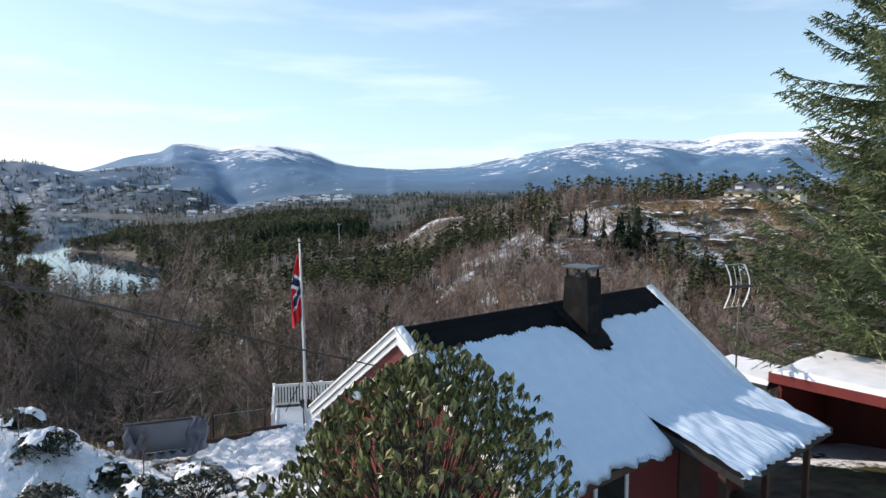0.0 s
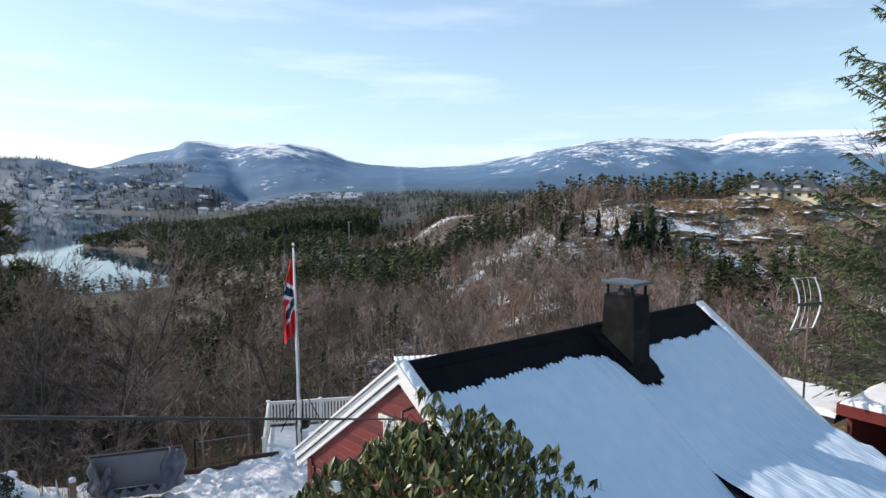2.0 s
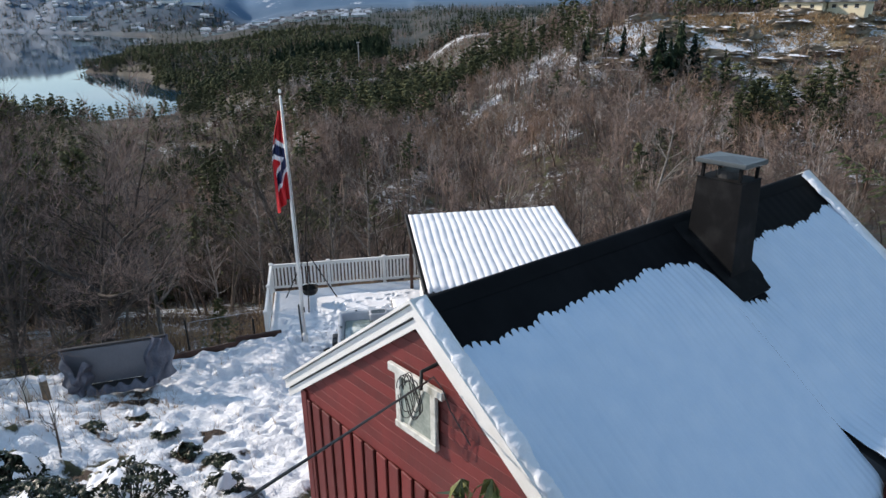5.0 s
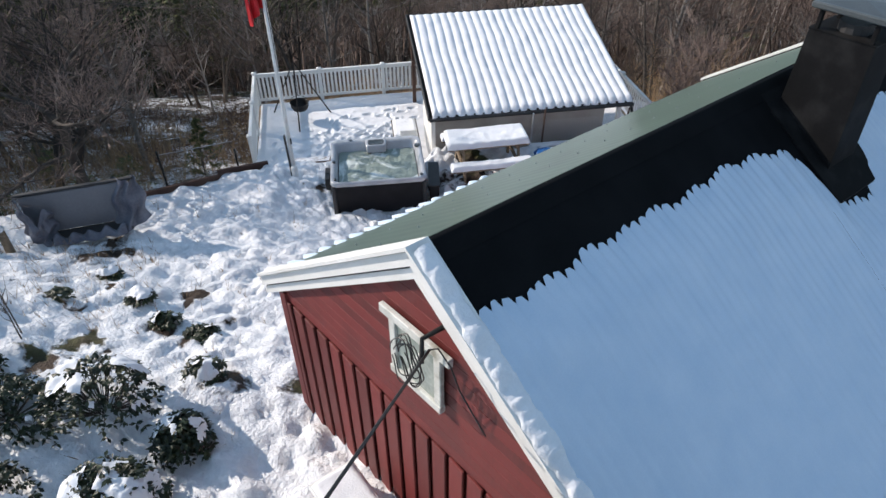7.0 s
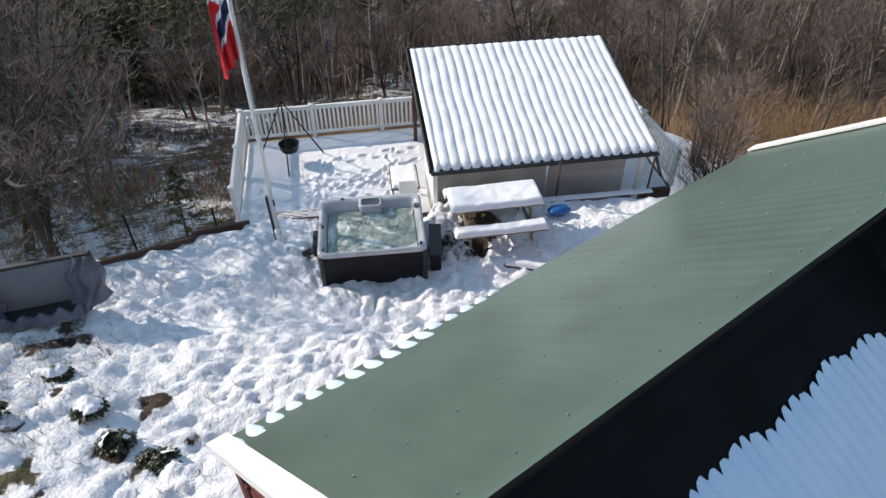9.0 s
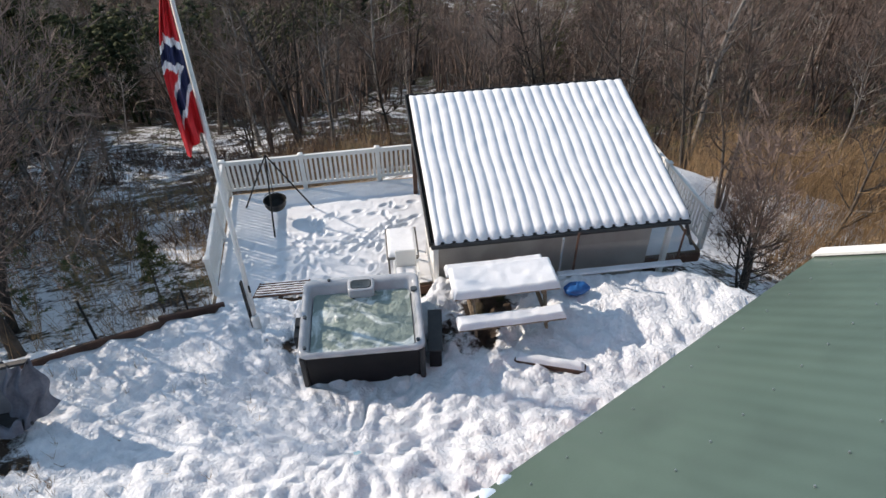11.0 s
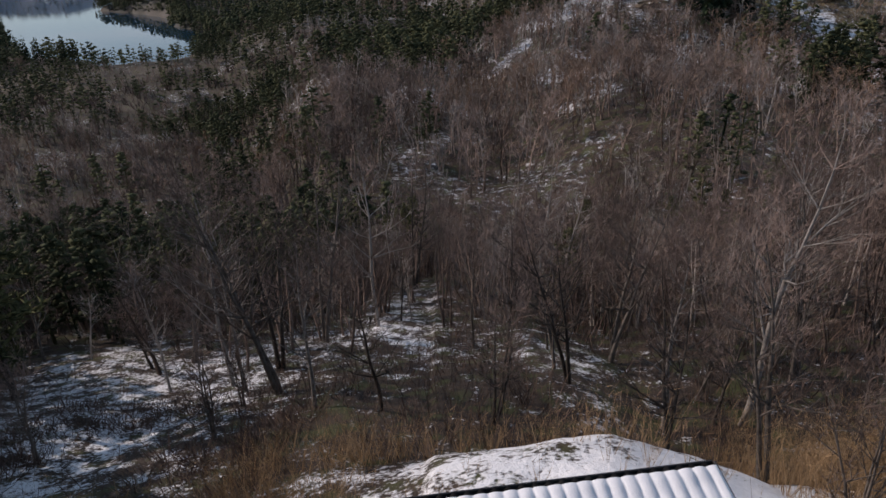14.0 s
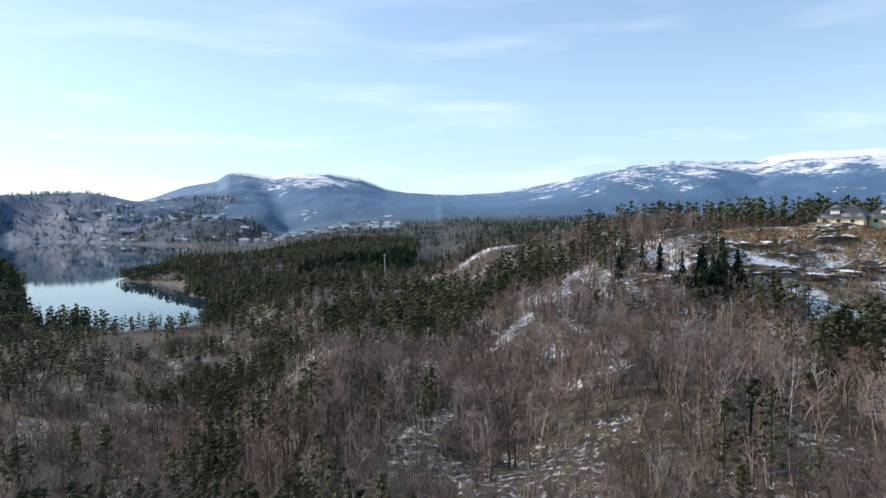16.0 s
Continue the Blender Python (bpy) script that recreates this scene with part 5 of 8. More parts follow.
def build_patio_things():
    z = DECK
    pt = thing("patio_table", pose(1.50, 3.68, z, 0, 0, 5), "small patio table with snow-filled top", "table")
    part("frame", Mesh().box((0, 0, 0.58), (0.66, 0.98, 0.05), ch=0.01), grey_wall_m, pt)
    for x in (-0.29, 0.29):
        for y in (-0.44, 0.44):
            part("leg", Mesh().box((x, y, 0.28), (0.04, 0.04, 0.57), ch=0.005), grey_wall_m, pt)
    m = Mesh()
    m.grid(lambda i, j: ((i / 24 - 0.5) * 0.60, (j / 36 - 0.5) * 0.92, 0.60 + 0.07 * max(0, min(1, (0.5 - abs(i / 24 - 0.5)) * 10, (0.5 - abs(j / 36 - 0.5)) * 14)) ** 0.5 + 0.01 * float(vnoise(i * 0.4, j * 0.4, 3))), 25, 37)
    m.f = [f[::-1] for f in m.f]
    single("patio_table_snow", m, snow_m, pose(1.50, 3.68, z, 0, 0, 5), "flat snow on the patio table", "snow", smooth=True)
    ch = thing("plastic_chair", pose(1.62, 2.86, z, 0, 0, 184), "stacked white plastic garden chair with snowy seat", "chair")
    part("seat", Mesh().box((0, 0, 0.44), (0.44, 0.44, 0.05), ch=0.015), plastic_m, ch)
    for x in (-0.2, 0.2):
        for y in (-0.2, 0.2):
            part("leg", Mesh().box((x * 1.1, y * 1.1, 0.21), (0.05, 0.05, 0.44), ch=0.01, rot=Euler((radians(5 * y), radians(-5 * x), 0)).to_matrix()), plastic_m, ch)
        part("armrest", Mesh().box((x * 1.15, 0.0, 0.64), (0.05, 0.42, 0.03), ch=0.01), plastic_m, ch)
        part("arm_post", Mesh().box((x * 1.15, 0.18, 0.54), (0.04, 0.05, 0.20), ch=0.008), plastic_m, ch)
    part("backrest", Mesh().box((0, -0.22, 0.66), (0.42, 0.04, 0.42), ch=0.02, rot=Euler((radians(10), 0, 0)).to_matrix()), plastic_m, ch)
    m = Mesh()
    m.grid(lambda i, j: ((i / 14 - 0.5) * 0.42, (j / 14 - 0.5) * 0.40, 0.466 + 0.06 * max(0, min(1, (0.5 - abs(i / 14 - 0.5)) * 6, (0.5 - abs(j / 14 - 0.5)) * 6)) ** 0.5), 15, 15)
    single("seat_snow", m, snow_m, pose(1.62, 2.86, z, 0, 0, 184), "snow on the chair seat", "snow", smooth=True)
    # slatted steps up from the deck
    st = thing("garden_steps", pose(-0.83, 2.60, -0.28, -24, 0, 5), "brown slatted wooden steps dusted with snow", "steps")
    for x in (-0.46, 0, 0.46):
        part("stringer", Mesh().box((x, 0, -0.06), (0.05, 0.86, 0.10), ch=0.006), brown_wood_m, st)
    for k in range(6):
        part("slat", Mesh().box((0, -0.36 + 0.145 * k, 0.01), (1.02, 0.085, 0.035), ch=0.006), brown_wood_m, st)
        m = Mesh()
        m.grid(lambda i, j: ((i / 30 - 0.5) * 0.95, -0.36 + 0.145 * k + 0.02 + (j / 4 - 0.5) * 0.045, 0.028 + 0.02 * max(0, 1 - abs(j / 4 - 0.5) * 2) * (0.6 + float(vnoise(i * 0.35, k * 3.3, 8)))), 31, 5)
        m.f = [f[::-1] for f in m.f]
        single("slat_snow", m, snow_m, pose(-0.83, 2.60, -0.28, -24, 0, 5), "strip of snow on a wooden step", "snow", "snow on the steps", smooth=True)
    m = Mesh()
    m.grid(lambda i, j: (0.25 * math.sin(math.pi * j / 14) * math.cos(2 * math.pi * i / 26) * (1 + 0.25 * float(vnoise(i * 0.5, j * 0.5, 4))), 0.15 * math.sin(math.pi * j / 14) * math.sin(2 * math.pi * i / 26), 0.09 - 0.11 * math.cos(math.pi * j / 14) + 0.05 * float(vnoise(i * 0.7, j * 0.7, 9))), 26, 15, close_u=True)
    single("plastic_sledge", m, blue_m, pose(4.78, 1.85, 0.14, 0, 0, 10), "crumpled bright blue plastic sledge in the snow", "sledge", smooth=True)
    # pallet board lying by the table
    px, py = 4.05, 0.20
    pg = gz(px, py)
    pb = thing("plank", pose(px, py, pg, 0, 0, -14), "dark plank with a thick strip of snow on it", "board")
    part("board", Mesh().box((0, 0, 0.05), (1.18, 0.17, 0.10), ch=0.01), brown_wood_m, pb)
    m = Mesh()
    m.grid(lambda i, j: ((i / 40 - 0.5) * 1.14, 0.01 + (j / 8 - 0.5) * 0.17, 0.095 + (0.085 + 0.03 * float(vnoise(i * 0.3, j * 0.3, 12))) * max(0, min(1, (0.5 - abs(i / 40 - 0.5)) * 16, (0.5 - abs(j / 8 - 0.5)) * 4)) ** 0.5), 41, 9)
    m.f = [f[::-1] for f in m.f]
    single("plank_snow", m, snow_m, pose(px, py, pg, 0, 0, -14), "soft strip of snow on a plank", "snow", smooth=True)
    # dark edging along the drop beside the yard
    eb = thing("yard_edging", pose(-3.0, 1.1, 0), "dark weathered timber edging along the yard's drop", "edging")
    way = [Vector((-4.75, 0.34, 0)), Vector((-3.69, 0.84, 0)), Vector((-2.66, 1.26, 0)), Vector((-1.62, 1.58, 0))]
    for a, b in zip(way, way[1:]):
        c = (a + b) / 2
        h = (gz(a.x, a.y) + gz(b.x, b.y)) / 2
        part("board", Mesh().box((c.x + 3.0, c.y - 1.1, h + 0.02), ((b - a).length + 0.04, 0.07, 0.22), ch=0.012, rot=Euler((0, 0, math.atan2(b.y - a.y, b.x - a.x))).to_matrix()), brown_wood_m, eb)
    # wire fence in front of the canopy
    wf = thing("wire_fence", pose(4.55, 2.42, 0.1, 0, 0, 6), "sagging wire netting fence on thin posts", "fence")
    for k, h in ((0, 0.86), (0.28, 0.95), (2.35, 0.8)):
        part("post", Mesh().tube([(k, 0, -0.3), (k + 0.02, 0, h)], 0.022, 8), steel_m if k < 0.2 else brown_wood_m, wf)
    net = Mesh()
    for k in range(40):
        for s in (-1, 1):
            a, b = (0.0 + 0.06 * k, 0, 0.1 if s > 0 else 0.65), (0.0 + 0.06 * k + 0.55 * 0.6, 0, 0.65 if s > 0 else 0.1)
            net.tube([a, b], 0.0022, 3, caps=False)
    part("netting", net, steel_m, wf)["kind"] = "stuff"
    part("snow_ledge", Mesh().box((1.2, -0.06, 0.03), (2.5, 0.16, 0.07), ch=0.03), snow_m, wf)


def build_tarp():
    # upright tarpaulin-covered frame
    T = pose(-4.55, -1.05, 0.52, 0, 0, 15)
    t = thing("covered_swing_seat", T, "grey panel frame wrapped in torn tarpaulin", "garden furniture")
    part("panel", Mesh().box((-0.12, 0.12, 0.52), (1.75, 0.05, 0.80), ch=0.01, rot=Euler((radians(-6), 0, 0)).to_matrix()), tarp_face_m, t, "flat grey panel")
    part("top_rail", Mesh().box((-0.02, 0.18, 0.95), (2.1, 0.10, 0.045), ch=0.012), dark_m, t)
    part("base_board", Mesh().box((-0.1, -0.05, 0.06), (1.8, 0.30, 0.10), ch=0.02), dark_m, t)
    m = Mesh()

    def drape(i, j):
        a, q = i / 36, j / 40
        x = 0.62 + 0.50 * a - 0.26 * q * (1 - a) + 0.05 * math.sin(q * 9 + a * 4)
        y = 0.22 - 0.44 * math.sin(a * math.pi * 0.9) * (0.35 + 0.65 * q) + 0.05 * math.sin(a * 17 + q * 2.5)
        return (x, y, 0.98 - 0.92 * q + 0.03 * math.sin(a * 9))
    m.grid(drape, 37, 41)
    part("tarpaulin", m, tarp_m, t, "hanging grey-blue tarpaulin", smooth=True)
    m = Mesh()
    m.grid(lambda i, j: (-1.05 + 0.55 * i / 20 + 0.04 * math.sin(j * 0.6), 0.02 - 0.30 * math.sin(math.pi * i / 20) + 0.06 * math.sin(i * 0.9 + j * 0.3), (0.52 + 0.40 * (1 - i / 20) ** 1.2 + 0.18 * math.sin(i / 20 * 9)) * (1 - j / 24) + 0.02), 21, 25)
    part("tarpaulin", m, tarp_m, t, "slumped grey-blue tarpaulin", smooth=True)
    m = Mesh()
    m.grid(lambda i, j: (-0.6 + 1.3 * i / 40, -0.34 + 0.22 * j / 12 + 0.03 * math.sin(i * 0.5), 0.04 + 0.13 * math.sin(math.pi * j / 12) * (1 + 0.5 * math.sin(i * 0.7))), 41, 13)
    part("tarpaulin", m, tarp_m, t, "crumpled grey-blue tarpaulin", smooth=True)
    # leaning corrugated sheet
    m = Mesh()
    m.grid(lambda i, j: (0.60 * i / 48, 0.01 * math.sin(2 * math.pi * i / 8), 0.85 * j / 6), 49, 7)
    single("corrugated_sheet", m, old_white_m, pose(-5.95, -1.75, 0.50, 8, 12, -62), "pale corrugated sheet leaning on its edge", "sheet", smooth=True)
    for x, y, h, r in ((-7.35, -1.35, 0.62, 0.17), (-5.72, -1.75, 0.62, 0.08)):
        g = gz(x, y)
        s = thing("stump", pose(x, y, g - 0.1), "sawn wooden post with a cap of snow", "stump", "snow-capped posts")
        part("stem", Mesh().tube([(0, 0, 0), (0.01, 0, h * 0.5), (0, 0.01, h)], [r, r * 0.93, r * 0.9], 12), wood_m, s)
        m = Mesh()
        m.grid(lambda i, j: (r * 1.1 * math.sin(math.pi / 2 * j / 6) * math.cos(2 * math.pi * i / 16), r * 1.1 * math.sin(math.pi / 2 * j / 6) * math.sin(2 * math.pi * i / 16), h + 0.10 * math.cos(math.pi / 2 * j / 6) ** 0.6), 16, 7, close_u=True)
        single("stump_snow", m, snow_m, pose(x, y, g - 0.1), "rounded cap of snow on a post", "snow", "snow caps on posts", smooth=True)


def build_chest():
    c = thing("storage_chest", CABIN @ pose(-0.56, 0.52, 1.06), "pale plastic chest with snowy lid against the gable", "chest")
    part("body", Mesh().box((0, 0, 0.30), (0.52, 1.05, 0.66), ch=0.03), plastic_m, c)
    part("lid", Mesh().box((0, 0, 0.65), (0.56, 1.09, 0.05), ch=0.015), plastic_m, c)
    m = Mesh()
    m.grid(lambda i, j: ((i / 24 - 0.5) * 0.54, (j / 40 - 0.5) * 1.06, 0.66 + 0.055 * max(0, min(1, (0.5 - abs(i / 24 - 0.5)) * 9, (0.5 - abs(j / 40 - 0.5)) * 18)) ** 0.5 + 0.02 * float(vnoise(i * 0.2, j * 0.2, 2))), 25, 41)
    m.f = [f[::-1] for f in m.f]
    single("chest_snow", m, snow_m, CABIN @ pose(-0.56, 0.52, 1.06), "thick snow on the chest lid", "snow", smooth=True)


def build_annex():
    # red outbuilding with a flat snowy roof
    A = pose(12.08, -2.72, 0, 0, 0, -57.5)
    s = thing("outbuilding", A, "low red outbuilding with snowy flat roof", "shed")
    L, W, H = 5.0, 3.6, 2.97
    for c, sz in (((L - 1.0, 0.15, 0.78), (1.7, 0.1, 3.7)), ((L / 2, W - 0.25, 0.78), (L - 0.3, 0.1, 3.7)), ((0.2, W / 2, 0.78), (0.1, W - 0.5, 3.7)), ((L - 0.2, W / 2, 0.78), (0.1, W - 0.5, 3.7))):
        part("wall", Mesh().box(c, sz), red_m, s, "dark red boarded wall")
    part("roof", Mesh().box((L / 2, W / 2, H - 0.14), (L - 0.08, W - 0.08, 0.18)), dark_m, s)
    for c, sz in (((L / 2, 0, H - 0.16), (L, 0.035, 0.27)), ((L / 2, W, H - 0.16), (L, 0.035, 0.27)), ((0, W / 2, H - 0.16), (0.035, W - 0.04, 0.27)), ((L, W / 2, H - 0.16), (0.035, W - 0.04, 0.27))):
        part("fascia", Mesh().box(c, sz, ch=0.005), red_m, s, "bright red fascia board")
    part("link_roof", Mesh().box((-1.2, 1.15, H - 0.50), (2.3, 2.2, 0.14), ch=0.01), dark_m, s, "low connecting roof")
    for x, y in ((-2.25, 0.15), (-2.25, 2.15)):
        part("post", Mesh().box((x, y, 0.45), (0.12, 0.12, 3.7), ch=0.01), brown_wood_m, s)
    m = Mesh()
    m.grid(lambda i, j: (-2.35 + 2.3 * i / 30, 0.05 + 2.2 * j / 30, H - 0.43 + 0.13 * max(0, min(1, i / 30 * 14, (1 - i / 30) * 14 + 0.3, j / 30 * 14, (1 - j / 30) * 14)) ** 0.5 + 0.03 * float(fbm(i * 0.1, j * 0.1, 0.9, 2, 23))), 31, 31)
    m.f = [f[::-1] for f in m.f]
    single("link_roof_snow", m, snow_m, A, "sunlit snow on the low connecting roof", "snow", smooth=True)
    m = Mesh()
    m.grid(lambda i, j: (L * i / 60, W * j / 44, H - 0.05 + 0.14 * max(0, min(1, i / 60 * 30, (1 - i / 60) * 30, j / 44 * 20, (1 - j / 44) * 20)) ** 0.5 + 0.05 * float(fbm(L * i / 60, W * j / 44, 0.9, 3, 21))), 61, 45)
    m.f = [f[::-1] for f in m.f]
    single("annex_snow", m, snow_m, A, "even snow on the outbuilding's flat roof", "snow", smooth=True)


def build_antenna():
    x, y = 10.42, -3.95
    a = thing("tv_antenna", pose(x, y, 2.2, 0, 0, 14), "aerial on a rusty mast with curved white elements", "antenna")
    part("mast", Mesh().tube([(0, 0, -2.0), (0.02, 0, 2.0), (0.05, 0.0, 3.42)], [0.025, 0.022, 0.02], 8), wood_m, a)
    part("boom", Mesh().box((0.05, 0, 3.32), (0.62, 0.06, 0.07), ch=0.01), dark_m, a)
    for k, (dx, r) in enumerate(((-0.33, 0.55), (-0.13, 0.50), (0.02, 0.52), (0.25, 0.54))):
        bend = 0.20 if k in (0, 3) else 0.12
        part("element", Mesh().tube([(dx + bend * math.cos(q * math.pi / 2) - bend * 0.5, 0.0, 3.34 + r * q) for q in np.linspace(-1, 1, 13)], 0.017 if k in (0, 3) else 0.006, 6), white_m, a)
    for z in (3.34 + 0.53, 3.34 - 0.53):
        part("tie_wire", Mesh().tube([(-0.40, 0, z), (0.0, 0, z + 0.02), (0.17, 0, z)], 0.005, 5), white_m, a)


def build_link_fence():
    """Chain-link fence from the deck's corner to an old post."""
    A, B = Vector((-3.80, 1.10, 0)), Vector((-2.30, 1.62, 0))
    f = thing("chain_link_fence", pose(A.x, A.y, 0), "low rusty chain-link fence beside the deck", "fence")
    L, d = (B - A).length, (B - A).normalized()
    for k in (0.0, 1.0):
        p = d * L * k
        g = gz(A.x + p.x, A.y + p.y)
        part("post", Mesh().tube([(p.x, p.y, g - 0.2), (p.x, p.y, g + 1.02)], 0.024, 8), iron_m, f)
    m = Mesh()
    z0, h, cell = gz(A.x, A.y) + 0.02, 0.92, 0.10
    n = int((L + h) / cell)
    for k in range(n):
        for sg in (1, -1):
            a = k * cell - h
            s0, s1 = max(0.0, -a), min(h, L - a)
            if s1 <= s0:
                continue
            pts = [d * (a + s if sg > 0 else L - a - s) + Vector((0, 0, z0 + s)) for s in (s0, s1)]
            m.tube(pts, 0.0019, 3, caps=False)
    part("wire_mesh", m, cap_m, f, "diamond wire mesh")
    part("top_wire", Mesh().tube([(0, 0, z0 + h), tuple(d * L + Vector((0, 0, z0 + h)))], 0.006, 5), steel_m, f)


def build_wires():
    A = Vector((1.92, -8.09, 4.735))
    way = Vector(CABLE_WAY)
    pts = [A + way * k + Vector((0, 0, -0.0003 * k * (26 - k))) for k in np.linspace(0, 26, 40)]
    single("overhead_cable", Mesh().tube(pts, 0.0115, 6), rubber_m, Matrix(), "thick black overhead supply cable", "cable")
    along, out = Vector((-0.62, 0.785, 0)), Vector((-0.785, -0.62, 0))
    rng = random.Random(83)
    coil = thing("cable_coil", Matrix.Translation(A), "loose coil of black cable at the attic window", "cable")
    for k in range(6):
        c = along * (0.17 + rng.uniform(-0.05, 0.05)) + out * (0.05 + 0.012 * k) + Vector((0, 0, -0.20 + rng.uniform(-0.05, 0.03)))
        w, h, tip = rng.uniform(0.10, 0.16), rng.uniform(0.17, 0.25), rng.uniform(-0.5, 0.5)
        part("loop", Mesh().tube([c + along * (w * math.cos(q + tip)) + Vector((0, 0, h * math.sin(q))) + out * 0.015 * math.sin(3 * q) for q in np.linspace(0.2, 6.1, 22)], 0.0055, 5), rubber_m, coil)
    part("loose_end", Mesh().tube([(0, 0, 0), along * -0.10 + Vector((0, 0, 0.10)), along * -0.24 + Vector((0, 0, 0.02)), along * -0.34 + Vector((0, 0, -0.16)), along * -0.62 + Vector((0, 0, -0.40))], 0.007, 5), rubber_m, coil)
    m = Mesh().tube([A + Vector((0.12, 0.10, 0.14)), A + Vector((-0.05, 0.02, 0.10)), A + Vector((-0.06, -0.1, -0.03))], [0.022, 0.02, 0.02], 8)
    single("cable_bracket", m, iron_m, Matrix(), "rusty hooked cable bracket on the gable", "bracket")


CABLE_WAY = (-0.339, -0.881, 0.333)
build_deck()
build_link_fence()
build_fence()
build_canopy()
build_tub()
build_table()
build_flag()
build_firepot()
build_patio_things()
build_tarp()
build_chest()
build_annex()
build_antenna()
build_wires()


# ---- vegetation ----
def in_clearing(x, y):
    """Ground kept free of trees."""
    if lake_depth(x, y) > -6:
        return True
    s = y - float(edge_y(x))
    if s < 4.5 and y < 12 and -4.5 < x < 11:
        return True
    if s < 1.0 or (0 < x < 16 and 8.5 < y < 14.6):
        return True
    if math.hypot((x - 96) / 30, (y - 216) / 15) < 1 or math.hypot((x - 165) / 62, (y - 224) / 22) < 1:
        return True
    return False


def branch(m, p, d, length, r, depth, rng, twigs, spread=0.55, up=0.10):
    """A bent limb that forks; twigs gets the fine ends."""
    pts, rad = [p], [r]
    n = 2
    for k in range(n):
        d = (d + Vector((rng.uniform(-1, 1), rng.uniform(-1, 1), rng.uniform(-0.6, 1))) * 0.16 + Vector((0, 0, up * 0.5))).normalized()
        p = p + d * (length / n)
        pts.append(p)
        rad.append(r * (1 - 0.72 * (k + 1) / n))
    m.tube(pts, rad, 3, caps=False)
    if depth == 0:
        for k in range(1, n + 1):
            for _ in range(5):
                q = (d + Vector((rng.uniform(-1, 1), rng.uniform(-1, 1), rng.uniform(-0.5, 0.9))) * 0.9).normalized()
                twigs.blade(pts[k], pts[k] + q * rng.uniform(0.25, 0.65), 0.008, rng)
        return
    kids = 4
    for k in range(kids):
        i = rng.randint(1, n)
        w = Vector((rng.uniform(-1, 1), rng.uniform(-1, 1), rng.uniform(-0.1, 0.7)))
        q = (d + w * (spread + 0.35)).normalized()
        branch(m, pts[i], q, length * rng.uniform(0.5, 0.75), rad[i] * 0.72 + 0.002, depth - 1, rng, twigs, spread, up)


def bare_tree(seed, height, stems=1, lean=0.08):
    rng = random.Random(seed)
    wood, twigs = Mesh(), Mesh()
    for s in range(stems):
        p = Vector((rng.uniform(-0.15, 0.15) * (stems > 1), rng.uniform(-0.15, 0.15) * (stems > 1), -0.3))
        d = Vector((rng.uniform(-lean, lean), rng.uniform(-lean, lean), 1)).normalized()
        if stems > 1:
            d = (d + Vector((rng.uniform(-1, 1), rng.uniform(-1, 1), 0)) * 0.22).normalized()
        h = height * rng.uniform(0.85, 1.05)
        r0 = 0.0115 * h + 0.01
        pts, rad, n = [p], [r0], 9
        for k in range(n):
            d = (d + Vector((rng.uniform(-1, 1), rng.uniform(-1, 1), 0.35)) * 0.10).normalized()
            p = p + d * (h / n)
            pts.append(p)
            rad.append(r0 * (1 - 0.93 * (k + 1) / n))
        wood.tube(pts, rad, 6, caps=False)
        for k in range(3, n + 1):
            for _ in range((3 if k < n else 4) if stems < 3 else 2):
                a = rng.uniform(0, 2 * math.pi)
                q = Vector((math.cos(a), math.sin(a), rng.uniform(0.35, 1.1))).normalized()
                ln = h * rng.uniform(0.16, 0.30) * (1.12 - 0.6 * (k / n))
                branch(wood if k < 8 else twigs, pts[k], q, ln, rad[k] * 0.55 + 0.004, 1, rng, twigs)
    return wood, twigs


def plant_fruit_tree():
    """An old spreading tree with crooked pale limbs behind the covered frame."""
    rng = random.Random(61)
    x, y = -6.1, 1.9
    t = thing("fruit_tree", pose(x, y, gz(x, y) - 0.1), "old spreading fruit tree with crooked grey limbs", "tree")
    wood, twigs = Mesh(), Mesh()
    trunk = [Vector((0, 0, -0.2)), Vector((0.05, 0, 1.0)), Vector((-0.02, 0.05, 2.0)), Vector((0.08, 0.0, 2.9))]
    wood.tube(trunk, [0.15, 0.12, 0.11, 0.085], 8, caps=False)

    def limb(p, d, length, r, depth):
        pts, rad = [p], [r]
        for k in range(4):
            d = (d + Vector((rng.uniform(-1, 1), rng.uniform(-1, 1), rng.uniform(-0.55, 0.75))) * 0.42).normalized()
            p = p + d * (length / 4)
            pts.append(p)
            rad.append(r * (1 - 0.17 * (k + 1)))
        wood.tube(pts, rad, 5 if depth > 1 else 3, caps=False)
        for k in range(1, 5):
            if depth:
                for _ in range(2 if k < 4 else 3):
                    q = (d * 0.6 + Vector((rng.uniform(-1, 1), rng.uniform(-1, 1), rng.uniform(-0.4, 0.9)))).normalized()
                    limb(pts[k], q, length * rng.uniform(0.38, 0.62), rad[k] * 0.6, depth - 1)
            else:
                for _ in range(2):
                    q = (d + Vector((rng.uniform(-1, 1), rng.uniform(-1, 1), rng.uniform(-0.6, 1))) * 0.9).normalized()
                    twigs.blade(pts[k], pts[k] + q * rng.uniform(0.15, 0.45), 0.007, rng)
    for k in range(6):
        a = 1.05 * k + rng.uniform(-0.3, 0.3)
        limb(trunk[2 + k % 2], Vector((math.cos(a), math.sin(a), rng.uniform(0.15, 0.9))).normalized(), rng.uniform(2.0, 2.9), 0.065, 2)
    limb(trunk[3], Vector((0.1, 0, 1)), 3.0, 0.07, 2)
    part("trunk", wood, bark_m, t, "grey bark", smooth=True)
    part("crown", twigs, twig_m, t)


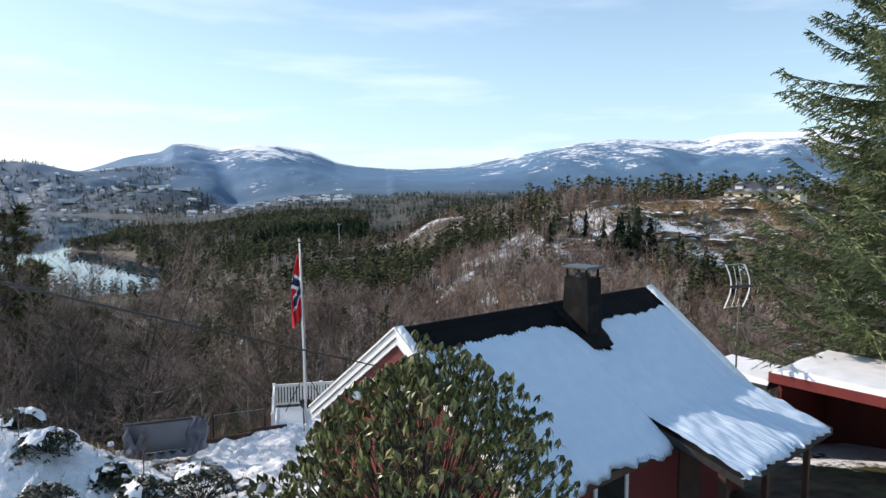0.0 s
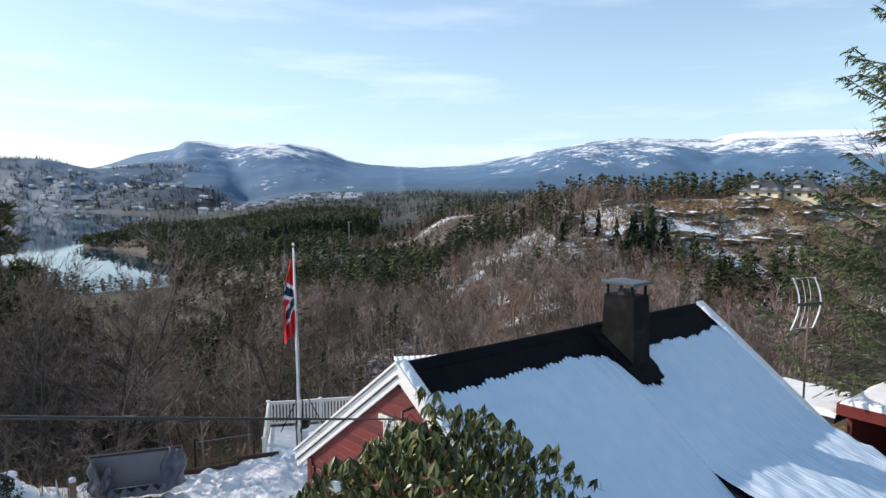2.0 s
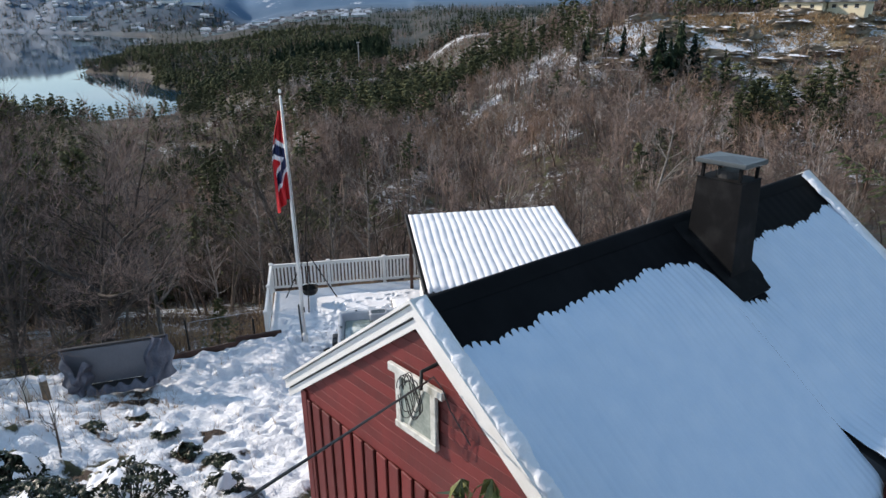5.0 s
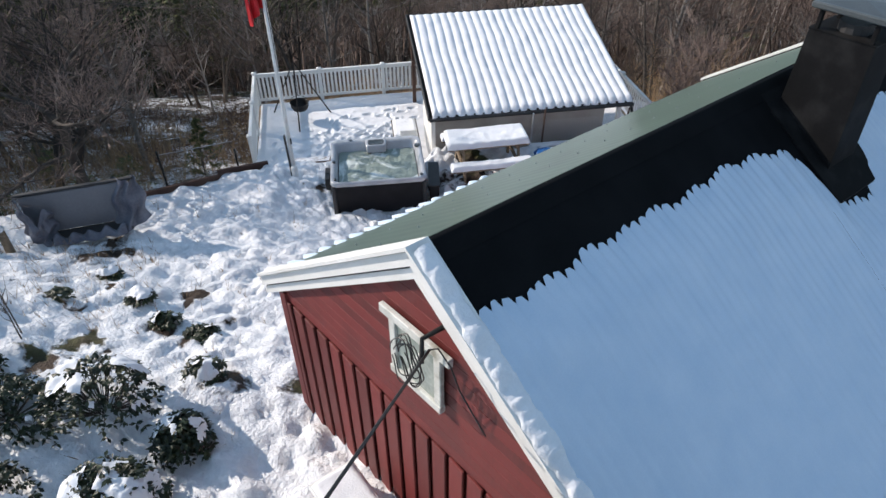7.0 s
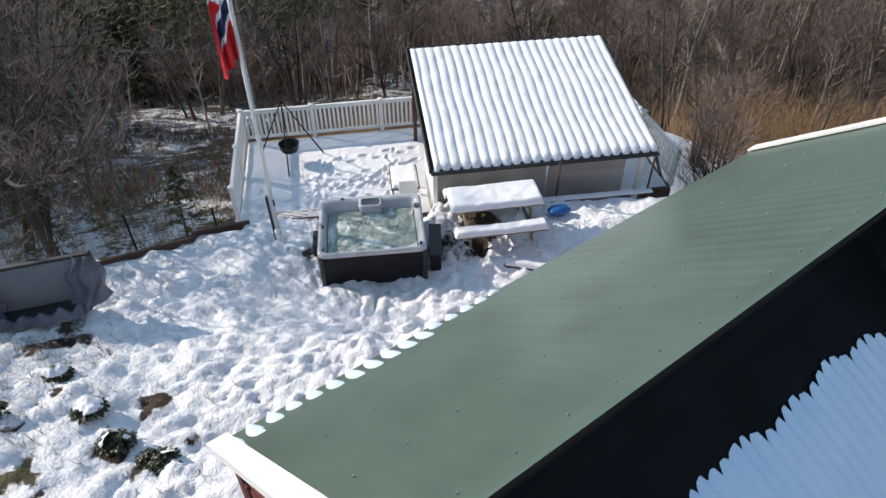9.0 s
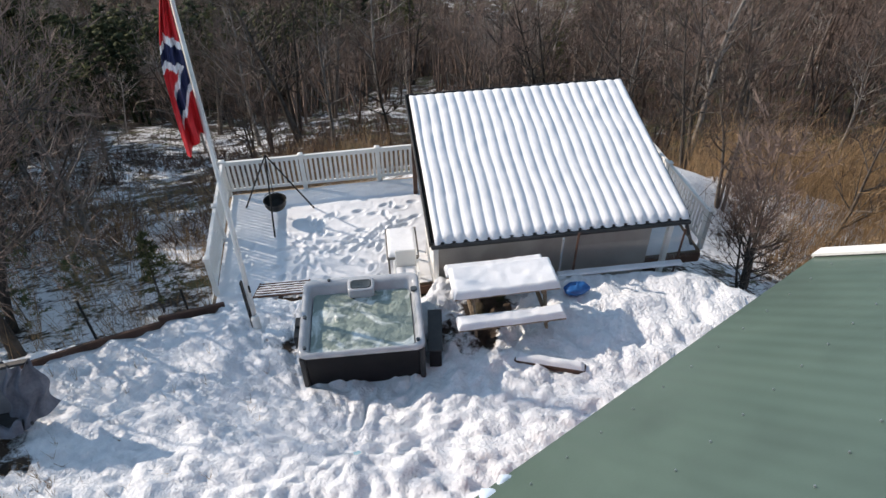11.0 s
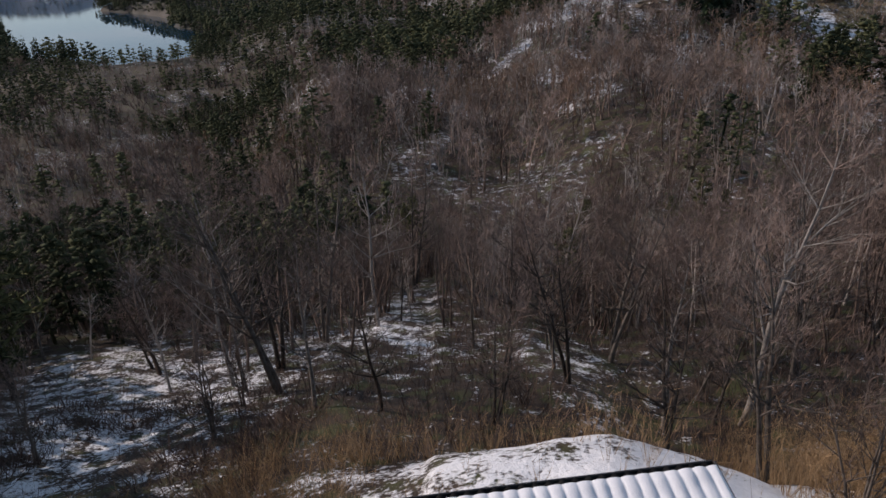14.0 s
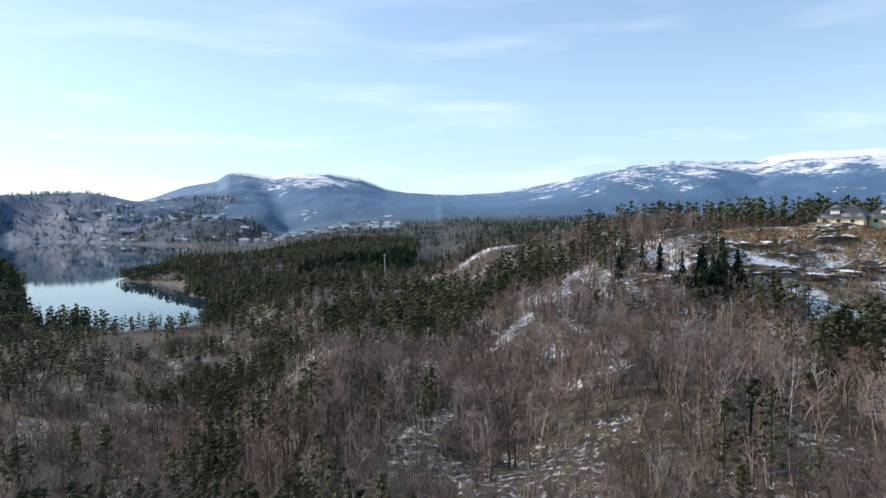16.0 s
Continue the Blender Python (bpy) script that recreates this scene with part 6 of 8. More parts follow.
# ---- far trees: small grown forms, strewn as joined geometry ----
def blade(vs, fs, a, b, w, rng):
    """A thin tapering shoot."""
    d = b - a
    p = d.cross(Vector((rng.uniform(-1, 1), rng.uniform(-1, 1), rng.uniform(-1, 1))))
    p = p.normalized() * w if p.length > 1e-6 else d.orthogonal().normalized() * w
    k = len(vs)
    vs += [a + p, a - p, b]
    fs.append((k, k + 1, k + 2))


def bare_form(seed, limbs, twigs, w, stems=1):
    """A leafless tree one metre high: forking stems, rising limbs, a rounded haze of twigs."""
    rng = random.Random(seed)
    vs, fs = [], []
    for s in range(stems):
        p = Vector((rng.uniform(-0.03, 0.03) * stems, rng.uniform(-0.03, 0.03) * stems, -0.03))
        d = Vector((rng.uniform(-0.12, 0.12), rng.uniform(-0.12, 0.12), 1))
        axis = [p]
        for k in range(4):
            d = d + Vector((rng.uniform(-0.14, 0.14), rng.uniform(-0.14, 0.14), 0))
            axis.append(axis[-1] + d * (0.88 * rng.uniform(0.92, 1.04) / 4))
        rad = (0.016, 0.013, 0.010, 0.006)
        for k in range(4):
            a, b = axis[k], axis[k + 1]
            o = len(vs)
            for q, r in ((a, rad[k]), (b, rad[k] * 0.75)):
                vs += [q + Vector((r, 0, 0)), q + Vector((-0.5 * r, 0.87 * r, 0)), q + Vector((-0.5 * r, -0.87 * r, 0))]
            fs += [t for i in range(3) for t in ((o + i, o + (i + 1) % 3, o + 3 + (i + 1) % 3), (o + i, o + 3 + (i + 1) % 3, o + 3 + i))]
        for n in range(limbs // stems):
            f = 0.9 + 3.0 * ((n + rng.random()) / (limbs / stems)) ** 0.8
            k = min(3, int(f))
            o = axis[k].lerp(axis[k + 1], f - k)
            a = rng.uniform(0, 6.3)
            ln = 0.36 * (1.25 - 0.2 * f) * rng.uniform(0.65, 1.1)
            e = Vector((math.cos(a), math.sin(a), rng.uniform(0.35, 1.2))).normalized()
            mid = o + e * ln * 0.5
            tip = mid + (e + Vector((rng.uniform(-0.5, 0.5), rng.uniform(-0.5, 0.5), rng.uniform(-0.1, 0.5)))).normalized() * ln * 0.5
            blade(vs, fs, o, mid + e * 0.05, w * 1.8, rng)
            blade(vs, fs, mid, tip, w * 1.2, rng)
            for _ in range(twigs):
                g = rng.uniform(0.25, 1.0)
                q = o.lerp(mid, g * 2) if g < 0.5 else mid.lerp(tip, g * 2 - 1)
                h = (e * 0.7 + Vector((rng.uniform(-1, 1), rng.uniform(-1, 1), rng.uniform(-0.35, 1.0)))).normalized()
                blade(vs, fs, q, q + h * rng.uniform(0.06, 0.15), w * 0.8, rng)
    return np.array([tuple(v) for v in vs]), np.array(fs)


def pine_form(seed, boughs, tufts, needles, w, ln, lo=0.30, spread=0.21, power=0.75):
    """A pine one metre high: stem, whorled boughs, ragged tufts of needles at their ends."""
    rng = random.Random(seed)
    vs, fs = [], []
    top = Vector((rng.uniform(-0.03, 0.03), rng.uniform(-0.03, 0.03), 0.97))
    for a, b, r in ((Vector((0, 0, -0.03)), top * 0.5, 0.017), (top * 0.5, top, 0.011)):
        o = len(vs)
        for q, rr in ((a, r), (b, r * 0.6)):
            vs += [q + Vector((rr, 0, 0)), q + Vector((-0.5 * rr, 0.87 * rr, 0)), q + Vector((-0.5 * rr, -0.87 * rr, 0))]
        fs += [t for i in range(3) for t in ((o + i, o + (i + 1) % 3, o + 3 + (i + 1) % 3), (o + i, o + 3 + (i + 1) % 3, o + 3 + i))]
    lop = rng.uniform(0, 6.3)
    for n in range(boughs):
        f = lo + (1 - lo) * (n + rng.random()) / boughs
        a = n * 2.4 + rng.uniform(-0.5, 0.5)
        R = spread * (1.03 - (f - lo) / (1 - lo)) ** power * rng.uniform(0.55, 1.15) * (1 + 0.25 * math.cos(a - lop))
        o = top * f
        tip = o + Vector((math.cos(a) * R, math.sin(a) * R, R * rng.uniform(-0.05, 0.45)))
        blade(vs, fs, o, tip, 0.006, rng)
        for t in range(tufts):
            c = o.lerp(tip, 0.35 + 0.65 * (t + 0.7) / tufts) + Vector((rng.uniform(-1, 1), rng.uniform(-1, 1), rng.uniform(-0.3, 0.6))) * 0.022
            for k in range(needles):
                q = Vector((rng.gauss(0, 1) + 0.5 * math.cos(a), rng.gauss(0, 1) + 0.5 * math.sin(a), rng.gauss(0.35, 0.6))).normalized()
                blade(vs, fs, c, c + q * ln * rng.uniform(0.6, 1.2), w, rng)
    return np.array([tuple(v) for v in vs]), np.array(fs)


def clumped_pine(seed, boughs, size, shoots, lo=0.30, spread=0.21, power=0.75):
    """A pine one metre high whose boughs end in ragged clumps of needles."""
    rng = random.Random(seed)
    vs, fs = [], []
    top = Vector((rng.uniform(-0.03, 0.03), rng.uniform(-0.03, 0.03), 0.95))
    for a, b, r in ((Vector((0, 0, -0.03)), top * 0.5, 0.017), (top * 0.5, top, 0.011)):
        o = len(vs)
        for q, rr in ((a, r), (b, r * 0.6)):
            vs += [q + Vector((rr, 0, 0)), q + Vector((-0.5 * rr, 0.87 * rr, 0)), q + Vector((-0.5 * rr, -0.87 * rr, 0))]
        fs += [t for i in range(3) for t in ((o + i, o + (i + 1) % 3, o + 3 + (i + 1) % 3), (o + i, o + 3 + (i + 1) % 3, o + 3 + i))]
    lop = rng.uniform(0, 6.3)
    for n in range(boughs):
        f = lo + (1 - lo) * (n + 0.8 * rng.random()) / boughs
        a = n * 2.4 + rng.uniform(-0.5, 0.5)
        R = spread * (1.03 - (f - lo) / (1 - lo)) ** power * rng.uniform(0.35, 1.1) * (1 + 0.28 * math.cos(a - lop))
        tip = top * f + Vector((math.cos(a) * R, math.sin(a) * R, R * rng.uniform(0.0, 0.4)))
        blade(vs, fs, top * (f - 0.03), tip, 0.006, rng)
        k = len(vs)
        g = size * rng.uniform(0.6, 1.25)
        for e in ((1, 0, 0), (-1, 0, 0), (0, 1, 0), (0, -1, 0), (0, 0, 0.7), (0, 0, -0.45)):
            vs.append(tip + Vector((e[0] + rng.uniform(-0.4, 0.4), e[1] + rng.uniform(-0.4, 0.4), e[2] + rng.uniform(-0.25, 0.25))) * g)
        fs += [(k + i, k + j, k + 4) for i, j in ((0, 2), (2, 1), (1, 3), (3, 0))] + [(k + j, k + i, k + 5) for i, j in ((0, 2), (2, 1), (1, 3), (3, 0))]
        for _ in range(shoots):
            q = Vector((rng.gauss(0, 1), rng.gauss(0, 1), rng.gauss(0.3, 0.7))).normalized()
            blade(vs, fs, tip + q * g * 0.3, tip + q * g * rng.uniform(1.2, 1.9), 0.22 * g, rng)
    return np.array([tuple(v) for v in vs]), np.array(fs)


def spruce_form(seed, tiers, n, lo=0.08, wide=0.19):
    """A slim spruce one metre high: ragged drooping whorls."""
    rng = random.Random(seed)
    vs, fs = [], []
    for t in range(tiers):
        f = t / tiers
        z = lo + (0.97 - lo) * f
        r = wide * (1 - f) ** 0.9 + 0.012
        for k in range(n):
            a = rng.uniform(0, 6.3)
            e = r * rng.uniform(0.6, 1.15)
            blade(vs, fs, Vector((0, 0, z + 0.08)), Vector((e * math.cos(a), e * math.sin(a), z - 0.25 * e)), 0.22 * r + 0.008, rng)
    blade(vs, fs, Vector((0, 0, 0.85)), Vector((0, 0, 1.0)), 0.02, rng)
    return np.array([tuple(v) for v in vs]), np.array(fs)


def strew(acc, forms, X, Y, Z, H, rng, fat=(0.85, 1.25)):
    """Adds a turned, scaled copy of one of the forms at each place."""
    pick = rng.integers(0, len(forms), len(X))
    turn = rng.uniform(0, 2 * np.pi, len(X))
    girth = rng.uniform(fat[0], fat[1], len(X))
    for k, (V, F) in enumerate(forms):
        s = pick == k
        if not s.any():
            continue
        c, d, h = np.cos(turn[s])[:, None], np.sin(turn[s])[:, None], H[s][:, None]
        g = h * girth[s][:, None]
        P = np.stack([X[s][:, None] + g * (c * V[:, 0] - d * V[:, 1]), Y[s][:, None] + g * (d * V[:, 0] + c * V[:, 1]), Z[s][:, None] + h * V[:, 2]], -1)
        base = acc["n"] + np.arange(len(P))[:, None, None] * len(V)
        acc["v"].append(P.reshape(-1, 3))
        acc["t"].append(np.repeat(rng.random(len(P)), len(V)))
        acc["f"].append((F[None] + base).reshape(-1, 3))
        acc["n"] += len(P) * len(V)


def joined_mesh(name, acc, mat):
    v, f = np.concatenate(acc["v"]), np.concatenate(acc["f"])
    me = bpy.data.meshes.new(name)
    me.vertices.add(len(v))
    me.vertices.foreach_set("co", v.ravel())
    me.loops.add(f.size)
    me.loops.foreach_set("vertex_index", f.ravel().astype(np.int32))
    me.polygons.add(len(f))
    me.polygons.foreach_set("loop_start", np.arange(0, f.size, 3, dtype=np.int32))
    me.update(calc_edges=True)
    me.attributes.new("tone", 'FLOAT', 'POINT').data.foreach_set("value", np.concatenate(acc["t"]).astype(np.float32))
    me.materials.append(mat)
    return me


ASPEN = (-40.0, 309.0)


def plant_far_woods():
    rng = np.random.default_rng(71)
    acc = {k: {"v": [], "f": [], "t": [], "n": 0} for k in ("bare", "near_bare", "grey", "pine", "spruce")}
    bare_n = [bare_form(390 + k, 18, 11, 0.0017, (1, 1, 2, 1, 3)[k]) for k in range(5)]
    bare_a = [bare_form(400 + k, 15, 11, 0.0031, (1, 1, 2, 1, 3)[k]) for k in range(5)]
    bare_b = [bare_form(410 + k, 11, 7, 0.0066, (1, 2, 1, 3)[k]) for k in range(4)]
    bare_c = [bare_form(420 + k, 7, 4, 0.0125, (1, 2, 1)[k]) for k in range(3)]
    bare_d = [bare_form(430 + k, 5, 2, 0.018, 1) for k in range(3)]
    pine_a = [clumped_pine(440 + k, 32, 0.040, 7, (0.20, 0.12, 0.28, 0.18)[k], (0.23, 0.25, 0.25, 0.21)[k], (0.7, 0.9, 0.5, 0.8)[k]) for k in range(4)]
    pine_b = [clumped_pine(450 + k, 18, 0.055, 4, (0.20, 0.12, 0.26, 0.16)[k], (0.21, 0.24, 0.24, 0.19)[k], (0.7, 0.9, 0.5, 0.8)[k]) for k in range(4)]
    pine_c = [clumped_pine(460 + k, 10, 0.080, 2, (0.18, 0.12, 0.24)[k], (0.20, 0.23, 0.24)[k], (0.7, 0.9, 0.5)[k]) for k in range(3)]
    pine_d = [clumped_pine(470 + k, 7, 0.12, 0, 0.25, 0.20, (0.6, 0.8)[k]) for k in range(2)]
    spruce_a = [spruce_form(480 + k, 13, 9) for k in range(3)]
    spruce_b = [spruce_form(490 + k, 6, 5) for k in range(3)]

    def places(n, r0, r1, a0=-42, a1=42, power=0.5):
        az = np.radians(rng.uniform(a0, a1, n))
        r = r0 + (r1 - r0) * rng.random(n) ** power
        return 2 + r * np.sin(az), -2 + r * np.cos(az)

    def keep(X, Y, thin):
        ok = lake_depth(X, Y) < -2.5
        ok &= (Y - edge_y(X)) > 1.0
        ok &= ~((np.hypot((X - 165) / 66, (Y - 226) / 21) < 1) & (rng.random(len(X)) < 0.93))
        ok &= ~((np.hypot((X - 112) / 50, (Y - 212) / 19) < 1) & (rng.random(len(X)) < 0.88))
        ok &= ~((np.hypot((X - 36) / 26, (Y - 404) / 12) < 1) & (rng.random(len(X)) < 0.8))
        ok &= ~((np.hypot((X - 16) / 16, (Y - 396) / 8) < 1) & (rng.random(len(X)) < 0.7))
        a, r = np.degrees(np.arctan2(X - 2, Y)), np.hypot(X - 2, Y)
        ok &= ~((a > 28.5) & (a < 35) & (r > 185) & (r < 262) & (rng.random(len(X)) < 0.85))
        ok &= ~((glade(X, Y) > 0.5) & (rng.random(len(X)) < thin))
        return X[ok], Y[ok]

    def kinds(X, Y):
        n = fbm(X, Y, 34, 3, 101) + 0.35 * (rng.random(len(X)) - 0.5)
        az = np.degrees(np.arctan2(X - 2, Y))
        r = np.hypot(X - 2, Y)
        bar = np.interp(az, [-40, -22, -12, -5, 2, 40], [-0.02, -0.02, 0.03, 0.07, 0.12, 0.12])
        bar = bar + (0.58 - 0.46 * step(-5, -13, az)) * step(160, 85, r) + 0.10 * step(0, -6, az) * step(330, 250, r) * step(-18, -8, az)
        bar = bar - 0.05 * step(140, 165, r) * step(245, 225, r) * step(4, 12, az)
        bar = np.where((r > 300) & (az < -9), -0.2, bar)
        bar = np.where(np.hypot((X - ASPEN[0]) / 22, (Y - ASPEN[1]) / 40) < 1, 0.3, bar)
        return n > bar

    for count, r0, r1, bf, pf, power in ((1250, 32, 80, bare_n, pine_a, 0.6), (1500, 80, 150, bare_a, pine_a, 0.6), (2700, 150, 262, bare_b, pine_b, 0.6), (4000, 262, 445, bare_c, pine_c, 0.62)):
        X, Y = keep(*places(count, r0, r1, power=power), 0.55)
        Z = ground_z(X, Y)
        p = kinds(X, Y)
        H = rng.uniform(6.0, 10.5, len(X)) * np.where(p, 1.05, 0.95) * (0.75 + 0.25 * step(60, 120, np.hypot(X, Y)))
        H = np.where(p, H * np.where(X > 0, 1.1, 1.05), H)
        az, r = np.degrees(np.arctan2(X - 2, Y)), np.hypot(X - 2, Y)
        H = H * np.where((az < -11) & (r > 200) & (r < 400), 0.72, 1.0)
        g = rng.random(len(X)) < np.where((np.hypot((X - ASPEN[0]) / 22, (Y - ASPEN[1]) / 40) < 1), 0.85, 0.20)
        strew(acc["pine"], pf, X[p], Y[p], Z[p], 1.12 * H[p], rng, (0.85, 1.4))
        b = ~p & ~g
        strew(acc["near_bare" if r0 < 40 else "bare"], bf, X[b], Y[b], Z[b], H[b], rng, (0.9, 1.5))
        b = ~p & g
        strew(acc["grey"], bf, X[b], Y[b], Z[b], H[b], rng, (0.7, 1.1))
    # the wooded point in the fjord and the flats beyond
    X, Y = rng.uniform(-440, -20, 5600), rng.uniform(430, 1050, 5600)
    ok = lake_depth(X, Y) < -1.5
    X, Y = X[ok], Y[ok]
    q = rng.random(len(X)) < 0.7
    strew(acc["pine"], pine_d, X[q], Y[q], ground_z(X[q], Y[q]), rng.uniform(7, 11, q.sum()), rng, (1.0, 1.5))
    strew(acc["bare"], bare_d, X[~q], Y[~q], ground_z(X[~q], Y[~q]), rng.uniform(7, 10, (~q).sum()), rng, (1.0, 1.6))
    X, Y = rng.uniform(-450, -150, 5200), rng.uniform(500, 900, 5200)
    d = lake_depth(X, Y)
    ok = (d < -1) & (d > -30)
    X, Y = X[ok], Y[ok]
    strew(acc["pine"], pine_d, X, Y, ground_z(X, Y), rng.uniform(6, 10, len(X)), rng, (1.0, 1.5))
    X, Y = rng.uniform(-100, -12, 230), rng.uniform(488, 540, 230)
    strew(acc["spruce"], spruce_a, X, Y, ground_z(X, Y), rng.uniform(14, 22, len(X)), rng, (1.3, 1.8))
    X, Y = places(8000, 430, 2200, -38, 38, 1.5)
    az = np.degrees(np.arctan2(X - 2, Y))
    r = np.hypot(X - 2, Y)
    town = (az > -17) & (az < -2.5) & (r > 1280) & (fbm(X, Y, 160, 2, 161) > 0.0)
    ok = (lake_depth(X, Y) < -3) & ~town
    X, Y = X[ok], Y[ok]
    n = fbm(X, Y * 0.5, 150, 3, 121) + 0.3 * (rng.random(len(X)) - 0.5)
    H = rng.uniform(8, 13, len(X))
    Z = ground_z(X, Y)
    s = n > -0.32
    strew(acc["spruce"], spruce_b, X[s], Y[s], Z[s], H[s], rng, (1.0, 1.6))
    strew(acc["bare"], bare_d, X[~s], Y[~s], Z[~s], H[~s] * 0.8, rng, (1.0, 1.6))
    # woods on the hill across the fjord
    X, Y = places(7000, 1800, 3150, -40, -14, 1.0)
    ok = (lake_depth(X, Y) < -4) & (fbm(X, Y * 0.6, 130, 3, 171) > -0.06)
    X, Y = X[ok], Y[ok]
    s = rng.random(len(X)) < 0.45
    strew(acc["spruce"], spruce_b, X[s], Y[s], ground_z(X[s], Y[s]), rng.uniform(12, 18, s.sum()), rng, (1.4, 2.2))
    strew(acc["bare"], bare_d, X[~s], Y[~s], ground_z(X[~s], Y[~s]), rng.uniform(9, 14, (~s).sum()), rng, (1.4, 2.2))
    # the headland on the near side of the fjord
    X, Y = rng.normal(HEAD[0], 60, 900), rng.normal(HEAD[1], 75, 900)
    ok = lake_depth(X, Y) < -1
    X, Y = X[ok], Y[ok]
    strew(acc["pine"], pine_c, X, Y, ground_z(X, Y), rng.uniform(7, 11, len(X)), rng)
    # dark spruces by the rocks
    S = np.array(((79, 192, 13), (82, 197, 11), (85, 192, 15), (87, 195, 14), (89, 190, 13), (75, 195, 11), (72, 205, 10), (67, 207, 10), (62, 212, 9), (60, 208, 8), (77, 186, 11), (92, 196, 9), (81, 188, 13)), float)
    strew(acc["spruce"], spruce_a, S[:, 0], S[:, 1], ground_z(S[:, 0], S[:, 1]), S[:, 2], rng, (1.3, 1.7))
    for key, name, mat, label in (("bare", "bare_woods", twig_far_m, "brown leafless woods filling the valley"), ("near_bare", "alder_woods", near_twig_m, "dark leafless woods below the yard"),
                                  ("grey", "aspen_woods", grey_twig_m, "pale grey leafless trees in the valley"),
                                  ("pine", "pine_woods", pine_far_m, "dark green pine woods towards the fjord"), ("spruce", "spruce_woods", spruce_far_m, "dark spruce woods on the far flats")):
        single(name, joined_mesh(name, acc[key], mat), None, Matrix(), label, "woods", kind="stuff")


def wood_kind(x, y):
    """pine, spruce or bare, by stretch of the valley."""
    n = float(fbm(x, y, 34, 3, 101))
    az = math.degrees(math.atan2(x - 2, y))
    r = math.hypot(x - 2, y)
    if r < 75:
        return "pine" if (az < -8 and n > 0.24) or n > 0.42 else "bare"
    if r < 430:
        if az < -11:
            return "pine" if n > -0.22 + 0.25 * (r < 110) else "bare"
        if az < -3:
            return "pine" if n > 0.12 + 0.15 * (r > 220) + 0.2 * (r < 100) else "bare"
        return "pine" if n > 0.36 - 0.10 * (150 < r < 240) * (az > 8) else "bare"
    if az < -8:
        return "spruce" if n > 0.1 else "pine"
    return "spruce" if n > -0.05 else "bare"


